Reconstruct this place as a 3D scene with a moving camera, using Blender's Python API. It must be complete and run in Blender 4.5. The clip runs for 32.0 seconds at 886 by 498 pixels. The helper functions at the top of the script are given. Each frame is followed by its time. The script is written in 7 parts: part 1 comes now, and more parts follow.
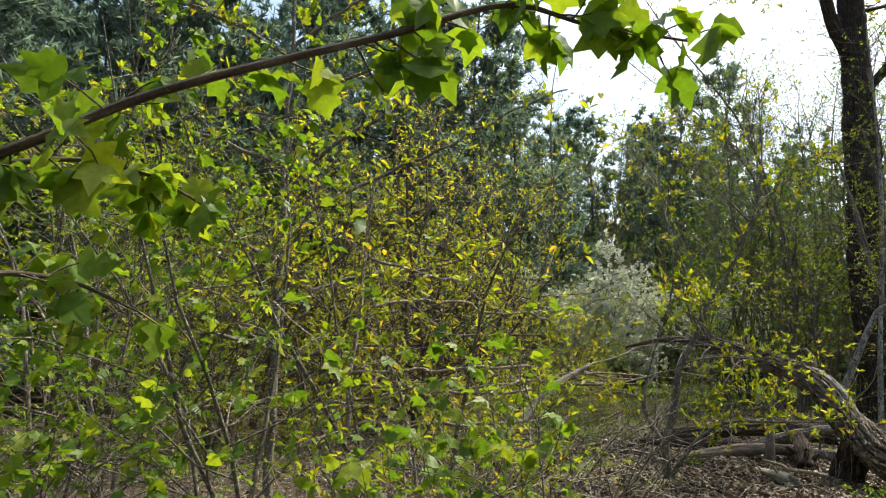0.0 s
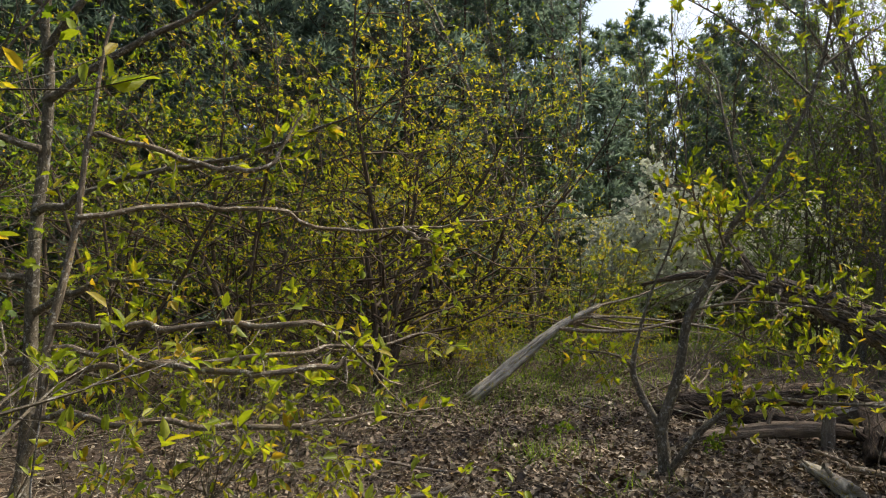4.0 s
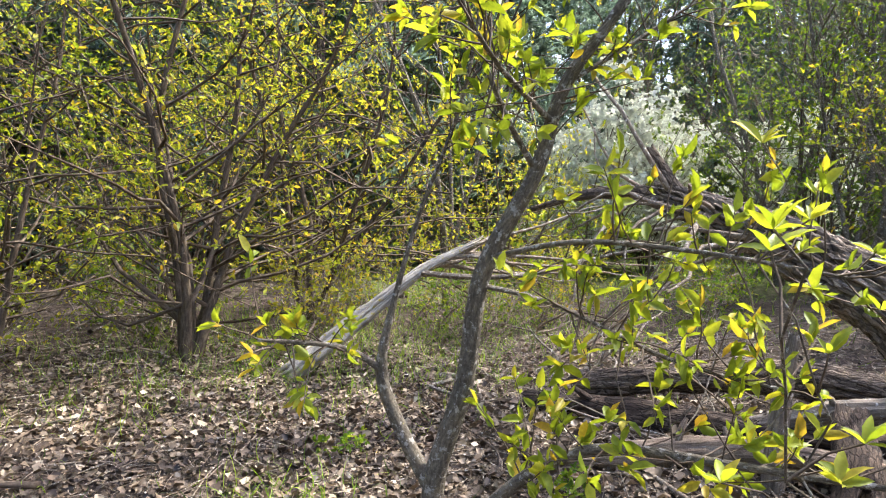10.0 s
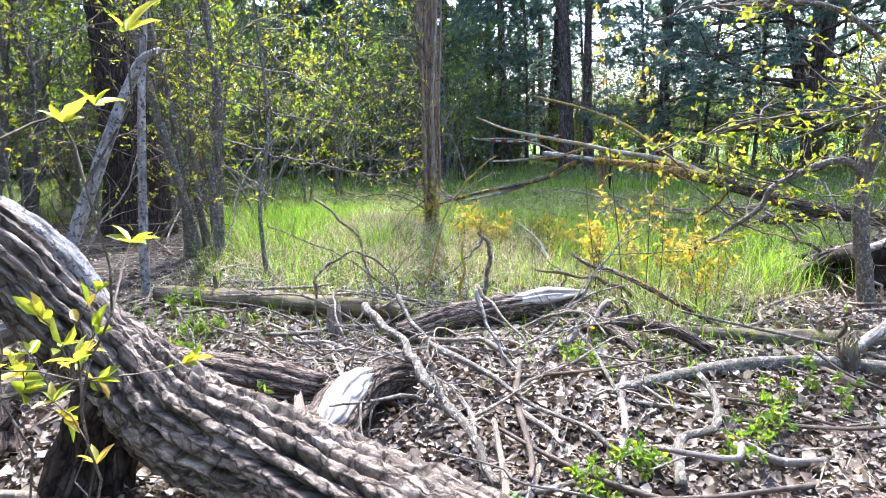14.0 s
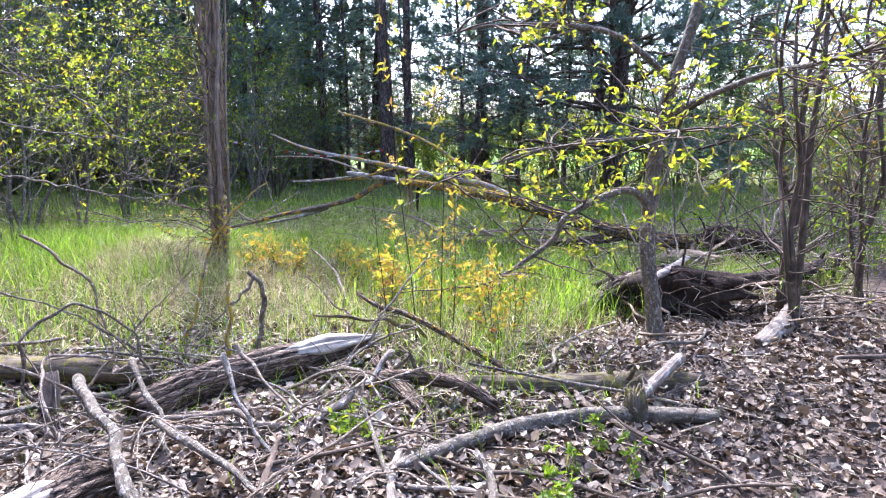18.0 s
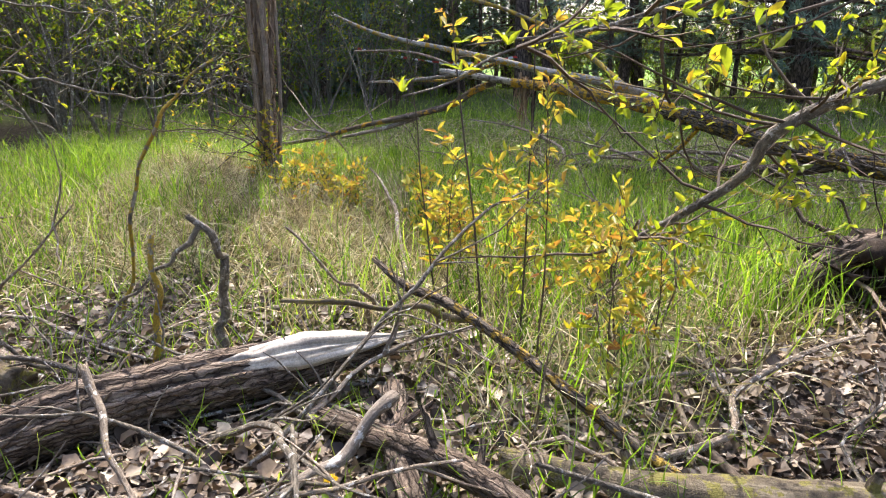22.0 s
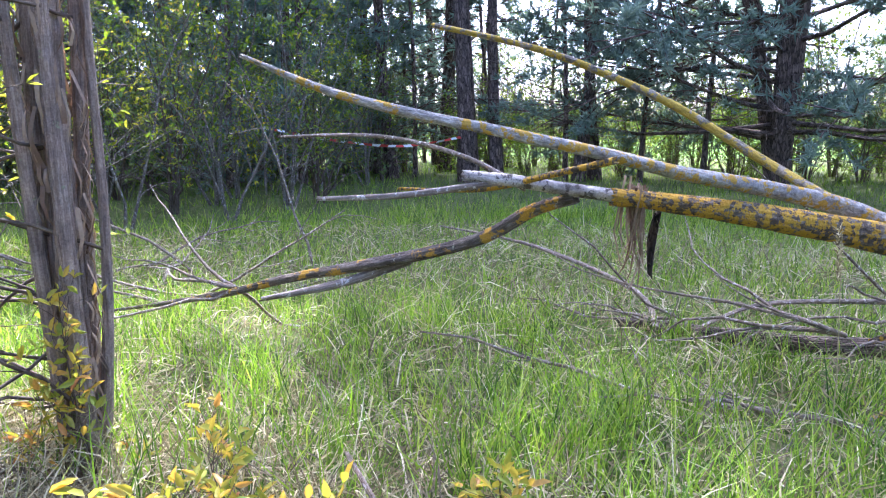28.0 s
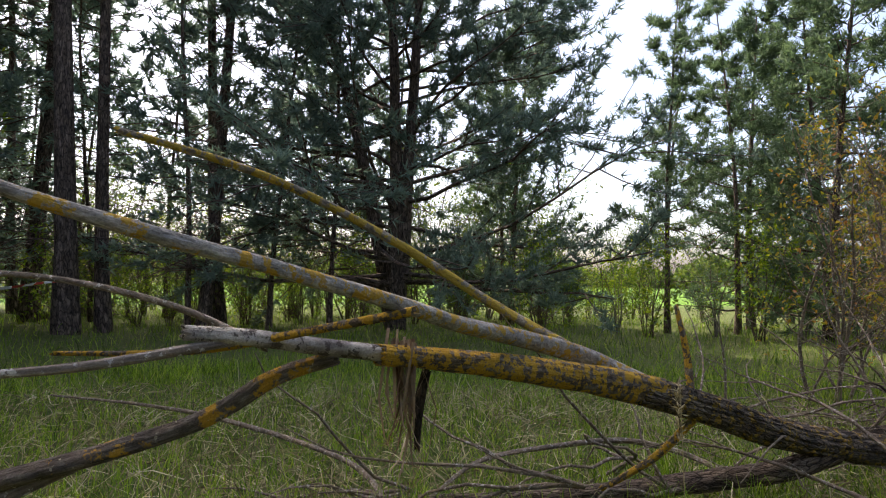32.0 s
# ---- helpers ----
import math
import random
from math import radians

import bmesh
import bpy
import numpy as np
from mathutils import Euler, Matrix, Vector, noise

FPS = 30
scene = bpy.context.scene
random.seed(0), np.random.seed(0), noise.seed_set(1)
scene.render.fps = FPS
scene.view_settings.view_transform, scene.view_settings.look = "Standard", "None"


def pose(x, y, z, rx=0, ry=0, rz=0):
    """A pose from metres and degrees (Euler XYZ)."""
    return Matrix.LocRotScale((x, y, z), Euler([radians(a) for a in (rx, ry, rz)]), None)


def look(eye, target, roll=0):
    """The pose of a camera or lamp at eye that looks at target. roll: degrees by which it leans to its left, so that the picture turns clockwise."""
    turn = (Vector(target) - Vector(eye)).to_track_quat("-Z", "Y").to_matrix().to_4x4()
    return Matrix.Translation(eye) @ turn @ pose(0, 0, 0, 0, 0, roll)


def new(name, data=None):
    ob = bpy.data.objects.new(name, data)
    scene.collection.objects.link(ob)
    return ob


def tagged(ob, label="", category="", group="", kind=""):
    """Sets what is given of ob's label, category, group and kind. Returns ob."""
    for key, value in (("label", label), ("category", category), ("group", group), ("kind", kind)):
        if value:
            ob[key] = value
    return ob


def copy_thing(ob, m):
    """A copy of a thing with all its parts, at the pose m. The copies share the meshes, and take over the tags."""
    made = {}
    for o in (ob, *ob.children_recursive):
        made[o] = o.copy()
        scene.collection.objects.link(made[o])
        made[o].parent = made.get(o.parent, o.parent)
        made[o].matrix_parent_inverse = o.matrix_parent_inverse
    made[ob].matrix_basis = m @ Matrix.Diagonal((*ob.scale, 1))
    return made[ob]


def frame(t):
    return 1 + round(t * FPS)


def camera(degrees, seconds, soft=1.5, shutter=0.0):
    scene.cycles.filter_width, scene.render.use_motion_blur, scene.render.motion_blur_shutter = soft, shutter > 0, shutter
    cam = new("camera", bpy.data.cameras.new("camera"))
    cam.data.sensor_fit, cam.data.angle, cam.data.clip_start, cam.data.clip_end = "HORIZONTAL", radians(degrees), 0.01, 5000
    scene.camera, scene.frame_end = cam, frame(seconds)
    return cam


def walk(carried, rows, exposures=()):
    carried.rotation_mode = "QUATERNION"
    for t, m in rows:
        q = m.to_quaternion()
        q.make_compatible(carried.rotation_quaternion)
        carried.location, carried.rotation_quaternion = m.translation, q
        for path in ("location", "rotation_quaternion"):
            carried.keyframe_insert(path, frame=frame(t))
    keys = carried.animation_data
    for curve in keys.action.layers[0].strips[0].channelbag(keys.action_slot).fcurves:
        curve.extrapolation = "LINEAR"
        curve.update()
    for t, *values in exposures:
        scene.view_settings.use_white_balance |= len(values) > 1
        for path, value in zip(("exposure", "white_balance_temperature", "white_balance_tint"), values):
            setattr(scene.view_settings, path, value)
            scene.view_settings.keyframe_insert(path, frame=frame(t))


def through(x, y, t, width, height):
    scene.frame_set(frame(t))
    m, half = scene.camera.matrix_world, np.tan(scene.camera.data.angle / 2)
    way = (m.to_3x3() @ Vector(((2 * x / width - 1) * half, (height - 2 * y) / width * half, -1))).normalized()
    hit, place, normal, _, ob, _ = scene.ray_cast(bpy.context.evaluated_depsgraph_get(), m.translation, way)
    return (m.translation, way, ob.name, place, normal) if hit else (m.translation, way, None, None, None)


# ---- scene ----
cam = camera(67.65, 32.0, 1.1)
PATH = [
    (0.0, -1.023, -2.405, 1.511, 98.25, -0.07, -5.82),
    (0.5, -0.779, -2.247, 1.566, 97.86, 0.78, -8.84),
    (1.0, -0.594, -1.942, 1.517, 97.19, -0.00, -10.94),
    (1.5, -0.461, -1.672, 1.511, 96.86, -0.02, -10.05),
    (2.0, -0.273, -1.426, 1.468, 96.36, 0.18, -10.15),
    (2.5, 0.006, -0.983, 1.468, 95.89, -0.21, -7.38),
    (4.5, 0.746, 0.179, 1.552, 90.73, -0.52, 0.89),
    (5.0, 0.907, 0.614, 1.546, 89.18, -0.23, -6.49),
    (5.5, 1.022, 0.851, 1.570, 88.36, 0.39, -16.51),
    (6.0, 1.295, 1.073, 1.540, 87.75, 0.73, -20.30),
    (6.5, 1.538, 1.209, 1.511, 87.14, 0.37, -20.10),
    (7.0, 1.694, 1.517, 1.495, 86.61, 0.21, -21.13),
    (7.5, 1.851, 1.702, 1.490, 86.58, 0.15, -15.45),
    (8.0, 2.110, 1.833, 1.466, 86.53, -0.40, -8.95),
    (8.5, 2.244, 1.950, 1.499, 85.88, -0.61, -5.12),
    (9.0, 2.240, 2.142, 1.493, 85.76, -0.71, -1.69),
    (9.5, 2.238, 2.444, 1.520, 86.00, -1.03, 2.92),
    (10.0, 2.339, 2.452, 1.502, 86.29, 0.01, 0.95),
    (10.5, 2.407, 2.386, 1.481, 86.55, -0.45, -7.53),
    (11.0, 2.414, 2.444, 1.495, 84.94, -0.86, -20.92),
    (11.5, 2.390, 2.363, 1.493, 84.46, 0.11, -30.82),
    (12.0, 2.418, 2.366, 1.490, 82.98, 0.05, -37.98),
    (12.5, 2.432, 2.354, 1.487, 81.96, 0.26, -44.02),
    (13.0, 2.461, 2.322, 1.484, 81.11, 0.46, -50.27),
    (13.5, 2.496, 2.294, 1.475, 80.37, 0.64, -57.73),
    (14.0, 2.536, 2.271, 1.475, 79.64, 0.76, -64.71),
    (14.5, 2.641, 2.310, 1.479, 79.28, 0.44, -69.27),
    (16.5, 2.783, 2.170, 1.593, 80.59, -0.14, -64.11),
    (17.0, 2.929, 2.214, 1.568, 80.35, -0.07, -71.70),
    (17.5, 3.153, 2.224, 1.488, 80.61, -0.25, -78.34),
    (18.0, 3.294, 2.120, 1.549, 80.67, -0.56, -79.02),
    (18.5, 3.491, 2.154, 1.524, 81.00, -0.79, -76.32),
    (19.0, 3.647, 2.142, 1.550, 80.89, -0.57, -73.56),
    (19.5, 3.889, 2.179, 1.450, 80.87, -0.53, -69.79),
    (20.0, 4.323, 2.063, 1.410, 80.91, -0.26, -59.46),
    (20.5, 4.538, 2.009, 1.419, 80.77, -0.53, -56.49),
    (21.0, 4.779, 2.091, 1.350, 80.67, -0.20, -58.76),
    (21.5, 5.122, 2.241, 1.336, 78.61, -0.20, -62.04),
    (22.0, 5.432, 2.302, 1.274, 73.56, -0.15, -66.61),
    (22.5, 5.732, 2.326, 1.312, 71.01, 0.20, -60.64),
    (23.0, 5.989, 2.584, 1.303, 70.15, 0.63, -52.99),
    (23.5, 6.173, 2.900, 1.287, 70.39, 0.75, -49.21),
    (24.0, 6.420, 3.300, 1.273, 71.44, -0.95, -45.74),
    (24.5, 6.670, 3.628, 1.302, 72.78, -0.26, -37.43),
    (26.5, 8.056, 3.769, 1.306, 77.98, -0.06, -42.18),
    (27.0, 8.133, 3.879, 1.290, 78.99, 0.49, -51.01),
    (27.5, 8.267, 4.134, 1.300, 79.44, 0.05, -61.33),
    (28.0, 8.489, 4.232, 1.316, 80.04, 0.31, -74.24),
    (28.5, 8.841, 4.360, 1.367, 81.63, -0.01, -89.77),
    (29.0, 8.989, 4.492, 1.371, 83.94, 0.29, -101.77),
    (29.5, 9.038, 4.502, 1.365, 85.34, 0.49, -108.60),
    (30.0, 9.002, 4.492, 1.375, 85.91, 0.25, -111.16),
    (30.5, 9.019, 4.490, 1.368, 88.20, 0.17, -113.05),
    (31.0, 8.987, 4.567, 1.361, 90.96, -0.55, -113.47),
    (31.5, 9.034, 4.706, 1.345, 92.55, -0.76, -110.26),
    (32.0, 9.206, 4.855, 1.297, 92.85, -0.84, -107.44),
]
EXPOSURES = [(0.0, 1.2, 6600, 1), (0.5, 0.95, 6500, 1), (1.0, 0.76, 6500, 1), (2.0, 0.55, 6600, 5), (2.5, 0.5, 6700, 7), (4.5, 1.3, 6900, 9), (5.0, 1.93, 7000, 10), (6.0, 2.26, 6500, 12), (8.0, 2.22, 6300, 13), (9.0, 2.28, 6200, 13), (10.0, 2.3, 6000, 14), (11.0, 2.5, 5800, 15), (13.0, 2.76, 5300, 16), (17.0, 2.58, 5300, 20), (19.0, 2.55, 5250, 30),
             (21.0, 2.47, 5450, 26), (22.0, 2.12, 6100, 17), (24.0, 2.1, 6700, 14), (26.5, 2.38, 5500, 14), (28.0, 2.98, 5150, 27), (29.0, 2.72, 5400, 18), (30.0, 2.04, 6100, 15), (32.0, 1.37, 6600, 16)]
walk(cam, [(t, pose(*p)) for t, *p in PATH], EXPOSURES)

# ---- world, sun, exposure ----
SUN_BEARING, SUN_HEIGHT = 64.0, 54.0   # degrees clockwise from +y, degrees above the horizon
world = bpy.data.worlds.new("sky")
scene.world = world
world.use_nodes = True
wn, wl = world.node_tree.nodes, world.node_tree.links
sky = wn.new("ShaderNodeTexSky")
sky.sky_type, sky.sun_disc = "NISHITA", False
sky.sun_elevation, sky.sun_rotation = radians(SUN_HEIGHT), radians(SUN_BEARING)
sky.air_density, sky.dust_density, sky.ozone_density = 0.9, 4.0, 1.0
wl.new(sky.outputs[0], wn["Background"].inputs[0])
wn["Background"].inputs[1].default_value = 0.15
sun_data = bpy.data.lights.new("sun", "SUN")
sun_data.energy, sun_data.angle, sun_data.color = 2.4, radians(0.55), (1.0, 0.95, 0.84)
sun = new("sun", sun_data)
sb, sh = radians(SUN_BEARING), radians(SUN_HEIGHT)
sun.matrix_world = look((60 * math.sin(sb) * math.cos(sh), 60 * math.cos(sb) * math.cos(sh), 60 * math.sin(sh)), (0, 0, 0))

# ---- materials ----
def material(name):
    m = bpy.data.materials.new(name)
    m.use_nodes = True
    m.node_tree.nodes.clear()
    return m, m.node_tree.nodes, m.node_tree.links


def ramp(n, stops):
    r = n.new("ShaderNodeValToRGB")
    el = r.color_ramp.elements
    while len(el) < len(stops):
        el.new(0.5)
    for e, (p, c) in zip(el, stops):
        e.position, e.color = p, (*c, 1)
    return r


def mixcol(n, l, fac, a, b, mode="MIX"):
    m = n.new("ShaderNodeMix")
    m.data_type, m.blend_type = "RGBA", mode
    for sock, v in ((m.inputs[0], fac), (m.inputs[6], a), (m.inputs[7], b)):
        if isinstance(v, (int, float)):
            sock.default_value = v
        elif isinstance(v, tuple):
            sock.default_value = (*v, 1)
        else:
            l.new(v, sock)
    return m.outputs[2]


def tex_noise(n, l, vec, scale, detail=5.0, rough=0.6, distort=0.0):
    t = n.new("ShaderNodeTexNoise")
    t.inputs["Scale"].default_value, t.inputs["Detail"].default_value = scale, detail
    t.inputs["Roughness"].default_value, t.inputs["Distortion"].default_value = rough, distort
    if vec is not None:
        l.new(vec, t.inputs["Vector"])
    return t.outputs["Fac"]


def coords(n, l, wood):
    """Object coordinates, or the (round, along) metres that the wood's surface carries."""
    if not wood:
        return n.new("ShaderNodeTexCoord").outputs["Object"]
    a = n.new("ShaderNodeAttribute")
    a.attribute_name = "grain"
    return a.outputs["Vector"]


def wood_material(name, dark, mid, light, around=26.0, along=5.0, rough=0.85, bump=0.6, lichen=None, lichen_amount=0.5, lichen_scale=26.0, patch=None, patch_amount=0.5, patch_scale=3.0, plates=None):
    m, n, l = material(name)
    v = coords(n, l, True)
    mp = n.new("ShaderNodeMapping")
    mp.inputs["Scale"].default_value = (around, along, 1)
    l.new(v, mp.inputs[0])
    g1 = tex_noise(n, l, mp.outputs[0], 1.0, 6, 0.65, 0.4)
    obj = n.new("ShaderNodeTexCoord").outputs["Object"]
    g2 = tex_noise(n, l, obj, 9.0, 4, 0.6)
    r = ramp(n, [(0.28, dark), (0.5, mid), (0.72, light)])
    l.new(g1, r.inputs[0])
    stain = ramp(n, [(0.3, (0.55, 0.55, 0.55)), (0.7, (1.15, 1.12, 1.05))])
    l.new(g2, stain.inputs[0])
    col = mixcol(n, l, 1.0, r.outputs[0], stain.outputs[0], "MULTIPLY")
    for c, amount, sc in ((patch, patch_amount, patch_scale), (lichen, lichen_amount, lichen_scale)):
        if c:
            k = ramp(n, [(amount - 0.018, (0, 0, 0)), (amount + 0.018, (1, 1, 1))])
            l.new(tex_noise(n, l, obj, sc, 5, 0.7), k.inputs[0])
            col = mixcol(n, l, k.outputs[0], col, c)
    if plates:
        # scaly plates: each its own tone, dark in the joints between them
        pm = n.new("ShaderNodeMapping")
        pm.inputs["Scale"].default_value = (*plates, 1)
        wob = n.new("ShaderNodeVectorMath")
        wob.operation = "MULTIPLY_ADD"
        nt = n.new("ShaderNodeTexNoise")
        nt.inputs["Scale"].default_value = 30.0
        l.new(v, nt.inputs["Vector"])
        l.new(nt.outputs["Color"], wob.inputs[0])
        wob.inputs[1].default_value = (0.03, 0.05, 0)
        l.new(v, wob.inputs[2])
        l.new(wob.outputs[0], pm.inputs[0])
        ve, vc = n.new("ShaderNodeTexVoronoi"), n.new("ShaderNodeTexVoronoi")
        ve.feature = "DISTANCE_TO_EDGE"
        for t_ in (ve, vc):
            t_.inputs["Scale"].default_value = 1.0
            l.new(pm.outputs[0], t_.inputs["Vector"])
        joint = ramp(n, [(0.0, (0.28, 0.26, 0.25)), (0.14, (1, 1, 1))])
        l.new(ve.outputs["Distance"], joint.inputs[0])
        tone = ramp(n, [(0.1, (0.65, 0.63, 0.6)), (0.9, (1.35, 1.33, 1.3))])
        sp = n.new("ShaderNodeSeparateColor")
        l.new(vc.outputs["Color"], sp.inputs[0])
        l.new(sp.outputs[0], tone.inputs[0])
        col = mixcol(n, l, 1.0, mixcol(n, l, 1.0, col, tone.outputs[0], "MULTIPLY"), joint.outputs[0], "MULTIPLY")
        g1 = mixcol(n, l, 0.65, g1, mixcol(n, l, 1.0, joint.outputs[0], tone.outputs[0], "MULTIPLY"))
    # fine crumbly grain over the long fibres
    g3 = tex_noise(n, l, obj, 120.0, 4, 0.75)
    speck = ramp(n, [(0.35, (0.62, 0.6, 0.58)), (0.65, (1.3, 1.3, 1.28))])
    l.new(g3, speck.inputs[0])
    col = mixcol(n, l, 0.7, col, mixcol(n, l, 1.0, col, speck.outputs[0], "MULTIPLY"))
    hh = n.new("ShaderNodeMath")
    hh.operation = "MULTIPLY_ADD"
    l.new(g3, hh.inputs[0])
    hh.inputs[1].default_value = 0.5
    l.new(g1, hh.inputs[2])
    b = n.new("ShaderNodeBump")
    b.inputs["Strength"].default_value, b.inputs["Distance"].default_value = bump, 0.014
    l.new(hh.outputs[0], b.inputs["Height"])
    p = n.new("ShaderNodeBsdfPrincipled")
    p.inputs["Roughness"].default_value = rough
    p.inputs["Specular IOR Level"].default_value = 0.25
    l.new(col, p.inputs["Base Color"])
    l.new(b.outputs[0], p.inputs["Normal"])
    o = n.new("ShaderNodeOutputMaterial")
    l.new(p.outputs[0], o.inputs[0])
    return m


def leaf_material(name, stops, through_col, through=0.45, rough=0.45, gloss=0.35):
    """Thin leaves: each its own tone, with light coming through."""
    m, n, l = material(name)
    g = n.new("ShaderNodeNewGeometry")
    r = ramp(n, stops)
    l.new(g.outputs["Random Per Island"], r.inputs[0])
    obj = n.new("ShaderNodeTexCoord").outputs["Object"]
    vein = ramp(n, [(0.3, (0.8, 0.8, 0.75)), (0.7, (1.15, 1.15, 1.1))])
    l.new(tex_noise(n, l, obj, 60.0, 3, 0.6), vein.inputs[0])
    col = mixcol(n, l, 1.0, r.outputs[0], vein.outputs[0], "MULTIPLY")
    p = n.new("ShaderNodeBsdfPrincipled")
    p.inputs["Roughness"].default_value, p.inputs["Specular IOR Level"].default_value = rough, gloss
    l.new(col, p.inputs["Base Color"])
    t = n.new("ShaderNodeBsdfTranslucent")
    tc = mixcol(n, l, 1.0, col, through_col, "MULTIPLY")
    l.new(tc, t.inputs[0])
    mx = n.new("ShaderNodeMixShader")
    mx.inputs[0].default_value = through
    l.new(p.outputs[0], mx.inputs[1])
    l.new(t.outputs[0], mx.inputs[2])
    o = n.new("ShaderNodeOutputMaterial")
    l.new(mx.outputs[0], o.inputs[0])
    return m


def ground_material():
    m, n, l = material("forest_floor")
    obj = n.new("ShaderNodeTexCoord").outputs["Object"]
    big, mid, fine = tex_noise(n, l, obj, 0.9, 4), tex_noise(n, l, obj, 11.0, 6, 0.7), tex_noise(n, l, obj, 70.0, 4, 0.7)
    vor = n.new("ShaderNodeTexVoronoi")
    vor.inputs["Scale"].default_value = 22.0
    vor.inputs["Randomness"].default_value = 1.0
    l.new(obj, vor.inputs["Vector"])
    sep = n.new("ShaderNodeSeparateColor")
    l.new(vor.outputs["Color"], sep.inputs[0])
    lr = ramp(n, [(0.0, (0.035, 0.026, 0.021)), (0.45, (0.085, 0.062, 0.046)), (0.75, (0.14, 0.105, 0.082)), (1.0, (0.26, 0.205, 0.165))])
    l.new(sep.outputs[0], lr.inputs[0])
    soil = ramp(n, [(0.35, (0.028, 0.021, 0.016)), (0.65, (0.11, 0.083, 0.062))])
    l.new(mid, soil.inputs[0])
    litter = mixcol(n, l, 0.55, soil.outputs[0], lr.outputs[0])
    gr = ramp(n, [(0.3, (0.045, 0.07, 0.014)), (0.5, (0.1, 0.13, 0.03)), (0.68, (0.24, 0.2, 0.1))])
    l.new(mid, gr.inputs[0])
    field = ramp(n, [(0.3, (0.09, 0.2, 0.025)), (0.7, (0.17, 0.27, 0.04))])
    l.new(big, field.inputs[0])
    meadow = n.new("ShaderNodeAttribute")
    meadow.attribute_name = "meadow"
    far = n.new("ShaderNodeAttribute")
    far.attribute_name = "field"
    wob = n.new("ShaderNodeMath")
    wob.operation = "MULTIPLY_ADD"
    l.new(big, wob.inputs[0])
    wob.inputs[1].default_value = 0.8
    wob.inputs[2].default_value = -0.4
    ad = n.new("ShaderNodeMath")
    ad.operation, ad.use_clamp = "ADD", True
    l.new(meadow.outputs["Fac"], ad.inputs[0])
    l.new(wob.outputs[0], ad.inputs[1])
    col = mixcol(n, l, ad.outputs[0], litter, gr.outputs[0])
    col = mixcol(n, l, far.outputs["Fac"], col, field.outputs[0])
    b = n.new("ShaderNodeBump")
    b.inputs["Strength"].default_value, b.inputs["Distance"].default_value = 0.8, 0.03
    l.new(fine, b.inputs["Height"])
    p = n.new("ShaderNodeBsdfPrincipled")
    p.inputs["Roughness"].default_value = 0.95
    p.inputs["Specular IOR Level"].default_value = 0.1
    l.new(col, p.inputs["Base Color"])
    l.new(b.outputs[0], p.inputs["Normal"])
    o = n.new("ShaderNodeOutputMaterial")
    l.new(p.outputs[0], o.inputs[0])
    return m


M_GROUND = ground_material()
M_BARK = wood_material("furrowed_bark", (0.06, 0.046, 0.036), (0.26, 0.21, 0.165), (0.52, 0.45, 0.38), 75, 12.0, 0.9, 1.0, (0.3, 0.26, 0.05), 0.7, plates=(24, 9))
M_DARKBARK = wood_material("cracked_brown_bark", (0.045, 0.033, 0.025), (0.19, 0.145, 0.11), (0.4, 0.335, 0.27), 80, 9.0, 0.9, 1.0, (0.3, 0.28, 0.16), 0.7, plates=(48, 12))
M_OLDWOOD = wood_material("weathered_wood", (0.11, 0.085, 0.065), (0.24, 0.2, 0.16), (0.42, 0.37, 0.31), 60, 3.0, 0.8, 0.7, patch=(0.5, 0.48, 0.43), patch_amount=0.6, patch_scale=22.0)
M_DARKWOOD = wood_material("rotten_bark", (0.022, 0.016, 0.012), (0.07, 0.05, 0.038), (0.16, 0.125, 0.095), 30, 5.0, 0.9, 0.9, plates=(36, 9))
M_PALE = wood_material("bare_pale_wood", (0.3, 0.255, 0.2), (0.48, 0.43, 0.36), (0.66, 0.62, 0.55), 80, 2.0, 0.7, 0.3)
M_SILVERWOOD = wood_material("silver_bare_wood", (0.1, 0.085, 0.07), (0.34, 0.32, 0.3), (0.6, 0.58, 0.55), 60, 9.0, 0.8, 1.0, (0.1, 0.085, 0.07), 0.55, 42.0)
M_MOSSY = wood_material("mossy_bark", (0.05, 0.04, 0.028), (0.15, 0.12, 0.08), (0.28, 0.24, 0.17), 30, 5.0, 0.95, 0.9, (0.17, 0.15, 0.04), 0.55, 18.0)
M_YELLOWLOG = wood_material("lichened_pale_log", (0.2, 0.165, 0.13), (0.46, 0.42, 0.36), (0.68, 0.64, 0.57), 50, 3.0, 0.85, 0.6, (0.42, 0.33, 0.05), 0.6)
M_BIRCH = wood_material("lichened_birch_bark", (0.12, 0.105, 0.09), (0.36, 0.34, 0.3), (0.6, 0.58, 0.54), 40, 26.0, 0.8, 0.8, (0.42, 0.26, 0.03), 0.545, 17.0)
M_ORANGE = wood_material("orange_lichen_bark", (0.05, 0.038, 0.03), (0.14, 0.11, 0.08), (0.34, 0.3, 0.25), 40, 22.0, 0.9, 1.0, (0.45, 0.27, 0.025), 0.49, 26.0)
M_LICHENBUTT = wood_material("lichened_brown_bark", (0.05, 0.04, 0.03), (0.16, 0.13, 0.1), (0.32, 0.28, 0.22), 70, 12.0, 0.9, 1.0, (0.36, 0.24, 0.04), 0.555, 20.0, plates=(40, 16))
M_SAGGING = wood_material("orange_patched_bark", (0.05, 0.04, 0.03), (0.16, 0.13, 0.1), (0.34, 0.3, 0.25), 70, 12.0, 0.9, 1.0, (0.42, 0.38, 0.26), 0.66, 30.0, (0.48, 0.27, 0.03), 0.57, 6.0)
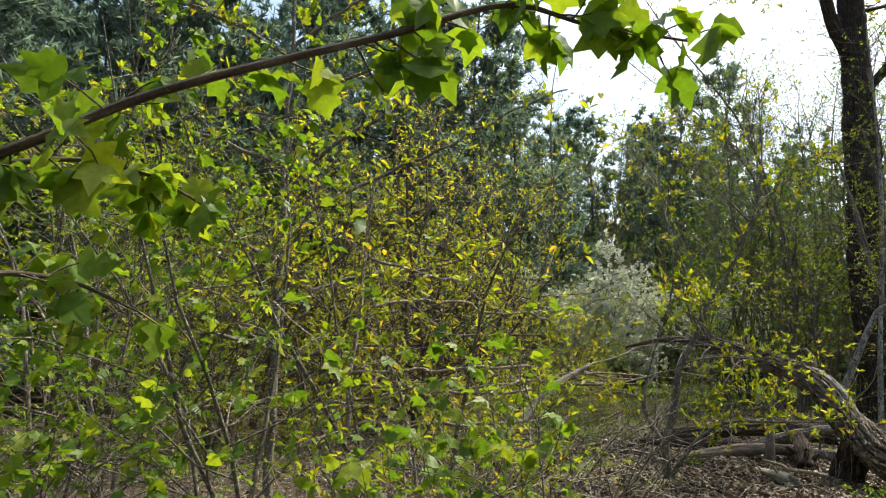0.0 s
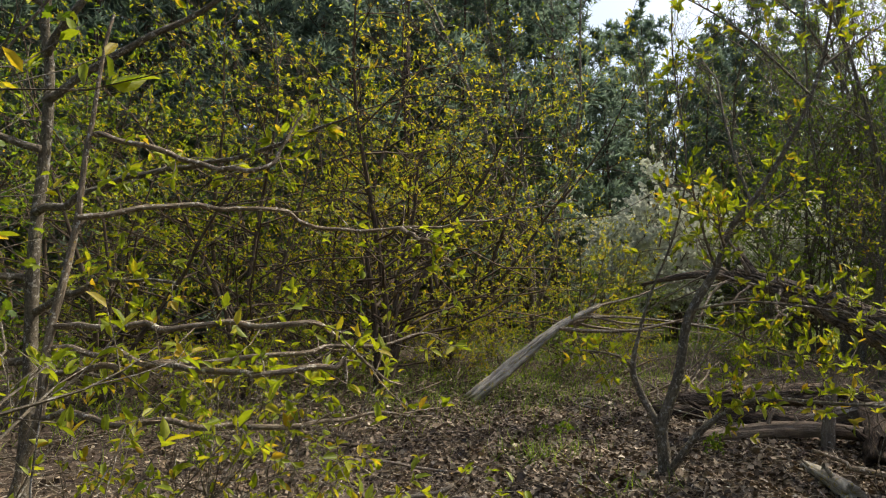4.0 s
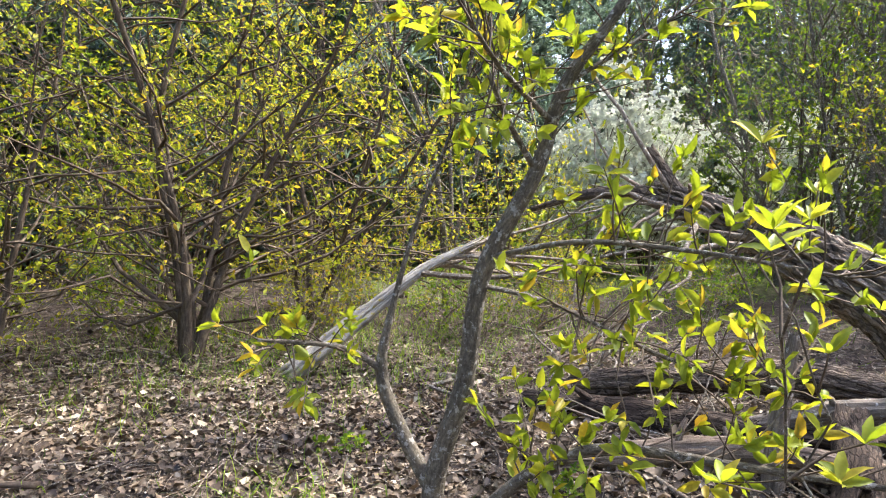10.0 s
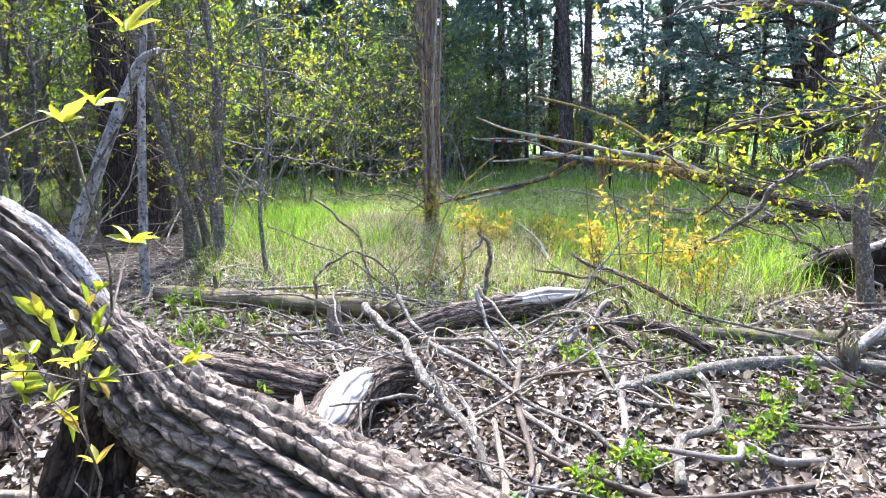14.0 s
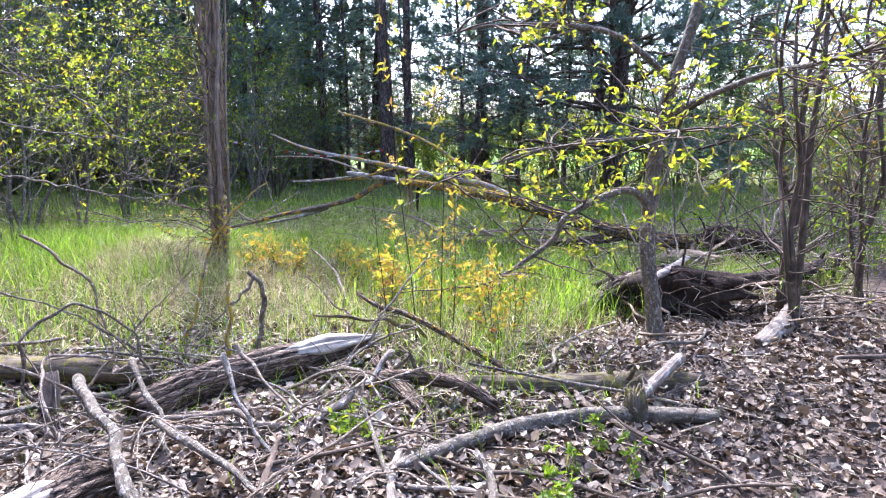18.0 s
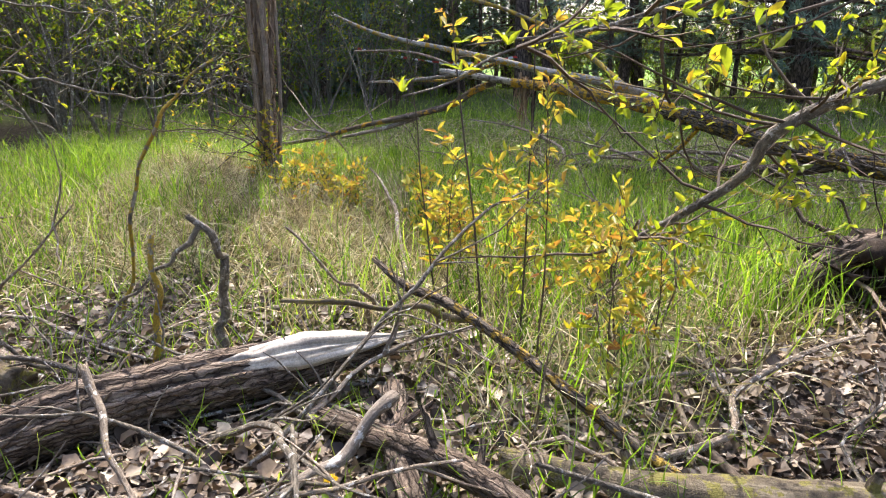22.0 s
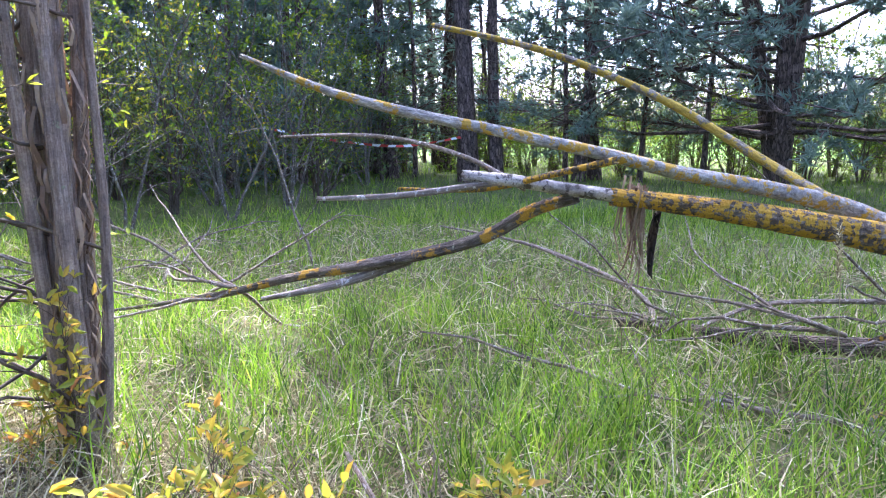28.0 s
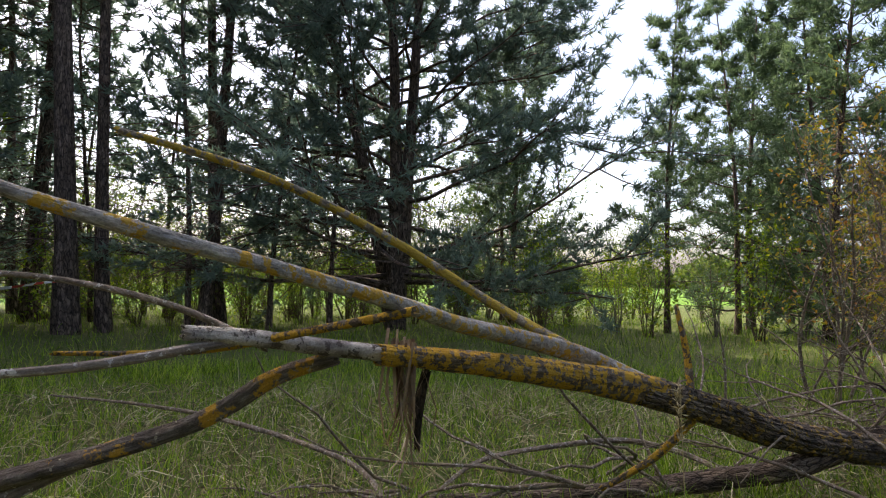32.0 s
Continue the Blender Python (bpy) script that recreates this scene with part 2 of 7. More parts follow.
M_SOIL = wood_material("root_soil", (0.018, 0.013, 0.009), (0.05, 0.036, 0.026), (0.1, 0.075, 0.055), 30, 20.0, 0.95, 1.0)
M_YELLOWBRANCH = wood_material("yellow_lichen_bark", (0.1, 0.085, 0.065), (0.25, 0.22, 0.17), (0.44, 0.4, 0.33), 40, 18.0, 0.9, 0.9, (0.38, 0.27, 0.04), 0.47, 16.0)
M_GREYSTEM = wood_material("grey_stem_bark", (0.07, 0.058, 0.045), (0.17, 0.145, 0.11), (0.3, 0.265, 0.21), 60, 30.0, 0.85, 0.9, (0.34, 0.27, 0.08), 0.68, patch=(0.38, 0.355, 0.31), patch_amount=0.58, patch_scale=34.0)
M_SILVER = wood_material("pale_stem_bark", (0.13, 0.11, 0.09), (0.36, 0.33, 0.29), (0.6, 0.57, 0.51), 26, 10.0, 0.85, 0.9, (0.09, 0.075, 0.06), 0.56)
M_TWIG = wood_material("twig_bark", (0.05, 0.036, 0.026), (0.12, 0.09, 0.065), (0.22, 0.18, 0.135), 30, 8.0, 0.85, 0.4)
M_DEADTWIG = wood_material("bleached_twig", (0.1, 0.075, 0.055), (0.24, 0.19, 0.14), (0.44, 0.37, 0.29), 60, 24.0, 0.85, 0.8, (0.4, 0.28, 0.05), 0.66, patch=(0.54, 0.5, 0.43), patch_amount=0.59, patch_scale=38.0)
M_REDBROWN = wood_material("flaking_brown_bark", (0.13, 0.095, 0.07), (0.3, 0.23, 0.175), (0.5, 0.41, 0.32), 60, 7.0, 0.9, 0.9, (0.22, 0.22, 0.13), 0.66)
M_PINEBARK = wood_material("pine_bark", (0.08, 0.06, 0.05), (0.18, 0.135, 0.11), (0.32, 0.24, 0.19), 16, 5.0, 0.95, 0.9, plates=(14, 5))
M_LEAF = leaf_material("spring_leaf", [(0.0, (0.16, 0.21, 0.02)), (0.45, (0.25, 0.31, 0.03)), (0.8, (0.36, 0.38, 0.04)), (1.0, (0.48, 0.32, 0.05))], (1.5, 1.45, 0.5), 0.55)
M_GREENLEAF = leaf_material("fresh_green_leaf", [(0.0, (0.08, 0.15, 0.018)), (0.6, (0.16, 0.24, 0.028)), (1.0, (0.3, 0.34, 0.04))], (1.5, 1.5, 0.5), 0.52)
M_YELLOWLEAF = leaf_material("yellow_bronze_leaf", [(0.0, (0.2, 0.26, 0.03)), (0.5, (0.33, 0.36, 0.045)), (0.88, (0.46, 0.41, 0.06)), (1.0, (0.5, 0.33, 0.06))], (1.5, 1.4, 0.5), 0.6)
M_ORANGELEAF = leaf_material("orange_young_leaf", [(0.0, (0.22, 0.3, 0.035)), (0.5, (0.4, 0.39, 0.06)), (0.8, (0.5, 0.35, 0.07)), (1.0, (0.42, 0.2, 0.08))], (1.5, 1.2, 0.6), 0.5)
M_DARKLEAF = leaf_material("undergrowth_leaf", [(0.0, (0.07, 0.11, 0.035)), (0.6, (0.13, 0.18, 0.055)), (1.0, (0.24, 0.28, 0.09))], (1.3, 1.3, 0.7), 0.42, 0.6)
M_BLOSSOM = leaf_material("white_blossom", [(0.0, (0.62, 0.64, 0.55)), (1.0, (0.82, 0.82, 0.76))], (1.0, 1.0, 0.95), 0.35, 0.7, 0.2)
# needle green lightened and blued: the haze over the woods is in the colour
M_NEEDLE = leaf_material("hazed_pine_needles", [(0.0, (0.11, 0.15, 0.13)), (0.6, (0.165, 0.215, 0.18)), (1.0, (0.23, 0.28, 0.22))], (1.2, 1.3, 1.1), 0.55, 0.5, 0.3)
M_NEEDLE2 = leaf_material("young_pine_needles", [(0.0, (0.08, 0.12, 0.08)), (0.6, (0.125, 0.175, 0.11)), (1.0, (0.18, 0.235, 0.14))], (1.2, 1.3, 0.9), 0.5, 0.5, 0.3)
M_GRASS = leaf_material("meadow_grass", [(0.0, (0.04, 0.085, 0.014)), (0.35, (0.155, 0.235, 0.028)), (0.78, (0.28, 0.4, 0.035)), (1.0, (0.44, 0.45, 0.13))], (1.3, 1.55, 0.45), 0.5, 0.5)
M_STRAW = leaf_material("dry_straw", [(0.0, (0.1, 0.078, 0.045)), (0.4, (0.3, 0.25, 0.135)), (0.75, (0.54, 0.47, 0.28)), (1.0, (0.74, 0.67, 0.46))], (1.1, 1.0, 0.8), 0.25, 0.7)
M_LITTER = leaf_material("dead_leaf", [(0.0, (0.03, 0.021, 0.016)), (0.41, (0.105, 0.072, 0.046)), (0.71, (0.21, 0.152, 0.1)), (0.91, (0.31, 0.24, 0.165)), (1.0, (0.51, 0.43, 0.32))], (1.0, 0.9, 0.8), 0.12, 0.55, 0.4)
M_RAG = leaf_material("shredded_bast", [(0.0, (0.16, 0.1, 0.06)), (1.0, (0.4, 0.3, 0.2))], (1.0, 0.9, 0.8), 0.2, 0.8)
M_REDTAPE = leaf_material("red_tape", [(0.0, (0.55, 0.06, 0.05)), (1.0, (0.6, 0.08, 0.06))], (1.0, 0.5, 0.5), 0.3, 0.4)
M_WHITETAPE = leaf_material("white_tape", [(0.0, (0.75, 0.75, 0.75)), (1.0, (0.8, 0.8, 0.8))], (1.0, 1.0, 1.0), 0.3, 0.4)
M_DANDELION = leaf_material("dandelion_petal", [(0.0, (0.75, 0.5, 0.01)), (1.0, (0.85, 0.65, 0.02))], (1.0, 0.9, 0.5), 0.2, 0.6)

# ---- mesh tools ----
rng = np.random.default_rng(7)


def mesh(name, V, F, mat, grain=None, smooth=False):
    V, F = np.asarray(V, np.float32), np.asarray(F, np.int32)
    me = bpy.data.meshes.new(name)
    me.vertices.add(len(V))
    me.vertices.foreach_set("co", V.ravel())
    k = F.shape[1]
    me.loops.add(F.size)
    me.loops.foreach_set("vertex_index", F.ravel())
    me.polygons.add(len(F))
    me.polygons.foreach_set("loop_start", np.arange(0, F.size, k, dtype=np.int32))
    if smooth:
        me.polygons.foreach_set("use_smooth", np.ones(len(F), bool))
    if grain is not None:
        a = me.attributes.new("grain", "FLOAT_VECTOR", "POINT")
        a.data.foreach_set("vector", np.asarray(grain, np.float32).ravel())
    me.materials.append(mat)
    me.update(calc_edges=True)
    return me


def thing(name, base, label, category, group="", kind=""):
    e = new(name)
    e.location = base
    e.empty_display_size = 0.1
    return tagged(e, label, category, group, kind)


def part(name, me, parent, label=""):
    ob = new(name, me)
    ob.parent = parent
    return tagged(ob, label)


def solo(name, me, base, label, category, group="", kind=""):
    ob = new(name, me)
    ob.location = base
    return tagged(ob, label, category, group, kind)


def unit(v):
    return v / np.maximum(np.linalg.norm(v, axis=-1, keepdims=True), 1e-9)


def tubes(P, R, seg=5, tip=True):
    """Round sticks along P (n, m, 3) with radii R (n, m): vertices, faces, grain."""
    P, R = np.asarray(P, float), np.asarray(R, float)
    n, m, _ = P.shape
    T = np.empty_like(P)
    T[:, 1:-1] = P[:, 2:] - P[:, :-2]
    T[:, 0], T[:, -1] = P[:, 1] - P[:, 0], P[:, -1] - P[:, -2]
    T = unit(T)
    ref = np.where(np.abs(T[:, :1, 2:]) > 0.8, np.array([1.0, 0.13, 0]), np.array([0.05, 0.1, 1.0]))
    A = unit(np.cross(T, np.broadcast_to(ref, T.shape)))
    B = np.cross(T, A)
    ang = np.linspace(0, 2 * math.pi, seg + 1)
    c, s = np.cos(ang)[None, None, :, None], np.sin(ang)[None, None, :, None]
    V = P[:, :, None] + (A[:, :, None] * c + B[:, :, None] * s) * R[:, :, None, None]
    L = np.concatenate([np.zeros((n, 1)), np.cumsum(np.linalg.norm(np.diff(P, axis=1), axis=2), axis=1)], 1)
    off = rng.random((n, 1)) * 7
    G = np.zeros((n, m, seg + 1, 3))
    G[..., 0] = (ang / (2 * math.pi))[None, None] * (2 * math.pi * R.max(axis=1))[:, None, None]
    G[..., 1] = (L + off)[..., None]
    G[..., 2] = off[..., None]
    i = np.arange(m - 1)[:, None] * (seg + 1) + np.arange(seg)[None]
    q = np.stack([i, i + 1, i + seg + 2, i + seg + 1], -1).reshape(-1, 4)
    F = (q[None] + (np.arange(n) * m * (seg + 1))[:, None, None]).reshape(-1, 4)
    return V.reshape(-1, 3), F, G.reshape(-1, 3)


def join(parts):
    Vs, Fs, Gs, o = [], [], [], 0
    for V, F, G in parts:
        Vs.append(V), Fs.append(F + o), Gs.append(G)
        o += len(V)
    return np.concatenate(Vs), np.concatenate(Fs), np.concatenate(Gs)


def smooth_line(pts, n):
    """n points on a soft curve through pts (any number of columns)."""
    p = np.asarray(pts, float)
    d = np.concatenate([[0], np.cumsum(np.linalg.norm(np.diff(p[:, :3], axis=0), axis=1))])
    out = []
    for s in np.linspace(0, d[-1], n):
        i = min(np.searchsorted(d, s, "right") - 1, len(p) - 2)
        u = (s - d[i]) / max(d[i + 1] - d[i], 1e-6)
        a, b, c, e = p[max(i - 1, 0)], p[i], p[i + 1], p[min(i + 2, len(p) - 1)]
        out.append(0.5 * (2 * b + (c - a) * u + (2 * a - 5 * b + 4 * c - e) * u * u + (3 * b - a - 3 * c + e) * u ** 3))
    return np.array(out)


def vnoise(u, v, period, seed):
    """Smooth lattice noise, closed round the stem after period cells in u."""
    t = np.random.default_rng(seed).random((max(period, 1), 512))
    u, v = np.broadcast_arrays(u, v)
    i, j = np.floor(u).astype(int), np.floor(v).astype(int)
    f, g = u - i, v - j
    f, g = f * f * (3 - 2 * f), g * g * (3 - 2 * g)
    p = max(period, 1)
    at = lambda a, b: t[a % p, b % 512]
    return (at(i, j) * (1 - f) + at(i + 1, j) * f) * (1 - g) + (at(i, j + 1) * (1 - f) + at(i + 1, j + 1) * f) * g


def log_geo(pts, seg=28, step=0.04, furrow=0.0, ridges=13, rag=0.0, seed=0, capped=True, lump=0.07):
    """A log along rows (x, y, z, radius): furrowed bark in relief, ragged or plain ends."""
    r_ = np.random.default_rng(seed)
    p = np.asarray(pts, float)
    n = max(4, int(np.linalg.norm(np.diff(p[:, :3], axis=0), axis=1).sum() / step))
    q = smooth_line(p, n)
    V, F, G = tubes(q[None, :, :3], q[None, :, 3], seg)
    V, C = V.reshape(n, seg + 1, 3), q[:, None, :3]
    u = np.linspace(0, 1, seg + 1)[None]
    v = G.reshape(n, seg + 1, 3)[:, :, 1]
    tau = 2 * math.pi
    ph = r_.random(8) * tau
    k = 1 + lump * (np.sin(tau * 2 * u + v * 2.3 + ph[0]) + 0.7 * np.sin(tau * 3 * u - v * 4.1 + ph[1]) + 0.6 * np.sin(v * 6.3 + ph[2] + tau * u))
    k = k + 2.2 * lump * (vnoise(u * 5, v * 5.5, 5, seed + 8) - 0.5) + 1.2 * lump * (vnoise(u * 9, v * 15, 9, seed + 9) - 0.5)
    if furrow:
        # two families of long cracks that wander round the stem and cross, so that the ridges interlace
        h = max(ridges // 2, 1)
        groove = np.zeros(np.broadcast(u, v).shape)
        for j, (sway, fr, wide, deep) in enumerate(((0.42, 0.9, 0.22, 1.0), (0.8, 1.3, 0.1, 0.5))):
            w = sway * (vnoise(u * h, v * fr, h, seed + 20 + j) - 0.5) + 0.22 * (vnoise(u * ridges, v * 17, ridges, seed + 30 + j) - 0.5)
            f = u * ridges + w
            near = np.abs(f - np.floor(f + 0.5))
            strength = np.clip(2.8 * vnoise(u * ridges, v * 2.5 + 2, ridges, seed + 40 + j) - 0.4, 0, 1)
            groove = np.maximum(groove, deep * strength * np.clip(1.25 * (1 - near / wide), 0, 1) ** 0.8)
            if j == 0:
                rib = np.floor(f + 0.5)
        b = vnoise(u * ridges * 3, v * 7, ridges * 3, seed + 4)
        c = vnoise(u * ridges * 4, v * 60, ridges * 4, seed + 5)
        flake = np.clip((vnoise(u * ridges * 2, v * 12, ridges * 2, seed + 7) - 0.62) * 4, 0, 1)
        # short breaks across the ridges
        s = v * 8 + 3.7 * np.mod(np.sin(np.mod(rib, ridges) * 12.9898) * 43.758, 1.0) + 1.2 * (vnoise(u * ridges * 2, v * 9, ridges * 2, seed + 9) - 0.5)
        cross = np.clip(1 - np.abs(s - np.floor(s + 0.5)) / 0.1, 0, 1) * np.clip(3 * vnoise(u * ridges, v * 8, ridges, seed + 11) - 1.2, 0, 1)
        k = k - furrow * np.maximum(groove, 0.22 * cross) - furrow * 0.22 * flake * (1 - groove) + furrow * 0.22 * (c - 0.5) + furrow * 0.22 * (b - 0.5)
    k = k * np.ones_like(v)
    k[:, -1] = k[:, 0]
    V = C + (V - C) * k[..., None]
    if rag:
        for e, sgn in ((0, -1), (-1, 1)):
            d = unit(q[1, :3] - q[0, :3]) if e == 0 else unit(q[-1, :3] - q[-2, :3])
            j = r_.random(seg + 1)
            j[-1] = j[0]
            V[e] += sgn * d * (j * rag)[:, None]
    G = G.reshape(n, seg + 1, 3)
    if capped:
        first, last = V[0], V[-1]
        d0, d1 = unit(q[1, :3] - q[0, :3]), unit(q[-1, :3] - q[-2, :3])
        ring = lambda e, k, d: e.mean(axis=0) + (e - e.mean(axis=0)) * k + d
        V = np.concatenate([[ring(first, 0.03, d0 * rag * 0.6), ring(first, 0.6, d0 * rag * 0.3)], V, [ring(last, 0.6, -d1 * rag * 0.3), ring(last, 0.03, -d1 * rag * 0.6)]])
        G = np.concatenate([G[:1], G[:1], G, G[-1:], G[-1:]])
    m = len(V)
    i = np.arange(m - 1)[:, None] * (seg + 1) + np.arange(seg)[None]
    F = np.stack([i, i + 1, i + seg + 2, i + seg + 1], -1).reshape(-1, 4)
    return V.reshape(-1, 3), F, G.reshape(-1, 3)


LEAF = np.array([(0, 0, 0), (0.3, 0.42, 0.1), (0.68, 0.34, 0.08), (1, 0, -0.1), (0.68, -0.34, 0.08), (0.3, -0.42, 0.1)])
LEAF_F = np.array([(0, 1, 2, 3), (0, 3, 4, 5)])
FINE_LEAF = np.array([(0, 0, 0), (0.2, 0.0, -0.02), (0.5, 0.0, -0.04), (0.8, 0.0, -0.08), (1, 0, -0.16), (0.2, 0.3, 0.05), (0.5, 0.42, 0.06), (0.8, 0.22, -0.02), (0.2, -0.3, 0.05), (0.5, -0.42, 0.06), (0.8, -0.22, -0.02)])
FINE_LEAF_F = np.array([(0, 1, 5, 5), (1, 2, 6, 5), (2, 3, 7, 6), (3, 4, 7, 7), (0, 8, 1, 1), (8, 9, 2, 1), (9, 10, 3, 2), (10, 4, 3, 3)])
CHIP = np.array([(0, 0, 0), (0.5, 0.4, 0.1), (1, 0, -0.05), (0.5, -0.4, 0.1)])
CHIP_F = np.array([(0, 1, 2), (0, 2, 3)])
LOBED = np.array([(0, 0, 0), (0.05, 0.3, 0.02), (0.25, 0.55, -0.1), (0.42, 0.33, 0.05), (0.62, 0.42, -0.05), (0.72, 0.2, 0.04), (1, 0, -0.2),
                  (0.72, -0.2, 0.04), (0.62, -0.42, -0.05), (0.42, -0.33, 0.05), (0.25, -0.55, -0.1), (0.05, -0.3, 0.02), (0.4, 0, -0.02)])
LOBED_F = np.array([(12, i, (i + 1) % 12) for i in range(12)])
BLADE = np.array([(0, 0.5, 0), (0, -0.5, 0), (0.5, 0.4, 0.1), (0.5, -0.4, 0.1), (0.8, 0.25, -0.02), (0.8, -0.25, -0.02), (1, 0.04, -0.22), (1, -0.04, -0.22)])
BLADE_F = np.array([(1, 0, 2, 3), (3, 2, 4, 5), (5, 4, 6, 7)])


def sprout(P, D, N, L, W, form, faces):
    """Leaves or blades: base points, directions, normals, lengths and widths."""
    D = unit(D)
    B = unit(np.cross(N, D))
    N = np.cross(D, B)
    L, W = np.broadcast_to(L, len(P))[:, None, None], np.broadcast_to(W, len(P))[:, None, None]
    f = form[None]
    V = P[:, None] + D[:, None] * (f[..., :1] * L) + B[:, None] * (f[..., 1:2] * W) + N[:, None] * (f[..., 2:3] * L)
    F = (faces[None] + (np.arange(len(P)) * len(form))[:, None, None]).reshape(-1, faces.shape[1])
    return V.reshape(-1, 3), F


def rand_dir(r_, n, up=0.0):
    d = r_.normal(size=(n, 3))
    d[:, 2] += up
    return unit(d)


def height(x, y):
    """Lie of the land, in metres."""
    return 0.035 * np.sin(x * 0.9 + 1.3) * np.sin(y * 0.7 + 0.4) + 0.02 * np.sin(x * 2.3 + y * 1.9) + 0.015 * np.sin(x * 4.1 - y * 3.3)


def meadow_at(x, y):
    """1 where grass grows, 0 on the leaf litter."""
    edge = 7.65 + np.maximum(y - 7.6, 0) * 1.15 + 0.35 * np.sin(y * 1.7) + 0.25 * np.sin(y * 3.9 + 1) + np.clip(2.6 - y, 0, 6) * 1.15
    m = np.clip((x - edge) / 0.9 + 0.5, 0, 1)
    back = np.clip((y - 12.5 + 0.5 * np.sin(x * 0.8)) / 3.0, 0, 1) * np.clip((x + 1.0) / 2.0, 0, 1)
    return np.maximum(m, back * 0.9)


TRACK = np.array([(-0.6, -2.7), (0.2, -1.2), (0.55, 0.1), (1.1, 1.0), (2.0, 1.75), (2.3, 2.35), (3.2, 2.1), (4.4, 2.0), (5.4, 2.25), (6.3, 3.0), (7.0, 3.7), (8.2, 3.85), (9.0, 4.4), (9.5, 5.0)])


def off_track(P, clear):
    """Which of the points P leave the trodden way free at eye level."""
    best = np.full(len(P), 1e9)
    for a, b in zip(TRACK[:-1], TRACK[1:]):
        d = b - a
        s = np.clip(((P[:, :2] - a) @ d) / (d @ d), 0, 1)
        best = np.minimum(best, np.linalg.norm(P[:, :2] - a - s[:, None] * d, axis=1))
    return (best > clear) | (P[:, 2] < 0.75) | (P[:, 2] > 2.3)

# ---- ground ----
def build_ground():
    a = np.concatenate([-np.geomspace(900, 22, 26), np.linspace(-20, 30, 201), 30 + np.geomspace(1, 900, 30)])
    b = np.concatenate([-np.geomspace(900, 16, 26), np.linspace(-14, 26, 161), 26 + np.geomspace(1, 900, 30)])
    X, Y = np.meshgrid(a, b, indexing="ij")
    near = np.clip(1 - np.hypot(X - 5, Y - 4) / 40, 0, 1)
    Z = height(X, Y) * near
    V = np.stack([X, Y, Z], -1).reshape(-1, 3)
    i = (np.arange(len(a) - 1)[:, None] * len(b) + np.arange(len(b) - 1)[None]).ravel()
    F = np.stack([i, i + len(b), i + len(b) + 1, i + 1], -1)
    me = mesh("ground", V, F, M_GROUND, smooth=True)
    for key, val in (("meadow", meadow_at(X, Y)), ("field", np.clip((X - 42) / 4, 0, 1) * np.clip((26 - Y) / 6, 0, 1))):
        at = me.attributes.new(key, "FLOAT", "POINT")
        at.data.foreach_set("value", val.ravel().astype(np.float32))
    tagged(new("ground", me), "forest floor of brown leaf litter passing into green meadow", "ground", kind="structure")


build_ground()


def build_litter():
    r_ = np.random.default_rng(11)
    n = 138000
    # denser where the way passes
    t = r_.random(n)
    c = np.stack([np.interp(t, np.linspace(0, 1, 6), [-0.5, 1.0, 3.0, 5.0, 6.5, 7.2]), np.interp(t, np.linspace(0, 1, 6), [1.5, 4.0, 4.5, 4.0, 3.5, 4.0])], 1)
    xy = c + r_.normal(size=(n, 2)) * np.array([1.9, 2.1]) * (0.4 + 1.0 * r_.random((n, 1)))
    k = r_.random(n) < 0.16
    xy[k] = np.array([8.6, 0.9]) + r_.normal(size=(k.sum(), 2)) * np.array([1.1, 1.1])
    k = r_.random(n) < 0.14
    xy[k] = np.array([0.8, 7.6]) + r_.normal(size=(k.sum(), 2)) * np.array([2.2, 1.1])
    keep = meadow_at(xy[:, 0] - 0.7, xy[:, 1]) < r_.random(n) * 0.9
    xy = xy[keep]
    n = len(xy)
    N = rand_dir(r_, n, 2.2)
    D = unit(np.cross(N, rand_dir(r_, n)))
    P = np.column_stack([xy, height(xy[:, 0], xy[:, 1]) + 0.004 + 0.03 * r_.random(n) ** 2 + 0.012])
    L = 0.015 + 0.056 * r_.random(n) ** 1.7
    form = LEAF.copy()
    form[:, 2] *= 1.5
    form[:, :2] *= np.array([(1, 1), (0.7, 1.3), (1.2, 1.1), (0.92, 1), (0.85, 0.8), (1.3, 1.05)])
    V, F = sprout(P, D, N, L, L * (0.5 + 0.7 * r_.random(n)), form, LEAF_F)
    solo("leaf_litter", mesh("leaf_litter", V, F, M_LITTER), (0, 0, 0), "loose layer of curled brown and bleached dead leaves", "leaf litter", kind="stuff")


build_litter()


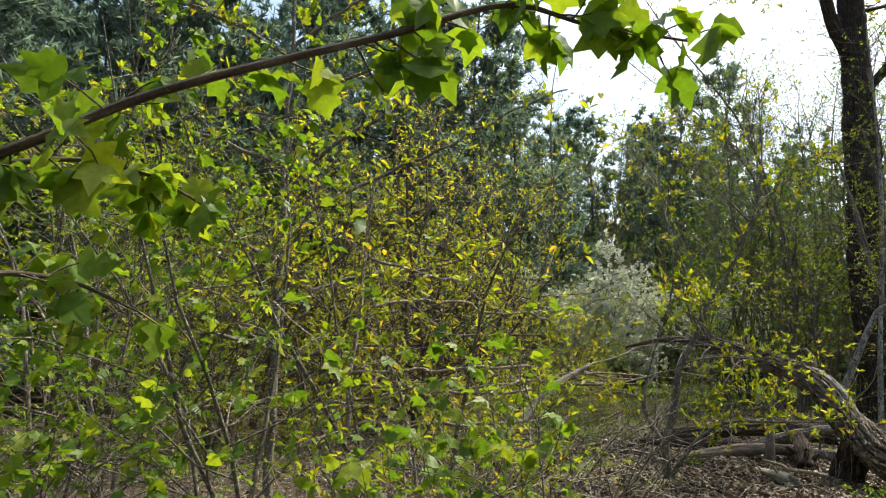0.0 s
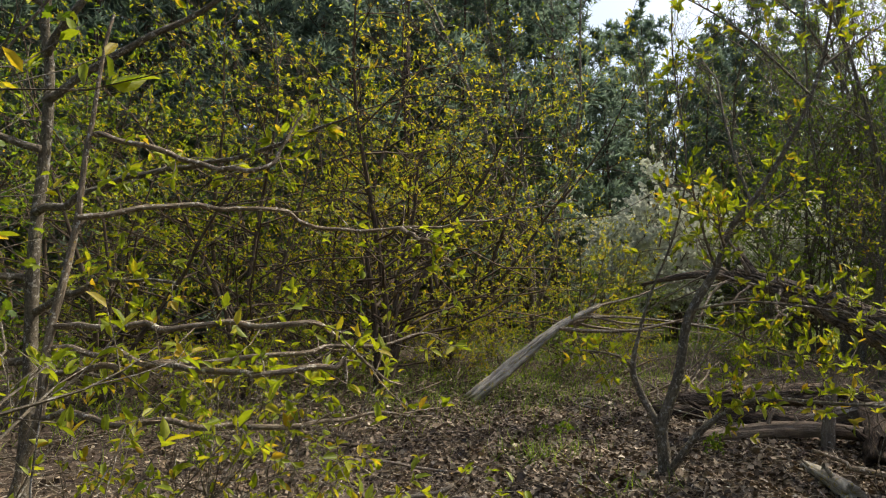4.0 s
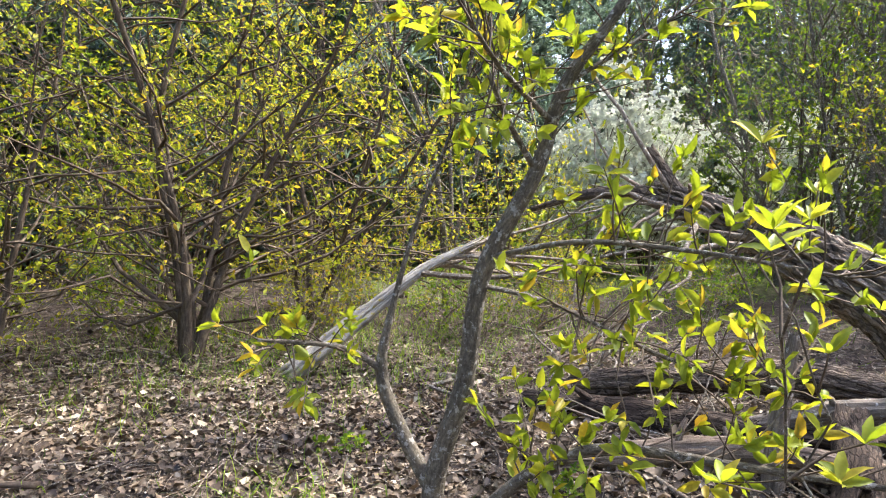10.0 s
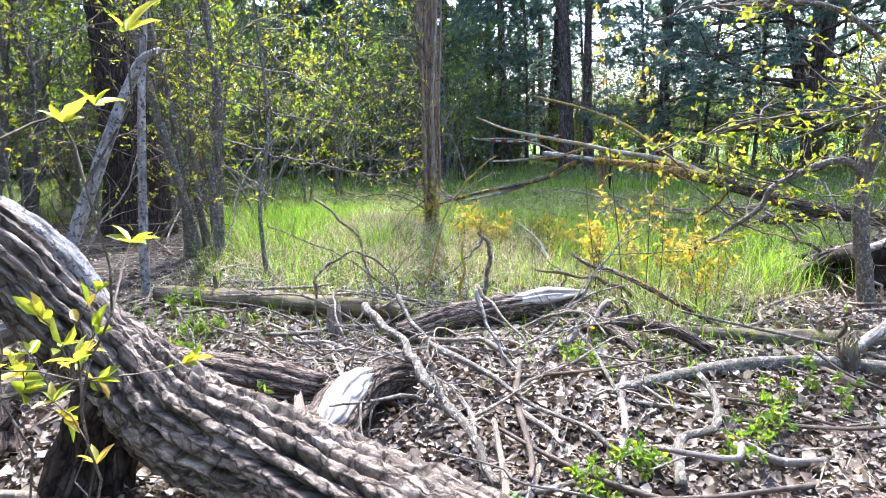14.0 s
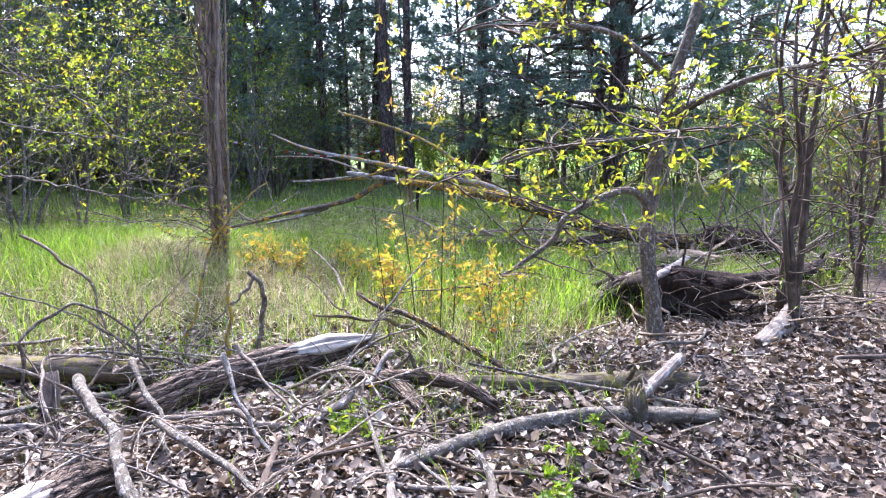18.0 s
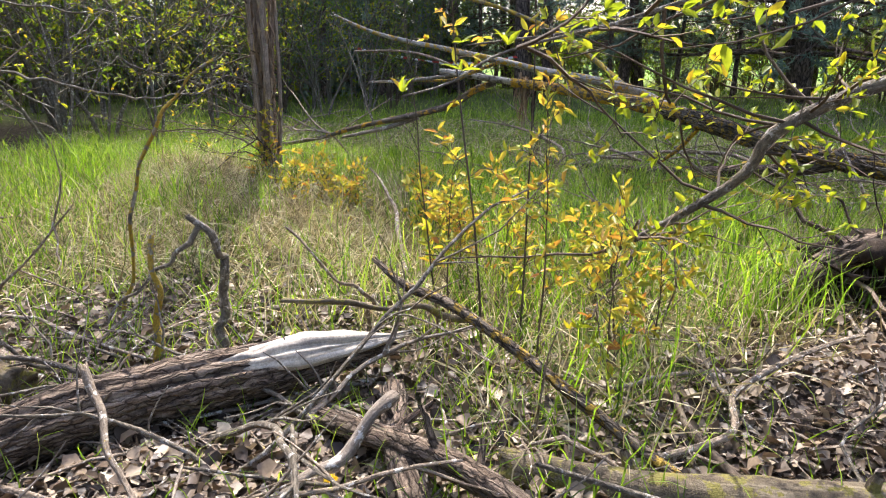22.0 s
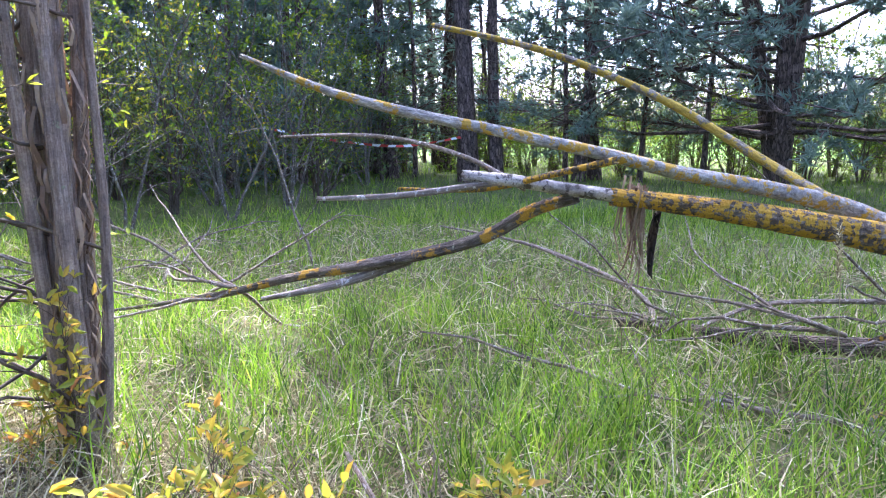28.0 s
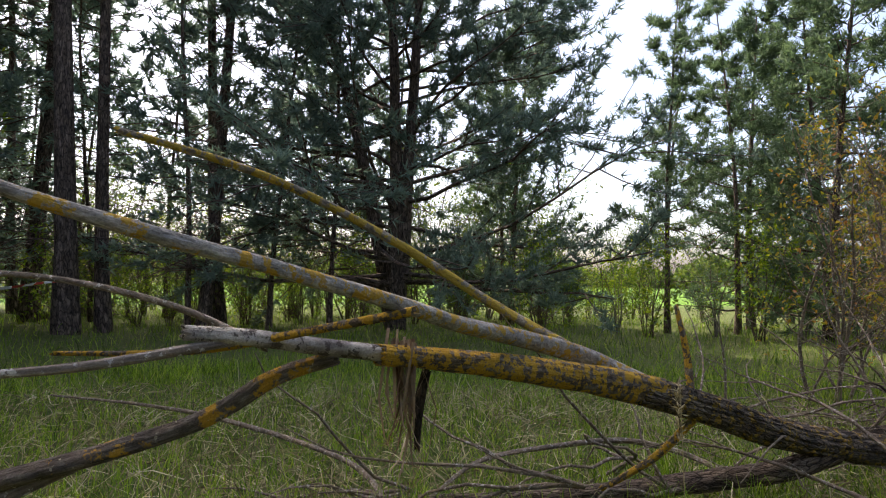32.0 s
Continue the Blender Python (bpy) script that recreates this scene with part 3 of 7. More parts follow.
def build_twig_litter():
    r_ = np.random.default_rng(12)
    n = 8000
    xy = np.stack([r_.uniform(-3, 9, n), r_.uniform(0, 10, n)], 1)
    xy = xy[meadow_at(xy[:, 0], xy[:, 1]) < 0.6]
    n = len(xy)
    a = r_.random(n) * 6.283
    L = 0.08 + 0.4 * r_.random(n) ** 2
    d = np.stack([np.cos(a), np.sin(a), 0.12 * r_.normal(size=n)], 1)
    s = np.linspace(-0.5, 0.5, 4)
    P = np.column_stack([xy, height(xy[:, 0], xy[:, 1]) + 0.03 + 0.02 * r_.random(n)])[:, None] + d[:, None] * (L[:, None] * s)[..., None]
    P += r_.normal(size=P.shape) * 0.012 * np.array([1, 1, 0.6])
    P[..., 2] = np.maximum(P[..., 2], height(P[..., 0], P[..., 1]) + 0.004)
    rad = (0.002 + 0.005 * r_.random(n) ** 2)[:, None] * np.array([1, 0.9, 0.8, 0.5])
    V, F, G = tubes(P, rad, 4)
    solo("twig_litter", mesh("twig_litter", V, F, M_DEADTWIG, G), (0, 0, 0), "scatter of thin dead twigs lying on the leaf litter", "twigs", kind="stuff")


build_twig_litter()


def blades(name, xy, L, W, lean, mat, label, seed, base_up=0.0, category="grass"):
    r_ = np.random.default_rng(seed)
    n = len(xy)
    D = unit(np.stack([r_.normal(size=n) * lean, r_.normal(size=n) * lean, np.ones(n)], 1))
    N = unit(np.cross(D, rand_dir(r_, n)))
    P = np.column_stack([xy, height(xy[:, 0], xy[:, 1]) - 0.01 + base_up * r_.random(n)])
    form = BLADE.copy()
    form[:, 2] *= 1.3
    V, F = sprout(P, D, N, L, W, form, BLADE_F)
    V[:, 2] = np.maximum(V[:, 2], height(V[:, 0], V[:, 1]) + 0.004)
    return solo(name, mesh(name, V, F, mat), (0, 0, 0), label, category, kind="stuff")


def scatter(r_, n, centre, reach, power=0.75):
    a, d = r_.random(n) * 6.2832, reach * r_.random(n) ** power
    return np.stack([centre[0] + d * np.cos(a), centre[1] + d * np.sin(a)], 1), d


def matted(xy):
    """1 where last year's straw lies flat round the tussock, 0 in the green meadow."""
    return np.clip(1.8 - np.hypot(xy[:, 0] - 9.3, (xy[:, 1] - 5.6) * 0.9) / 0.85, 0, 1)


def build_grass():
    r_ = np.random.default_rng(21)
    for name, n, centre, reach, k in (("meadow_grass", 170000, (10.5, 4.0), 9.0, 1.0), ("far_grass", 50000, (19.0, 4.0), 19.0, 1.8)):
        xy, d = scatter(r_, n, centre, reach, 0.6)
        tuft = 0.5 + 0.5 * np.sin(xy[:, 0] * 2.1 + 1.7 * np.sin(xy[:, 1] * 1.3)) * np.sin(xy[:, 1] * 2.7 + xy[:, 0])
        m = meadow_at(xy[:, 0], xy[:, 1])
        far_m = np.clip((xy[:, 0] - 6.9) / 2.2, 0.25, 0.85) * (1 - 0.4 * matted(xy))
        thin = 1 - 0.55 * np.clip(1.4 - np.hypot((xy[:, 0] - 10.4) / 2.6, (xy[:, 1] - 3.6) / 2.8), 0, 1)
        ok = (m > 0.15 + 0.8 * r_.random(n)) & (r_.random(n) < (0.25 + 0.75 * tuft) * far_m * thin)
        if name == "far_grass":
            ok &= np.hypot(xy[:, 0] - 10.5, xy[:, 1] - 4.0) > 7.0
        xy = xy[ok]
        n = len(xy)
        L = (0.15 + 0.4 * r_.random(n) ** 1.5) * (1 + 0.25 * (k - 1)) * np.clip(1.15 - 0.22 * (xy[:, 0] - 9.3), 0.5, 1) * (1 - 0.25 * matted(xy))
        blades(name, xy, L, 0.007 * k, 0.27, M_GRASS, "tall fresh green meadow grass in uneven tufts", 22 + int(k * 10))
    n = 74000
    xy, d = scatter(r_, n, (9.4, 4.8), 8.0, 0.62)
    m = meadow_at(xy[:, 0], xy[:, 1])
    patch = 0.5 + 0.5 * np.sin(xy[:, 0] * 1.9 + 2.0 + np.sin(xy[:, 1] * 2.2)) * np.cos(xy[:, 1] * 1.6)
    ok = (m > 0.05 + 0.5 * r_.random(n)) & (r_.random(n) < (0.35 + 0.65 * patch) * np.clip(1.6 - 0.28 * (xy[:, 0] - 8.3), 0.6, 1) * np.clip((xy[:, 0] - 7.6) / 1.6, 0.25, 1))
    xy = xy[ok]
    blades("dry_grass", xy, 0.12 + 0.26 * r_.random(len(xy)), 0.0085, 2.6, M_STRAW, "matted dry straw-coloured grass between green tufts", 24, 0.06)
    xy, d = scatter(r_, 2600, (9.45, 5.9), 1.3, 0.6)
    xy = xy[meadow_at(xy[:, 0], xy[:, 1]) > 0.3]
    blades("matted_straw", xy, 0.14 + 0.3 * r_.random(len(xy)), 0.0065, 1.7, M_STRAW, "tangled bleached straw lying round a grass tussock", 28, 0.09)
    n = 36000
    xy, d = scatter(r_, n, (10.2, 3.9), 6.5, 0.6)
    xy = xy[(meadow_at(xy[:, 0], xy[:, 1]) > 0.2 + 0.6 * r_.random(n)) & (r_.random(n) < 0.8 * np.clip(1.6 - 0.28 * (xy[:, 0] - 8.3), 0.4, 1))]
    blades("standing_straw", xy, (0.16 + 0.26 * r_.random(len(xy))) * np.clip(1.15 - 0.2 * (xy[:, 0] - 9.3), 0.55, 1), 0.0065, 0.75, M_STRAW, "upright bleached straw stalks among green meadow grass", 26)
    # a few bright tufts standing taller in the sunlit strip
    c = np.stack([8.9 + 4.0 * r_.random(260), 1.5 + 8.0 * r_.random(260)], 1)
    c = c[off_track(np.column_stack([c, np.ones(260)]), 0.4)]
    xy = (c[:, None] + r_.normal(size=(len(c), 24, 2)) * 0.06).reshape(-1, 2)
    xy = xy[meadow_at(xy[:, 0], xy[:, 1]) > 0.5]
    blades("grass_tufts", xy, (0.28 + 0.26 * r_.random(len(xy))) * np.clip(1.15 - 0.2 * (xy[:, 0] - 9.3), 0.5, 1), 0.0075, 0.2, M_GRASS, "bright upright grass tufts in the sunlit meadow strip", 27)
    # sparse green tufts on the litter and under the left bushes
    pts = []
    for cx, cy, s, k in ((-2.6, 6.8, 0.8, 700), (0.2, 7.7, 0.8, 500), (1.9, 8.2, 0.6, 400), (1.4, 5.6, 0.25, 160), (0.9, 9.4, 0.9, 900), (2.4, 10.6, 1.4, 1600), (-0.9, 9.6, 1.0, 700), (4.2, 13, 2.5, 2500), (7.3, 4.6, 0.5, 700), (7.4, 2.9, 0.5, 500), (6.5, 6.3, 0.8, 500), (6.9, 2.5, 0.6, 260), (1.9, 4.6, 0.2, 60)):
        pts.append(np.array([cx, cy]) + r_.normal(size=(k, 2)) * s)
    xy = np.concatenate(pts)
    blades("floor_grass", xy, 0.08 + 0.16 * r_.random(len(xy)), 0.006, 0.5, M_GRASS, "thin green grass tufts growing through leaf litter", 25)
    # the round tussock of old grass by the many-stemmed tree
    n = 5200
    a, d = r_.random(n) * 6.2832, 0.5 * np.sqrt(r_.random(n))
    xy = np.stack([9.88 + 1.15 * d * np.cos(a), 6.62 + 0.9 * d * np.sin(a)], 1)
    D = unit(np.stack([np.cos(a) * (0.3 + 2.2 * d), np.sin(a) * (0.3 + 2.2 * d), np.full(n, 0.45)], 1) + r_.normal(size=(n, 3)) * 0.5)
    P = np.column_stack([xy, 0.24 * (1 - (d / 0.52) ** 2) * (0.5 + 0.5 * r_.random(n))])
    V, F = sprout(P, D, unit(np.cross(D, rand_dir(r_, n))), 0.14 + 0.26 * r_.random(n), 0.007, BLADE * np.array([1, 1, 2.8]), BLADE_F)
    V[:, 2] = np.maximum(V[:, 2], 0.01)
    solo("grass_tussock", mesh("grass_tussock", V, F, M_STRAW), (0, 0, 0), "rounded tussock of dry straw beside the many-stemmed tree", "grass tussock")


build_grass()

# ---- plants ----
def wander(r_, start, d0, length, m, bend=0.25, up=0.0):
    """Crooked lines: starts (n, 3), directions, lengths -> (n, m, 3)."""
    n = len(start)
    P = np.empty((n, m, 3))
    P[:, 0], d = start, unit(d0)
    for i in range(1, m):
        d = unit(d + r_.normal(size=(n, 3)) * bend + np.array([0, 0, up]))
        P[:, i] = P[:, i - 1] + d * (np.broadcast_to(length, n) / (m - 1))[:, None]
    return P


def on_line(P, k, s):
    """Points and directions at fractions s of the lines P[k]."""
    m = P.shape[1]
    f = np.clip(s, 0, 0.9999) * (m - 1)
    i = f.astype(int)
    a, b = P[k, i], P[k, i + 1]
    return a + (b - a) * (f - i)[:, None], unit(b - a)


def shrub_geo(seed, stems, tall, spread, r0, branches=10, branch_len=0.7, twigs=5, twig_len=0.28, leaves=6, leaf=0.05, form="leaf", low=0.15,
              lean=(0, 0), bend=0.12, droop=0.02, twig_r=0.0022, seg=7, width=0.55, leaf_up=0.9, lift=0.35):
    """Stems, limbs and leaf shapes of a bush or small tree standing at the origin."""
    r_ = np.random.default_rng(seed)
    az = r_.random(stems) * 6.283
    d0 = np.stack([np.cos(az) * spread + lean[0], np.sin(az) * spread + lean[1], np.ones(stems)], 1)
    base = np.stack([np.cos(az), np.sin(az), 0 * az], 1) * (0.05 + 0.02 * stems) * r_.random((stems, 1))
    base[:, 2] = -0.05
    H = tall * (0.7 + 0.3 * r_.random(stems))
    S = wander(r_, base, d0, H, 10, bend, 0.04)
    rad = (r0 * (0.65 + 0.35 * r_.random(stems)))[:, None] * (1 - 0.85 * np.linspace(0, 1, 10)) * np.r_[1.35, np.ones(9)]
    nb = stems * branches
    k = np.repeat(np.arange(stems), branches)
    s = low + (0.97 - low) * np.tile((np.arange(branches) + 0.5) / branches, stems) + r_.normal(size=nb) * 0.03
    p, d = on_line(S, k, s)
    a = r_.random(nb) * 6.283
    bd = np.stack([np.cos(a), np.sin(a), lift + 0.4 * r_.random(nb)], 1) + 0.35 * d
    bl = branch_len * (1.15 - 0.7 * s) * (0.6 + 0.6 * r_.random(nb))
    B = wander(r_, p, bd, bl, 6, 0.2, droop)
    br = np.clip(rad[k, np.clip((s * 9).astype(int), 0, 9)] * 0.5, twig_r * 1.3, None)[:, None] * np.linspace(1, 0.3, 6)
    nt = nb * twigs
    kb = np.repeat(np.arange(nb), twigs)
    st = 0.2 + 0.8 * r_.random(nt)
    tp, td = on_line(B, kb, st)
    T = wander(r_, tp, td + r_.normal(size=(nt, 3)) * 0.6 + np.array([0, 0, 0.15]), twig_len * (0.5 + 0.8 * r_.random(nt)), 4, 0.2, 0.03)
    tr = np.full((nt, 4), twig_r) * np.array([1, 0.85, 0.7, 0.45])
    nl = nt * leaves
    kt = np.repeat(np.arange(nt), leaves)
    # leaves sit in clusters at the twig ends
    ls = 1 - np.abs(r_.normal(size=nl)) * 0.17
    lp, ld = on_line(T, kt, np.clip(ls, 0.02, 0.999))
    D = unit(ld * 0.7 + r_.normal(size=(nl, 3)) * 0.8)
    N = unit(r_.normal(size=(nl, 3)) * 0.7 + np.array([0, 0, leaf_up]))
    L = leaf * (0.55 + 0.75 * r_.random(nl))
    f, q = {"leaf": (LEAF, LEAF_F), "chip": (CHIP, CHIP_F), "lobed": (LOBED, LOBED_F)}[form]
    return dict(S=S, rad=rad, B=B, br=br, T=T, tr=tr, k=k, kb=kb, leaves=(lp, D, N, L, L * width, f, q), seg=seg)


def shrub(name, base, label, category, geo, bark, leafmat, group="", clear=0.0, turn=0.0, far=False):
    """A plant with stem, limb and foliage parts."""
    base = (base[0], base[1], float(height(base[0], base[1])))
    root = thing(name, base, label, category, group)
    root.rotation_euler = (0, 0, turn)
    for i in range(len(geo["S"])):
        V, F, G = tubes(geo["S"][i:i + 1], geo["rad"][i:i + 1], geo["seg"])
        part("stem", mesh("stem", V, F, bark, G, True), root)
    groups = [np.array([i]) for i in range(len(geo["B"]))]
    if far:
        V, F, G = join([tubes(geo["B"], geo["br"], 3), tubes(geo["T"], geo["tr"], 3)]) if far == "twigs" else tubes(geo["B"], geo["br"], 3)
        tagged(part("branchwork", mesh("branchwork", V, F, bark, G, True), root), kind="stuff")
        groups = []
    for g in groups:
        t = np.isin(geo["kb"], g)
        V, F, G = join([tubes(geo["B"][g], geo["br"][g], 5), tubes(geo["T"][t], geo["tr"][t], 3)])
        part("limb", mesh("limb", V, F, bark, G, True), root)
    P, D, N, L, W, f, q = geo["leaves"]
    if clear:
        c, s = math.cos(turn), math.sin(turn)
        wp = P @ np.array([[c, s, 0], [-s, c, 0], [0, 0, 1]]) + np.array(base)
        ok = off_track(wp, clear)
        P, D, N, L, W = P[ok], D[ok], N[ok], L[ok], W[ok]
    V, F = sprout(P, D, N, L, W, f, q)
    part("foliage", mesh("foliage", V, F, leafmat), root)
    return root


def tufts(r_, P, D, n, length, width):
    """Needle clumps: n thin needles from each point of P around D."""
    k = np.repeat(np.arange(len(P)), n)
    d = unit(D[k] * 0.75 + r_.normal(size=(len(k), 3)) * 0.65)
    b = unit(np.cross(d, r_.normal(size=(len(k), 3)))) * width * 0.5
    L = length * (0.7 + 0.5 * r_.random(len(k)))[:, None]
    V = np.stack([P[k] - b, P[k] + b, P[k] + d * L], 1).reshape(-1, 3)
    return V, np.arange(len(V)).reshape(-1, 3)


def pine_geo(seed, tall, r0, crown_low, crown_wide, limbs=46, tuft_n=26, needles=7, needle=0.16, nw=0.02, dead=10, lean=(0, 0), forks=1, up=0.05, lift=(-0.1, 0.5), subs=7):
    r_ = np.random.default_rng(seed)
    az = r_.random(forks) * 6.283
    m = 14
    d0 = np.tile([lean[0], lean[1], 1.0], (forks, 1)) + (np.stack([np.cos(az), np.sin(az), 0 * az], 1) * 0.16 if forks > 1 else 0)
    S = wander(r_, np.zeros((forks, 3)) - np.array([0, 0, 0.1]), d0, tall * (0.85 + 0.15 * r_.random(forks)), m, 0.025, 0.01)
    rad = np.tile(r0 * (1 - 0.88 * np.linspace(0, 1, m) ** 0.9), (forks, 1))
    rad[:, 0] *= 1.25
    k = r_.integers(0, forks, limbs)
    s = crown_low + (0.98 - crown_low) * (np.arange(limbs) + r_.random(limbs)) / limbs
    p, _ = on_line(S, k, s)
    a = np.arange(limbs) * 2.4 + r_.normal(size=limbs) * 0.5
    rel = (s - crown_low) / (1 - crown_low)
    length = crown_wide * (1.0 - 0.8 * rel) * (0.55 + 0.5 * r_.random(limbs)) + 0.3
    bd = np.stack([np.cos(a), np.sin(a), lift[0] + (lift[1] - lift[0]) * rel + 0.15 * r_.normal(size=limbs)], 1)
    B = wander(r_, p, bd, length, 7, 0.13, up)
    br = (r0 * 0.28 * (1.1 - 0.8 * rel))[:, None] * np.linspace(1, 0.18, 7)
    sub = subs
    kb = np.repeat(np.arange(limbs), sub)
    ss = 0.3 + 0.7 * r_.random(len(kb))
    tp, td = on_line(B, kb, ss)
    side = td + r_.normal(size=(len(kb), 3)) * np.array([0.8, 0.8, 0.35])
    T = wander(r_, tp, side, length[kb] * 0.36 * (0.6 + 0.6 * r_.random(len(kb))), 4, 0.15, 0.07)
    tr = br[kb, 3][:, None] * 0.45 * np.linspace(1, 0.3, 4)
    kt = r_.integers(0, len(T), limbs * tuft_n)
    np_, nd = on_line(T, kt, 1 - 0.75 * r_.random(len(kt)) ** 1.4)
    np_ = np_ + r_.normal(size=np_.shape) * 0.05
    needles_mesh = tufts(r_, np_, unit(nd + np.array([0, 0, 0.35])), needles, needle, nw)
    dk = r_.integers(0, forks, dead)
    ds = 0.08 + (crown_low - 0.02) * r_.random(dead)
    dp, _ = on_line(S, dk, ds)
    da = r_.random(dead) * 6.283
    DB = wander(r_, dp, np.stack([np.cos(da), np.sin(da), 0.1 * r_.normal(size=dead)], 1), 0.7 + 2.0 * r_.random(dead), 6, 0.2, -0.01)
    dkb = np.repeat(np.arange(dead), 3)
    dtp, dtd = on_line(DB, dkb, 0.25 + 0.7 * r_.random(len(dkb)))
    DT = wander(r_, dtp, dtd + r_.normal(size=dtd.shape) * 0.6, 0.3 + 0.5 * r_.random(len(dkb)), 4, 0.2, 0)
    return dict(S=S, rad=rad, B=B, br=br, T=T, tr=tr, needles=needles_mesh, DB=DB, dr=np.tile(np.linspace(0.016, 0.005, 6), (dead, 1)), DT=DT, dtr=np.tile(np.linspace(0.006, 0.003, 4), (len(DT), 1)), kb=kb)


def pine(base, geo, label, needle_mat, group="", split=False, name="pine_tree", turn=0.0, bark=None, far=False):
    bark = bark or M_PINEBARK
    root = thing(name, (base[0], base[1], float(height(base[0], base[1])) * max(0, 1 - math.hypot(base[0] - 5, base[1] - 4) / 40)), label, "tree", group)
    root.rotation_euler = (0, 0, turn)
    for i in range(len(geo["S"])):
        V, F, G = tubes(geo["S"][i:i + 1], geo["rad"][i:i + 1], 12)
        part("trunk", mesh("trunk", V, F, bark, G, True), root)
    groups = [[i] for i in range(len(geo["B"]))] if split else [list(range(len(geo["B"])))]
    for g in groups:
        t = np.isin(geo["kb"], g)
        V, F, G = tubes(geo["B"], geo["br"], 4) if far else join([tubes(geo["B"][g], geo["br"][g], 5), tubes(geo["T"][t], geo["tr"][t], 3)])
        tagged(part("limb" if split else "branchwork", mesh("limb", V, F, bark, G, True), root), kind="" if split else "stuff")
    if len(geo["DB"]):
        V, F, G = join([tubes(geo["DB"], geo["dr"], 4), tubes(geo["DT"], geo["dtr"], 3)])
        tagged(part("dead_branchwork", mesh("dead_branchwork", V, F, bark, G), root), kind="stuff")
    part("crown", mesh("crown", *geo["needles"], needle_mat), root)
    return root


def turned(x, y, a, z=0.0):
    return pose(x, y, z, 0, 0, a)

# ---- fallen trunks and dead wood ----
def rel(pts, base):
    q = np.array(pts, float)
    q[:, :3] -= np.array(base, float)
    return q


def build_fallen_tree():
    base = (4.15, 3.6, 0.0)
    t = thing("fallen_tree", base, "thick fallen tree with furrowed grey-brown bark arching over litter", "fallen tree")
    line = [(4.08, 2.55, 0.19, 0.2), (4.2, 3.2, 0.22, 0.21), (4.28, 3.68, 0.26, 0.215), (4.3, 4.13, 0.33, 0.213), (4.28, 4.4, 0.46, 0.2), (4.21, 4.59, 0.63, 0.182), (4.13, 4.72, 0.82, 0.166), (4.07, 4.83, 1.0, 0.158),
            (4.01, 4.97, 1.13, 0.148), (3.95, 5.22, 1.22, 0.138), (3.88, 5.6, 1.33, 0.124), (3.8, 6.15, 1.45, 0.11), (3.72, 6.6, 1.53, 0.098), (3.66, 6.85, 1.58, 0.085)]
    V, F, G = log_geo(rel(line, base), 196, 0.011, 0.3, 17, 0.07, 3, True, 0.03)
    trunk = part("trunk", mesh("trunk", V, F, M_BARK, G), t)
    # the bark has gone from the bend: pale weathered wood lies bare on its upper side
    V, F, G = log_geo(rel([(4.29, 4.51, 0.6, 0.045), (4.26, 4.59, 0.72, 0.077), (4.2, 4.7, 0.9, 0.092), (4.12, 4.82, 1.06, 0.094), (4.05, 4.97, 1.18, 0.08), (3.98, 5.2, 1.27, 0.04)], base), 72, 0.012, 0.16, 11, 0.06, 4, True, 0.1)
    part("bare_patch", mesh("bare_patch", V, F, M_SILVERWOOD, G), t, "pale bare wood where bark has gone")
    V, F, G = log_geo(rel([(4.06, 4.98, 1.2, 0.055), (4.09, 5.0, 1.34, 0.045), (4.04, 5.04, 1.46, 0.03)], base), 14, 0.03, 0.05, 7, 0.03, 5)
    part("branch_stub", mesh("branch_stub", V, F, M_MOSSY, G, True), t, "short mossy branch stub")
    # dark piece added under the bend, standing in for the trunk's shaded side
    V, F, G = log_geo(rel([(4.22, 4.5, 0.5, 0.13), (4.2, 4.6, 0.3, 0.15), (4.18, 4.68, 0.0, 0.17)], base), 48, 0.02, 0.2, 11, 0.05, 6, True, 0.12)
    part("shade_prop", mesh("shade_prop", V, F, M_DARKWOOD, G, True), t, "dark added piece under the bend, in place of the trunk's shaded side")
    r_ = np.random.default_rng(5)
    # broken limbs of the crown end, the thickest forking upwards
    for i in range(16):
        s = np.array(line[10 + i % 4][:3])
        d = np.array([[-0.9 + 0.6 * r_.normal(), 0.7 + 0.7 * r_.normal(), 0.1 + 0.3 * r_.normal()]])
        P = wander(r_, s[None] - np.array(base), d, 0.6 + 1.1 * r_.random(), 8, 0.2, -0.03)
        V, F, G = tubes(P, np.linspace(0.02 - 0.0006 * i, 0.004, 8)[None], 6)
        part("branch", mesh("branch", V, F, M_DEADTWIG, G, True), trunk)
    for i, pts in enumerate(([(3.74, 6.5, 1.5, 0.05), (3.66, 6.62, 1.7, 0.042), (3.58, 6.68, 1.86, 0.03)], [(3.66, 6.8, 1.56, 0.07), (3.5, 7.1, 1.6, 0.055), (3.3, 7.5, 1.58, 0.04), (3.0, 8.0, 1.48, 0.02)])):
        V, F, G = log_geo(rel(pts, base), 18, 0.02, 0.12, 7, 0.03, 11 + i, True, 0.06)
        part("branch", mesh("branch", V, F, M_DARKBARK, G), trunk)


build_fallen_tree()


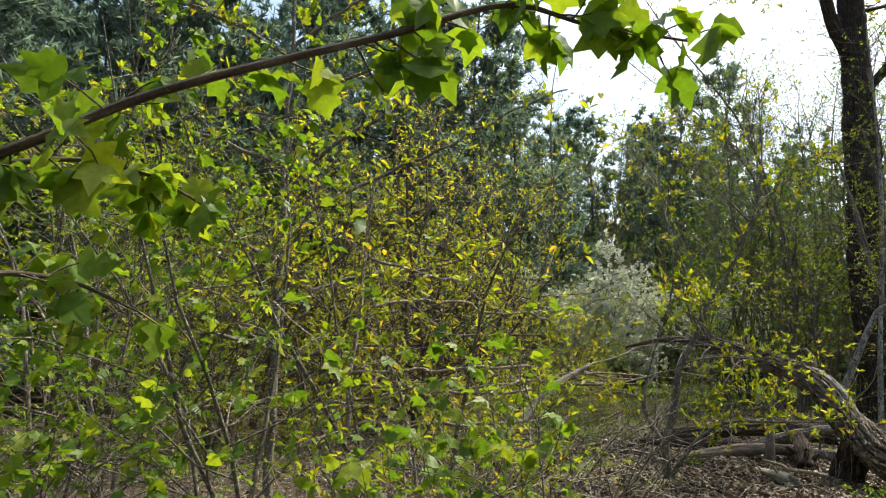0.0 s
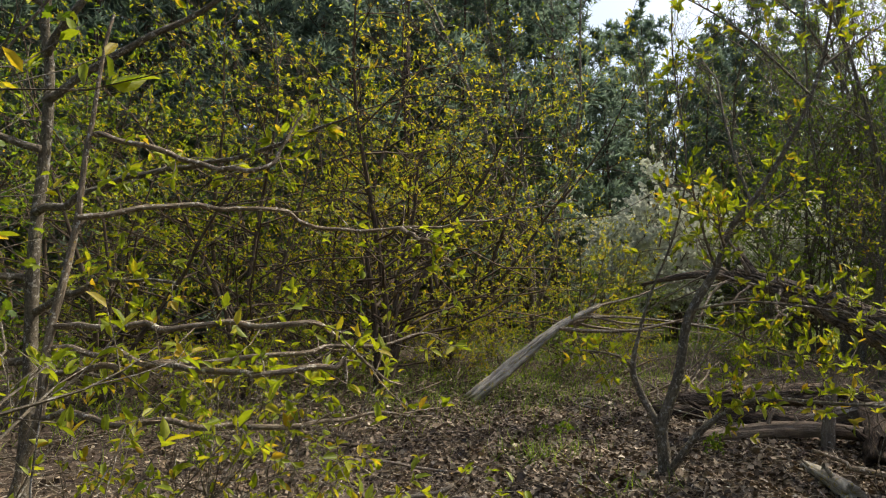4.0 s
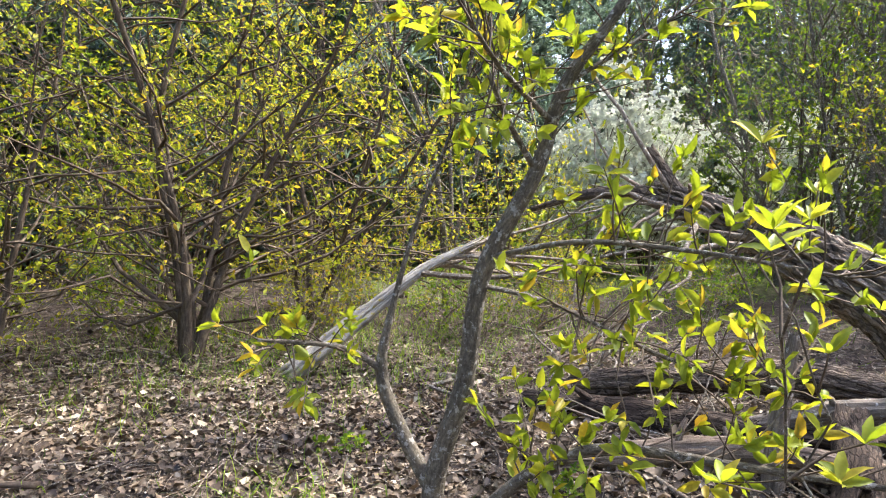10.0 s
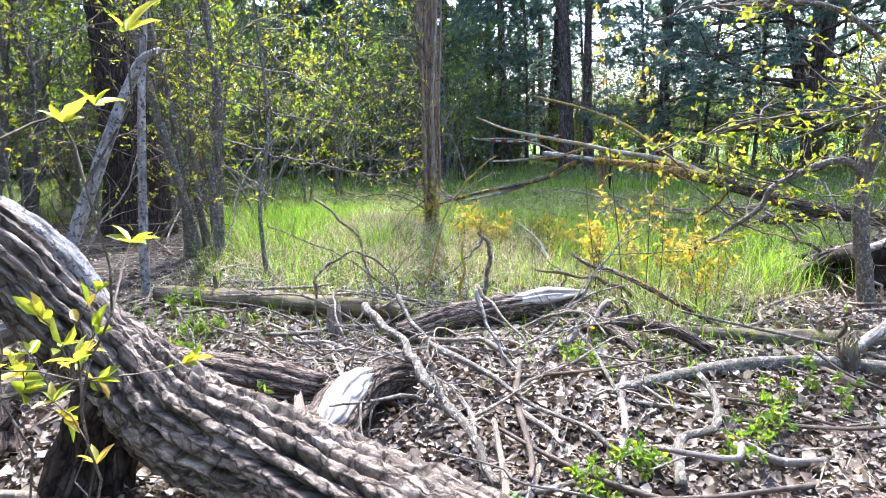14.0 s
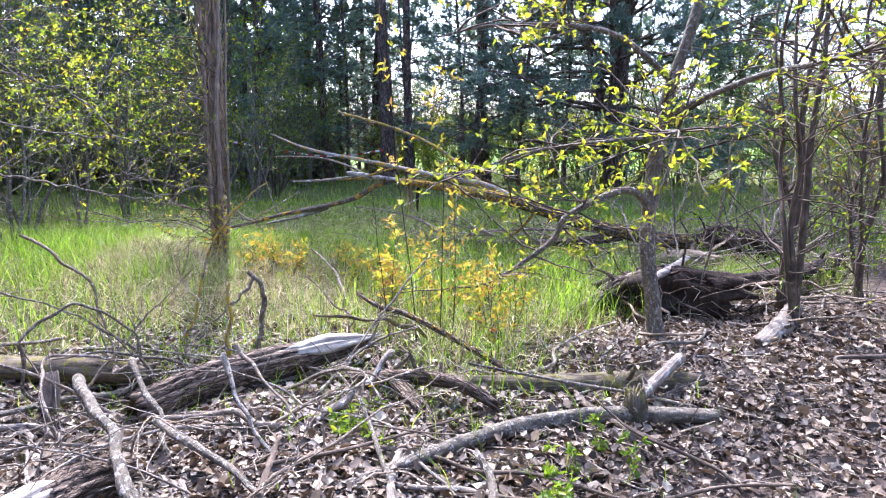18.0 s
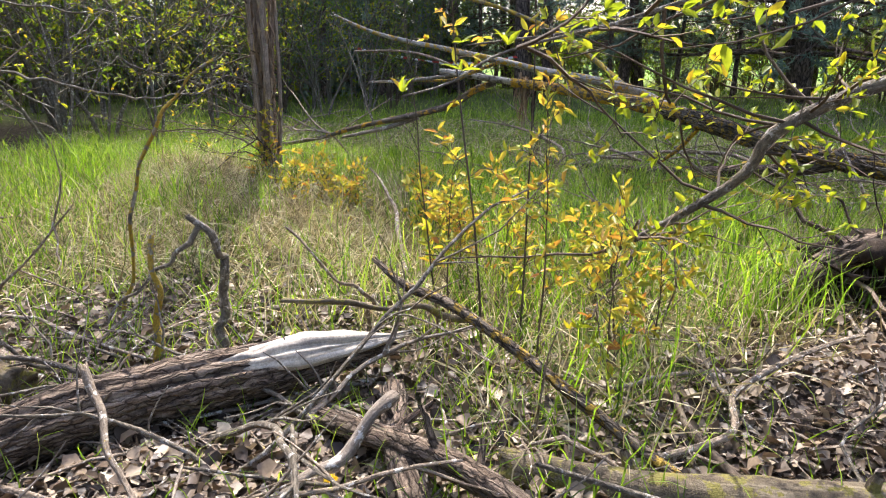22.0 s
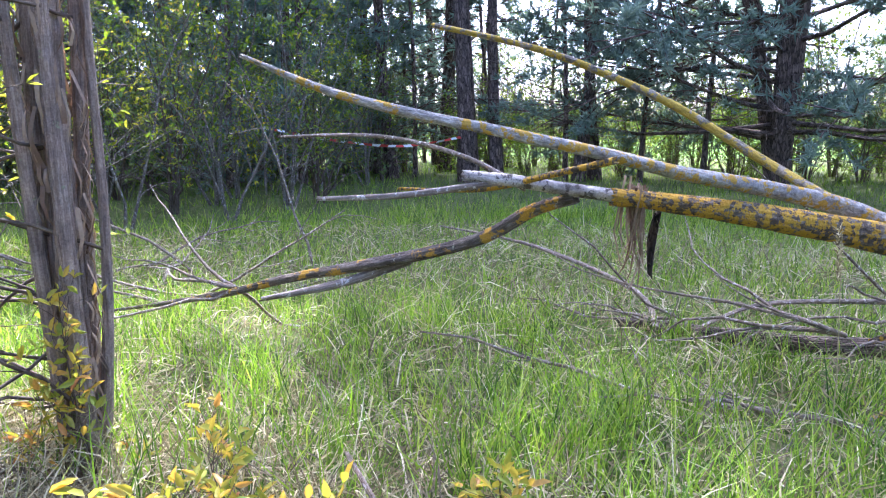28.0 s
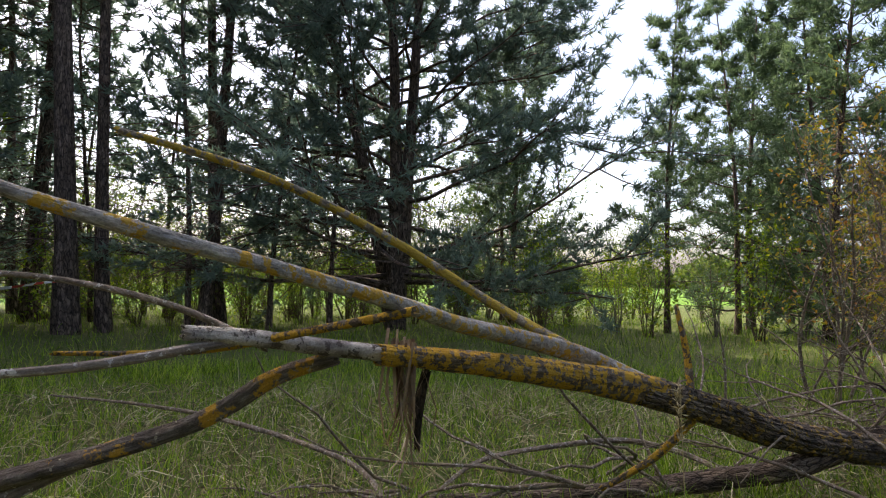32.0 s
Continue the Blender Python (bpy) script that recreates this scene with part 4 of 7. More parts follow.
def dead_log(name, pts, mat, label, furrow=0.08, seg=30, rag=0.04, seed=1, step=0.03, category="log", group="", ridges=11):
    base = (pts[0][0], pts[0][1], float(height(pts[0][0], pts[0][1])))
    V, F, G = log_geo(rel(pts, base), seg, step, furrow, ridges, rag, seed)
    ob = solo(name, mesh(name, V, F, mat, G, furrow < 0.1), base, label, category, group)
    if category == "log" and max(p[3] for p in pts) > 0.03:
        # short broken-off side branches
        r_ = np.random.default_rng(seed + 500)
        q = smooth_line(rel(pts, base), 30)
        for i in r_.integers(4, 26, 3):
            d = unit(np.array([r_.normal(), r_.normal(), 0.5 + r_.random()]))
            P = wander(r_, q[i:i + 1, :3], d[None], q[i, 3] + 0.04 + 0.09 * r_.random(), 5, 0.12, 0.0)
            V, F, G = tubes(P, (q[i, 3] * np.array([0.34, 0.3, 0.27, 0.24, 0.16]))[None], 8)
            part("branch_stub", mesh("branch_stub", V, F, mat, G, True), ob)
    return ob


def build_leaning_log():
    base = (0.95, 8.15, 0.0)
    t = thing("leaning_log", base, "pale barkless log with yellow lichen leaning up off the litter", "log")
    line = [(0.95, 8.12, 0.08, 0.085), (1.3, 8.25, 0.34, 0.08), (1.7, 8.38, 0.66, 0.07), (2.05, 8.48, 0.92, 0.055), (2.5, 8.6, 1.14, 0.03)]
    V, F, G = log_geo(rel(line, base), 48, 0.02, 0.3, 7, 0.16, 21, True, 0.1)
    trunk = part("trunk", mesh("trunk", V, F, M_YELLOWLOG, G, True), t)
    r_ = np.random.default_rng(8)
    for i in range(7):
        s = np.array([2.0 + 0.06 * i, 8.46 + 0.02 * i, 0.9 + 0.03 * i]) - np.array(base)
        P = wander(r_, s[None], np.array([[1.0, 0.25 + 0.3 * r_.normal(), 0.25 - 0.06 * i]]), 1.2 + 1.3 * r_.random(), 8, 0.12, -0.015)
        V, F, G = tubes(P, np.linspace(0.03 - 0.002 * i, 0.006, 8)[None], 7)
        part("branch", mesh("branch", V, F, M_DEADTWIG, G, True), trunk)


build_leaning_log()



def build_split_log():
    base = (6.4, 4.0, 0.0)
    t = thing("split_log", base, "dark rotting log with cracked bark and a bleached bare end", "log")
    V, F, G = log_geo(rel([(6.42, 4.44, 0.06, 0.1), (6.65, 4.3, 0.085, 0.115), (6.9, 4.14, 0.1, 0.12), (7.13, 3.94, 0.115, 0.112), (7.34, 3.74, 0.13, 0.092), (7.48, 3.6, 0.14, 0.068), (7.57, 3.49, 0.145, 0.04)], base), 96, 0.012, 0.17, 13, 0.07, 31, True, 0.06)
    part("trunk", mesh("trunk", V, F, M_DARKBARK, G), t)
    V, F, G = log_geo(rel([(7.1, 3.92, 0.18, 0.022), (7.19, 3.83, 0.18, 0.048), (7.28, 3.74, 0.182, 0.056), (7.38, 3.64, 0.185, 0.055), (7.5, 3.53, 0.19, 0.038), (7.58, 3.45, 0.195, 0.014)], base), 48, 0.012, 0.24, 8, 0.1, 32, True, 0.16)
    part("bare_wood", mesh("bare_wood", V, F, M_PALE, G), t, "bleached barkless wood")


build_split_log()
dead_log("rotten_branch", [(7.3, 3.3, 0.1, 0.05), (7.0, 3.12, 0.11, 0.045), (6.78, 2.94, 0.08, 0.04), (6.6, 2.8, 0.04, 0.03)], M_DARKBARK, "short dark crooked branch under the split log", 0.22, 36, 0.08, 51, 0.016)
dead_log("rotten_branch", [(7.15, 3.45, 0.05, 0.04), (6.95, 3.0, 0.16, 0.045), (6.8, 2.7, 0.2, 0.04), (6.72, 2.5, 0.14, 0.03)], M_DARKBARK, "short dark crooked branch under the split log", 0.22, 30, 0.08, 53, 0.016)
dead_log("lichened_branch", [(7.68, 3.56, 0.46, 0.012), (7.62, 3.4, 0.4, 0.019), (7.58, 3.2, 0.37, 0.021), (7.49, 2.9, 0.27, 0.023), (7.34, 2.58, 0.17, 0.022), (7.23, 2.3, 0.07, 0.021), (7.15, 2.12, 0.04, 0.018)], M_LICHENBUTT, "yellow-lichened branch leaning over the end of a split log", 0.12, 30, 0.04, 33, 0.016)


def build_forked_log():
    base = (5.1, 4.0, 0.0)
    t = thing("forked_log", base, "short dark log with bleached white barkless top beside fallen trunk", "log")
    V, F, G = log_geo(rel([(4.55, 3.95, 0.06, 0.095), (4.85, 3.98, 0.13, 0.12), (5.1, 4.03, 0.17, 0.12), (5.35, 4.02, 0.17, 0.105), (5.58, 3.95, 0.14, 0.085)], base), 80, 0.012, 0.26, 11, 0.08, 34, True, 0.09)
    part("trunk", mesh("trunk", V, F, M_DARKBARK, G), t)
    V, F, G = log_geo(rel([(4.78, 3.94, 0.17, 0.03), (4.86, 3.95, 0.2, 0.06), (5.0, 3.99, 0.23, 0.07), (5.14, 4.01, 0.24, 0.068), (5.26, 4.01, 0.235, 0.05), (5.33, 4.0, 0.225, 0.025)], base), 48, 0.012, 0.22, 9, 0.06, 35, True, 0.16)
    part("bare_wood", mesh("bare_wood", V, F, M_PALE, G), t, "bleached barkless wood")
    V, F, G = log_geo(rel([(4.65, 4.0, 0.08, 0.05), (4.82, 4.1, 0.14, 0.045), (4.95, 4.2, 0.19, 0.02)], base), 24, 0.015, 0.2, 7, 0.06, 36, True, 0.1)
    part("splinter", mesh("splinter", V, F, M_REDBROWN, G), t, "reddish torn splinter")


build_forked_log()
dead_log("hollow_stump_log", [(5.55, 6.4, 0.16, 0.1), (5.2, 5.75, 0.17, 0.13), (5.15, 5.3, 0.14, 0.14), (5.2, 4.75, 0.12, 0.13), (5.28, 4.35, 0.08, 0.1)], M_DARKBARK, "broken grey-brown log with loose bark lying behind the trunk", 0.2, 64, 0.07, 35, 0.015)
dead_log("mossy_log", [(6.6, 7.0, 0.06, 0.07), (6.68, 6.2, 0.08, 0.085), (6.78, 5.4, 0.08, 0.085), (6.85, 4.65, 0.07, 0.08)], M_MOSSY, "long thin mossy log lying where litter meets grass", 0.08, 22, 0.04, 36)
dead_log("mossy_log", [(7.45, 1.3, 0.06, 0.07), (7.3, 1.8, 0.08, 0.08), (7.15, 2.3, 0.08, 0.075), (7.1, 2.8, 0.08, 0.06)], M_MOSSY, "greenish mossy log half sunk in leaf litter", 0.08, 22, 0.04, 37)
dead_log("grey_branch", [(6.95, 1.3, 0.07, 0.036), (6.78, 1.86, 0.1, 0.044), (6.62, 2.2, 0.1, 0.042), (6.42, 2.52, 0.07, 0.038), (6.1, 2.82, 0.06, 0.034), (5.85, 3.06, 0.04, 0.026)], M_GREYSTEM, "crooked grey branch lying across leaf litter", 0.06, 18, 0.03, 38)
dead_log("mossy_stump", [(6.85, 1.72, 0.0, 0.085), (6.84, 1.72, 0.1, 0.075), (6.83, 1.73, 0.2, 0.05)], M_MOSSY, "short stump covered in green moss", 0.14, 24, 0.06, 39, category="stump")
dead_log("grey_branch", [(6.9, 1.75, 0.1, 0.03), (7.15, 1.6, 0.16, 0.036), (7.45, 1.42, 0.22, 0.036)], M_OLDWOOD, "weathered grey branch stub propped on litter", 0.05, 16, 0.05, 40)
dead_log("rotten_chunk", [(3.5, 5.25, 0.05, 0.045), (3.45, 4.9, 0.07, 0.06), (3.4, 4.5, 0.07, 0.075)], M_YELLOWLOG, "short crumbling piece of pale yellow rotten wood on litter", 0.18, 22, 0.08, 41)
dead_log("rotten_stump", [(4.55, 6.1, 0.3, 0.1), (4.3, 5.6, 0.2, 0.11), (4.1, 5.25, 0.05, 0.13)], M_DARKWOOD, "leaning rotten stump piece under the arching trunk", 0.16, 26, 0.1, 42)
dead_log("rotten_log", [(3.3, 7.45, 0.16, 0.09), (3.9, 7.2, 0.26, 0.12), (4.5, 6.95, 0.33, 0.13), (5.05, 6.6, 0.3, 0.12), (5.3, 6.4, 0.26, 0.09)], M_DARKBARK, "thick rotten log with red-brown torn wood lying behind the trunk", 0.22, 48, 0.1, 48, 0.018)
dead_log("rotten_log", [(4.1, 6.5, 0.12, 0.07), (4.6, 6.25, 0.3, 0.08), (4.95, 5.95, 0.42, 0.06), (5.1, 5.75, 0.46, 0.03)], M_OLDWOOD, "weathered grey log leaning on rotten wood behind the trunk", 0.2, 30, 0.1, 49, 0.02)
dead_log("rotten_log", [(3.0, 6.1, 0.07, 0.06), (3.5, 6.05, 0.14, 0.075), (4.0, 5.9, 0.2, 0.07), (4.35, 5.6, 0.22, 0.05)], M_REDBROWN, "red-brown crumbling log under the arching trunk", 0.22, 30, 0.1, 50, 0.02)
dead_log("rotten_log", [(2.9, 7.2, 0.08, 0.09), (3.5, 6.8, 0.12, 0.1), (4.2, 6.4, 0.12, 0.1), (4.9, 6.15, 0.1, 0.08)], M_DARKWOOD, "dark rotten log lying under the arching trunk", 0.14, 26, 0.08, 43)
dead_log("rotten_log", [(3.3, 6.1, 0.1, 0.05), (3.9, 5.95, 0.18, 0.06), (4.7, 5.7, 0.15, 0.06), (5.3, 5.6, 0.1, 0.05)], M_OLDWOOD, "weathered pole lying across rotten wood", 0.06, 18, 0.06, 44)
dead_log("standing_splinter", [(3.95, 5.75, 0.0, 0.06), (3.97, 5.74, 0.4, 0.055), (4.02, 5.72, 0.82, 0.03)], M_OLDWOOD, "upright weathered splinter of a broken stump", 0.16, 18, 0.08, 45, category="stump")
dead_log("cut_stub", [(6.38, 5.0, 0.0, 0.05), (6.4, 5.0, 0.1, 0.05), (6.42, 5.01, 0.2, 0.045)], M_REDBROWN, "small reddish broken stub standing in litter", 0.12, 16, 0.03, 46, category="stump")
dead_log("pale_chip", [(3.05, 3.25, 0.05, 0.05), (3.2, 3.1, 0.07, 0.055), (3.32, 3.0, 0.05, 0.04)], M_PALE, "small chunk of pale wood on litter", 0.1, 16, 0.05, 47)


def build_sticks():
    r_ = np.random.default_rng(52)
    known = [[(6.05, 4.5, 0.35), (5.7, 4.1, 0.3), (5.38, 3.75, 0.24), (5.1, 3.4, 0.14), (4.85, 3.15, 0.05)], [(6.0, 4.05, 0.2), (5.8, 3.65, 0.16), (5.6, 3.3, 0.11), (5.35, 2.68, 0.05)],
             [(6.2, 3.79, 0.48), (6.1, 3.65, 0.25), (6.0, 3.4, 0.04)], [(6.4, 4.45, 0.34), (6.2, 4.2, 0.2), (5.95, 3.95, 0.04)], [(6.62, 3.95, 0.4), (6.5, 3.7, 0.22), (6.32, 3.35, 0.03)],
             [(6.0, 4.6, 0.03), (6.1, 4.75, 0.25), (6.3, 4.9, 0.33), (6.55, 4.75, 0.3), (6.75, 4.6, 0.15)], [(6.4, 5.12, 0.05), (6.35, 5.1, 0.42), (6.5, 4.86, 0.6), (6.64, 4.68, 0.45), (6.72, 4.55, 0.1)],
             [(6.65, 5.32, 0.96), (6.8, 5.12, 0.75), (6.88, 5.03, 0.5), (6.82, 4.9, 0.2), (6.7, 4.7, 0.05)], [(7.02, 4.7, 0.06), (6.7, 4.9, 0.4), (6.4, 5.1, 0.65), (6.1, 5.3, 0.82)],
             [(7.5, 4.26, 0.0), (7.53, 4.24, 0.3), (7.47, 4.2, 0.5), (7.4, 4.26, 0.64)], [(7.42, 4.24, 0.6), (7.32, 4.3, 0.48), (7.2, 4.42, 0.33), (7.1, 4.5, 0.25)],
             [(7.28, 4.38, 0.0), (7.27, 4.36, 0.3), (7.28, 4.35, 0.58)], [(7.5, 4.85, 0.0), (7.48, 4.72, 0.4), (7.44, 4.5, 0.9), (7.46, 4.3, 1.12), (7.5, 4.16, 1.25)],
             [(7.9, 3.75, 0.0), (7.75, 3.65, 0.25), (7.6, 3.75, 0.42), (7.55, 3.9, 0.6)], [(8.1, 3.1, 0.05), (7.75, 3.35, 0.25), (7.3, 3.75, 0.4)],
             [(7.0, 3.15, 0.28), (6.6, 3.3, 0.12), (6.2, 3.55, 0.05)], [(1.35, 4.0, 0.03), (1.0, 4.25, 0.05), (0.55, 4.35, 0.06), (0.1, 4.6, 0.04)], [(1.9, 3.4, 0.02), (1.75, 3.8, 0.12), (1.55, 4.3, 0.06)],
             [(-0.5, 5.1, 0.03), (0.1, 5.2, 0.05), (0.6, 5.05, 0.03)], [(3.0, 4.3, 0.02), (3.25, 3.9, 0.15), (3.35, 3.6, 0.05)]]
    radii = [0.032, 0.022, 0.014, 0.018, 0.013, 0.011, 0.012, 0.01, 0.009, 0.024, 0.011, 0.02, 0.0095, 0.011, 0.018, 0.024, 0.02, 0.012, 0.02, 0.012]
    mats = [M_GREYSTEM, M_GREYSTEM, M_SILVER, M_GREYSTEM, M_DEADTWIG, M_DEADTWIG, M_GREYSTEM, M_DEADTWIG, M_GREYSTEM, M_GREYSTEM, M_GREYSTEM, M_YELLOWBRANCH, M_YELLOWBRANCH, M_DEADTWIG, M_MOSSY, M_OLDWOOD, M_OLDWOOD, M_PALE, M_OLDWOOD, M_DEADTWIG]
    for i, pts in enumerate(known):
        n = len(pts)
        rows = [(*p, radii[i] * (1 - 0.5 * j / (n - 1))) for j, p in enumerate(pts)]
        rows = smooth_line(rows, 3 * n)
        rows[1:-1, :3] += r_.normal(size=(3 * n - 2, 3)) * 0.012
        rows[1:-1, 3] *= 1 + 0.12 * r_.normal(size=3 * n - 2)
        label = "lichen-spotted dead stick standing crooked at the meadow edge" if i in (9, 10, 11, 12) else "crooked bleached dead branch propped among the brushwood"
        dead_log("dead_stick", rows, mats[i], label, 0.14, 12, 0.02, 60 + i, 0.025, "stick", "dead sticks on the forest floor", 5)
    spots = [(5.6, 3.4), (6.0, 3.0), (6.4, 3.4), (6.9, 2.2), (6.2, 4.4), (5.2, 3.4), (6.9, 4.6), (5.9, 5.2), (1.0, 3.0), (0.2, 6.0), (2.6, 6.6), (5.0, 3.0), (5.8, 2.6), (6.6, 2.9), (5.4, 4.7), (7.6, 2.0), (7.9, 1.2), (3.2, 8.2), (-1.2, 6.4), (1.8, 7.2), (5.9, 5.5), (7.3, 5.8), (8.6, 0.6)]
    for i in range(100):
        cx, cy = spots[i % len(spots)]
        x, y, a = cx + 0.7 * r_.normal(), cy + 0.6 * r_.normal(), r_.random() * 6.283
        L, r0 = 0.5 + 1.1 * r_.random(), 0.006 + 0.018 * r_.random() ** 2
        s = np.linspace(-0.5, 0.5, 5)
        pts = []
        lift = 0.3 * r_.random() ** 2
        for j, q in enumerate(s):
            px, py = x + L * q * math.cos(a) + 0.05 * r_.normal(), y + L * q * math.sin(a) + 0.05 * r_.normal()
            pts.append((px, py, float(height(px, py)) + 0.02 + r0 + lift * (q + 0.5), r0 * (1.1 - 0.5 * (q + 0.5))))
        dead_log("dead_stick", pts, (M_DEADTWIG, M_OLDWOOD, M_GREYSTEM, M_TWIG)[i % 4], "thin dead stick lying on the leaf litter", 0.05, 8, 0.01, 100 + i, 0.05, "stick", "dead sticks on the forest floor", 5)


build_sticks()


def build_brushwood():
    """Crooked dead branches with side twigs, arching out of the brush heap."""
    r_ = np.random.default_rng(355)
    for i in range(42):
        x, y = 5.3 + 2.0 * r_.random(), 3.5 + 1.6 * r_.random()
        if i >= 26:
            x, y = 6.3 + 1.6 * r_.random(), 1.9 + 1.4 * r_.random()
        if i >= 36:
            x, y = 2.8 + 1.6 * r_.random(), 5.6 + 1.2 * r_.random()
        a = r_.random() * 6.283
        L = 0.8 + 0.9 * r_.random()
        up = 0.2 + 0.75 * r_.random() if i < 26 else 0.04 + 0.14 * r_.random()
        d = np.array([[math.cos(a), math.sin(a), up]])
        P = wander(r_, np.array([[0, 0, -0.02]]), d, L, 12, 0.16, -0.09 * up)
        P[..., 2] = np.maximum(P[..., 2], 0.012)
        low = P + np.array([x, y, 0.36])
        if not off_track(low[0], 0.4).all():
            P[..., 2] *= 0.3
        r0 = 0.006 + 0.011 * r_.random()
        k = np.zeros(7, int)
        p, td = on_line(P, k, 0.25 + 0.7 * r_.random(7))
        T = wander(r_, p, td + 0.7 * r_.normal(size=(7, 3)), 0.15 + 0.35 * r_.random(7), 6, 0.2, -0.02)
        T[..., 2] = np.maximum(T[..., 2], 0.012)
        mat = (M_DEADTWIG, M_GREYSTEM, M_OLDWOOD)[i % 3]
        V, F, G = tubes(P, (r0 * np.linspace(1, 0.3, 12) * (1 + 0.12 * r_.normal(size=12)))[None], 7)
        b = solo("dead_branch", mesh("dead_branch", V, F, mat, G, True), (x, y, float(height(x, y))), "crooked dead branch with side twigs in the brush heap", "branch", "dead branches in the brush heap")
        for j in range(7):
            V, F, G = tubes(T[j:j + 1], np.linspace(r0 * 0.4, 0.0018, 6)[None], 5)
            part("twig", mesh("twig", V, F, mat, G, True), b)


build_brushwood()


def build_fallen_birch():
    base = (12.25, 1.7, 0.0)
    t = thing("fallen_birch", base, "forked fallen tree with orange-lichened bark slanting over the meadow", "fallen tree")

    def limb(name, pts, mat, seg, seed, label="", furrow=0.05, rag=0.03):
        V, F, G = log_geo(rel(pts, base), seg, 0.016, furrow, 15 if seg > 40 else 8, rag, seed, True, 0.05)
        return part(name, mesh(name, V, F, mat, G, seg < 40), t, label)

    butt = limb("butt", [(12.18, 0.55, 0.27, 0.115), (12.28, 0.85, 0.29, 0.105), (12.33, 1.2, 0.33, 0.097), (12.26, 1.75, 0.43, 0.088), (12.12, 2.4, 0.63, 0.08), (12.02, 2.95, 0.78, 0.074)], M_LICHENBUTT, 90, 201, "grey-brown trunk base", 0.14)
    limb("lower_trunk", [(12.04, 2.85, 0.77, 0.076), (11.96, 3.3, 0.86, 0.067), (11.88, 3.7, 0.93, 0.06), (11.82, 4.05, 0.98, 0.05), (11.76, 4.3, 1.01, 0.045)], M_ORANGE, 60, 202, "trunk crusted with orange lichen", 0.07)
    limb("peeled_trunk", [(11.77, 4.27, 1.01, 0.035), (11.72, 4.55, 1.05, 0.034), (11.67, 4.8, 1.09, 0.031), (11.63, 5.0, 1.11, 0.028)], M_SILVER, 20, 203, "pale peeled wood", 0.05)
    limb("upper_trunk", [(12.06, 2.75, 0.72, 0.06), (12.14, 3.15, 0.92, 0.048), (12.0, 3.55, 1.03, 0.042), (11.65, 4.0, 1.13, 0.034), (11.38, 4.32, 1.22, 0.028), (11.05, 4.72, 1.32, 0.022), (10.8, 5.02, 1.39, 0.018), (10.72, 5.3, 1.47, 0.015), (10.75, 5.64, 1.6, 0.009)], M_BIRCH, 30, 204, "grey-white trunk with lichen patches", 0.04)
    limb("high_branch", [(12.1, 3.3, 0.99, 0.026), (12.35, 3.6, 1.19, 0.025), (12.5, 4.05, 1.48, 0.023), (12.35, 4.55, 1.7, 0.02), (12.27, 4.9, 1.81, 0.018), (12.28, 5.34, 1.92, 0.016)], M_YELLOWBRANCH, 16, 205, "yellow-lichened slanting branch")
    sag = limb("sagging_branch", [(11.74, 4.5, 1.0, 0.03), (11.79, 4.7, 0.93, 0.034), (11.81, 5.0, 0.76, 0.036), (11.78, 5.55, 0.62, 0.034), (11.82, 6.09, 0.5, 0.026), (11.9, 6.66, 0.34, 0.02), (11.97, 7.5, 0.17, 0.01)], M_SAGGING, 24, 206, "sagging branch with orange lichen", 0.14)
    limb("side_branch", [(11.88, 5.4, 0.62, 0.03), (11.75, 5.75, 0.5, 0.026), (11.7, 6.2, 0.4, 0.014)], M_OLDWOOD, 12, 207)
    limb("spur", [(12.16, 2.55, 0.72, 0.022), (12.2, 2.55, 0.95, 0.019), (12.24, 2.58, 1.17, 0.013)], M_ORANGE, 10, 208)
    limb("spur", [(12.1, 2.6, 0.6, 0.022), (12.2, 2.75, 0.4, 0.02), (12.35, 2.95, 0.22, 0.016)], M_ORANGE, 10, 209)
    prop = limb("prop", [(12.3, 1.45, 0.32, 0.07), (12.3, 1.85, 0.24, 0.066), (12.42, 2.2, 0.18, 0.065), (12.5, 2.65, 0.14, 0.06), (12.64, 3.34, 0.09, 0.05), (12.94, 4.25, 0.06, 0.035)], M_DARKBARK, 26, 210, "second dark trunk sunk in the grass", 0.1)
    limb("broken_stub", [(11.83, 4.1, 0.92, 0.02), (11.86, 4.12, 0.78, 0.022), (11.87, 4.12, 0.62, 0.012)], M_DARKWOOD, 10, 211, "hanging broken stub")
    limb("side_branch", [(11.66, 4.85, 1.08, 0.018), (11.5, 5.3, 1.02, 0.016), (11.45, 5.7, 1.0, 0.01)], M_OLDWOOD, 10, 212)
    limb("side_branch", [(11.3, 4.3, 1.2, 0.016), (11.55, 4.6, 1.12, 0.015), (11.9, 5.0, 1.02, 0.014), (12.1, 5.5, 1.0, 0.01)], M_ORANGE, 10, 213)
    limb("side_branch", [(11.75, 4.75, 1.05, 0.016), (11.9, 5.1, 1.2, 0.014), (12.0, 5.6, 1.3, 0.012), (12.0, 6.2, 1.3, 0.008)], M_DEADTWIG, 10, 214)
    # shredded bast hanging from the trunk
    r_ = np.random.default_rng(215)
    n = 44
    P = np.stack([11.8 + 0.03 * r_.normal(size=n), 4.2 + 0.03 * r_.normal(size=n), 1.05 + 0.03 * r_.normal(size=n)], 1) - np.array(base)
    D = unit(np.stack([0.06 * r_.normal(size=n), 0.06 * r_.normal(size=n), -np.ones(n)], 1))
    V, F = sprout(P, D, rand_dir(r_, n), 0.15 + 0.4 * r_.random(n), 0.014, BLADE, BLADE_F)
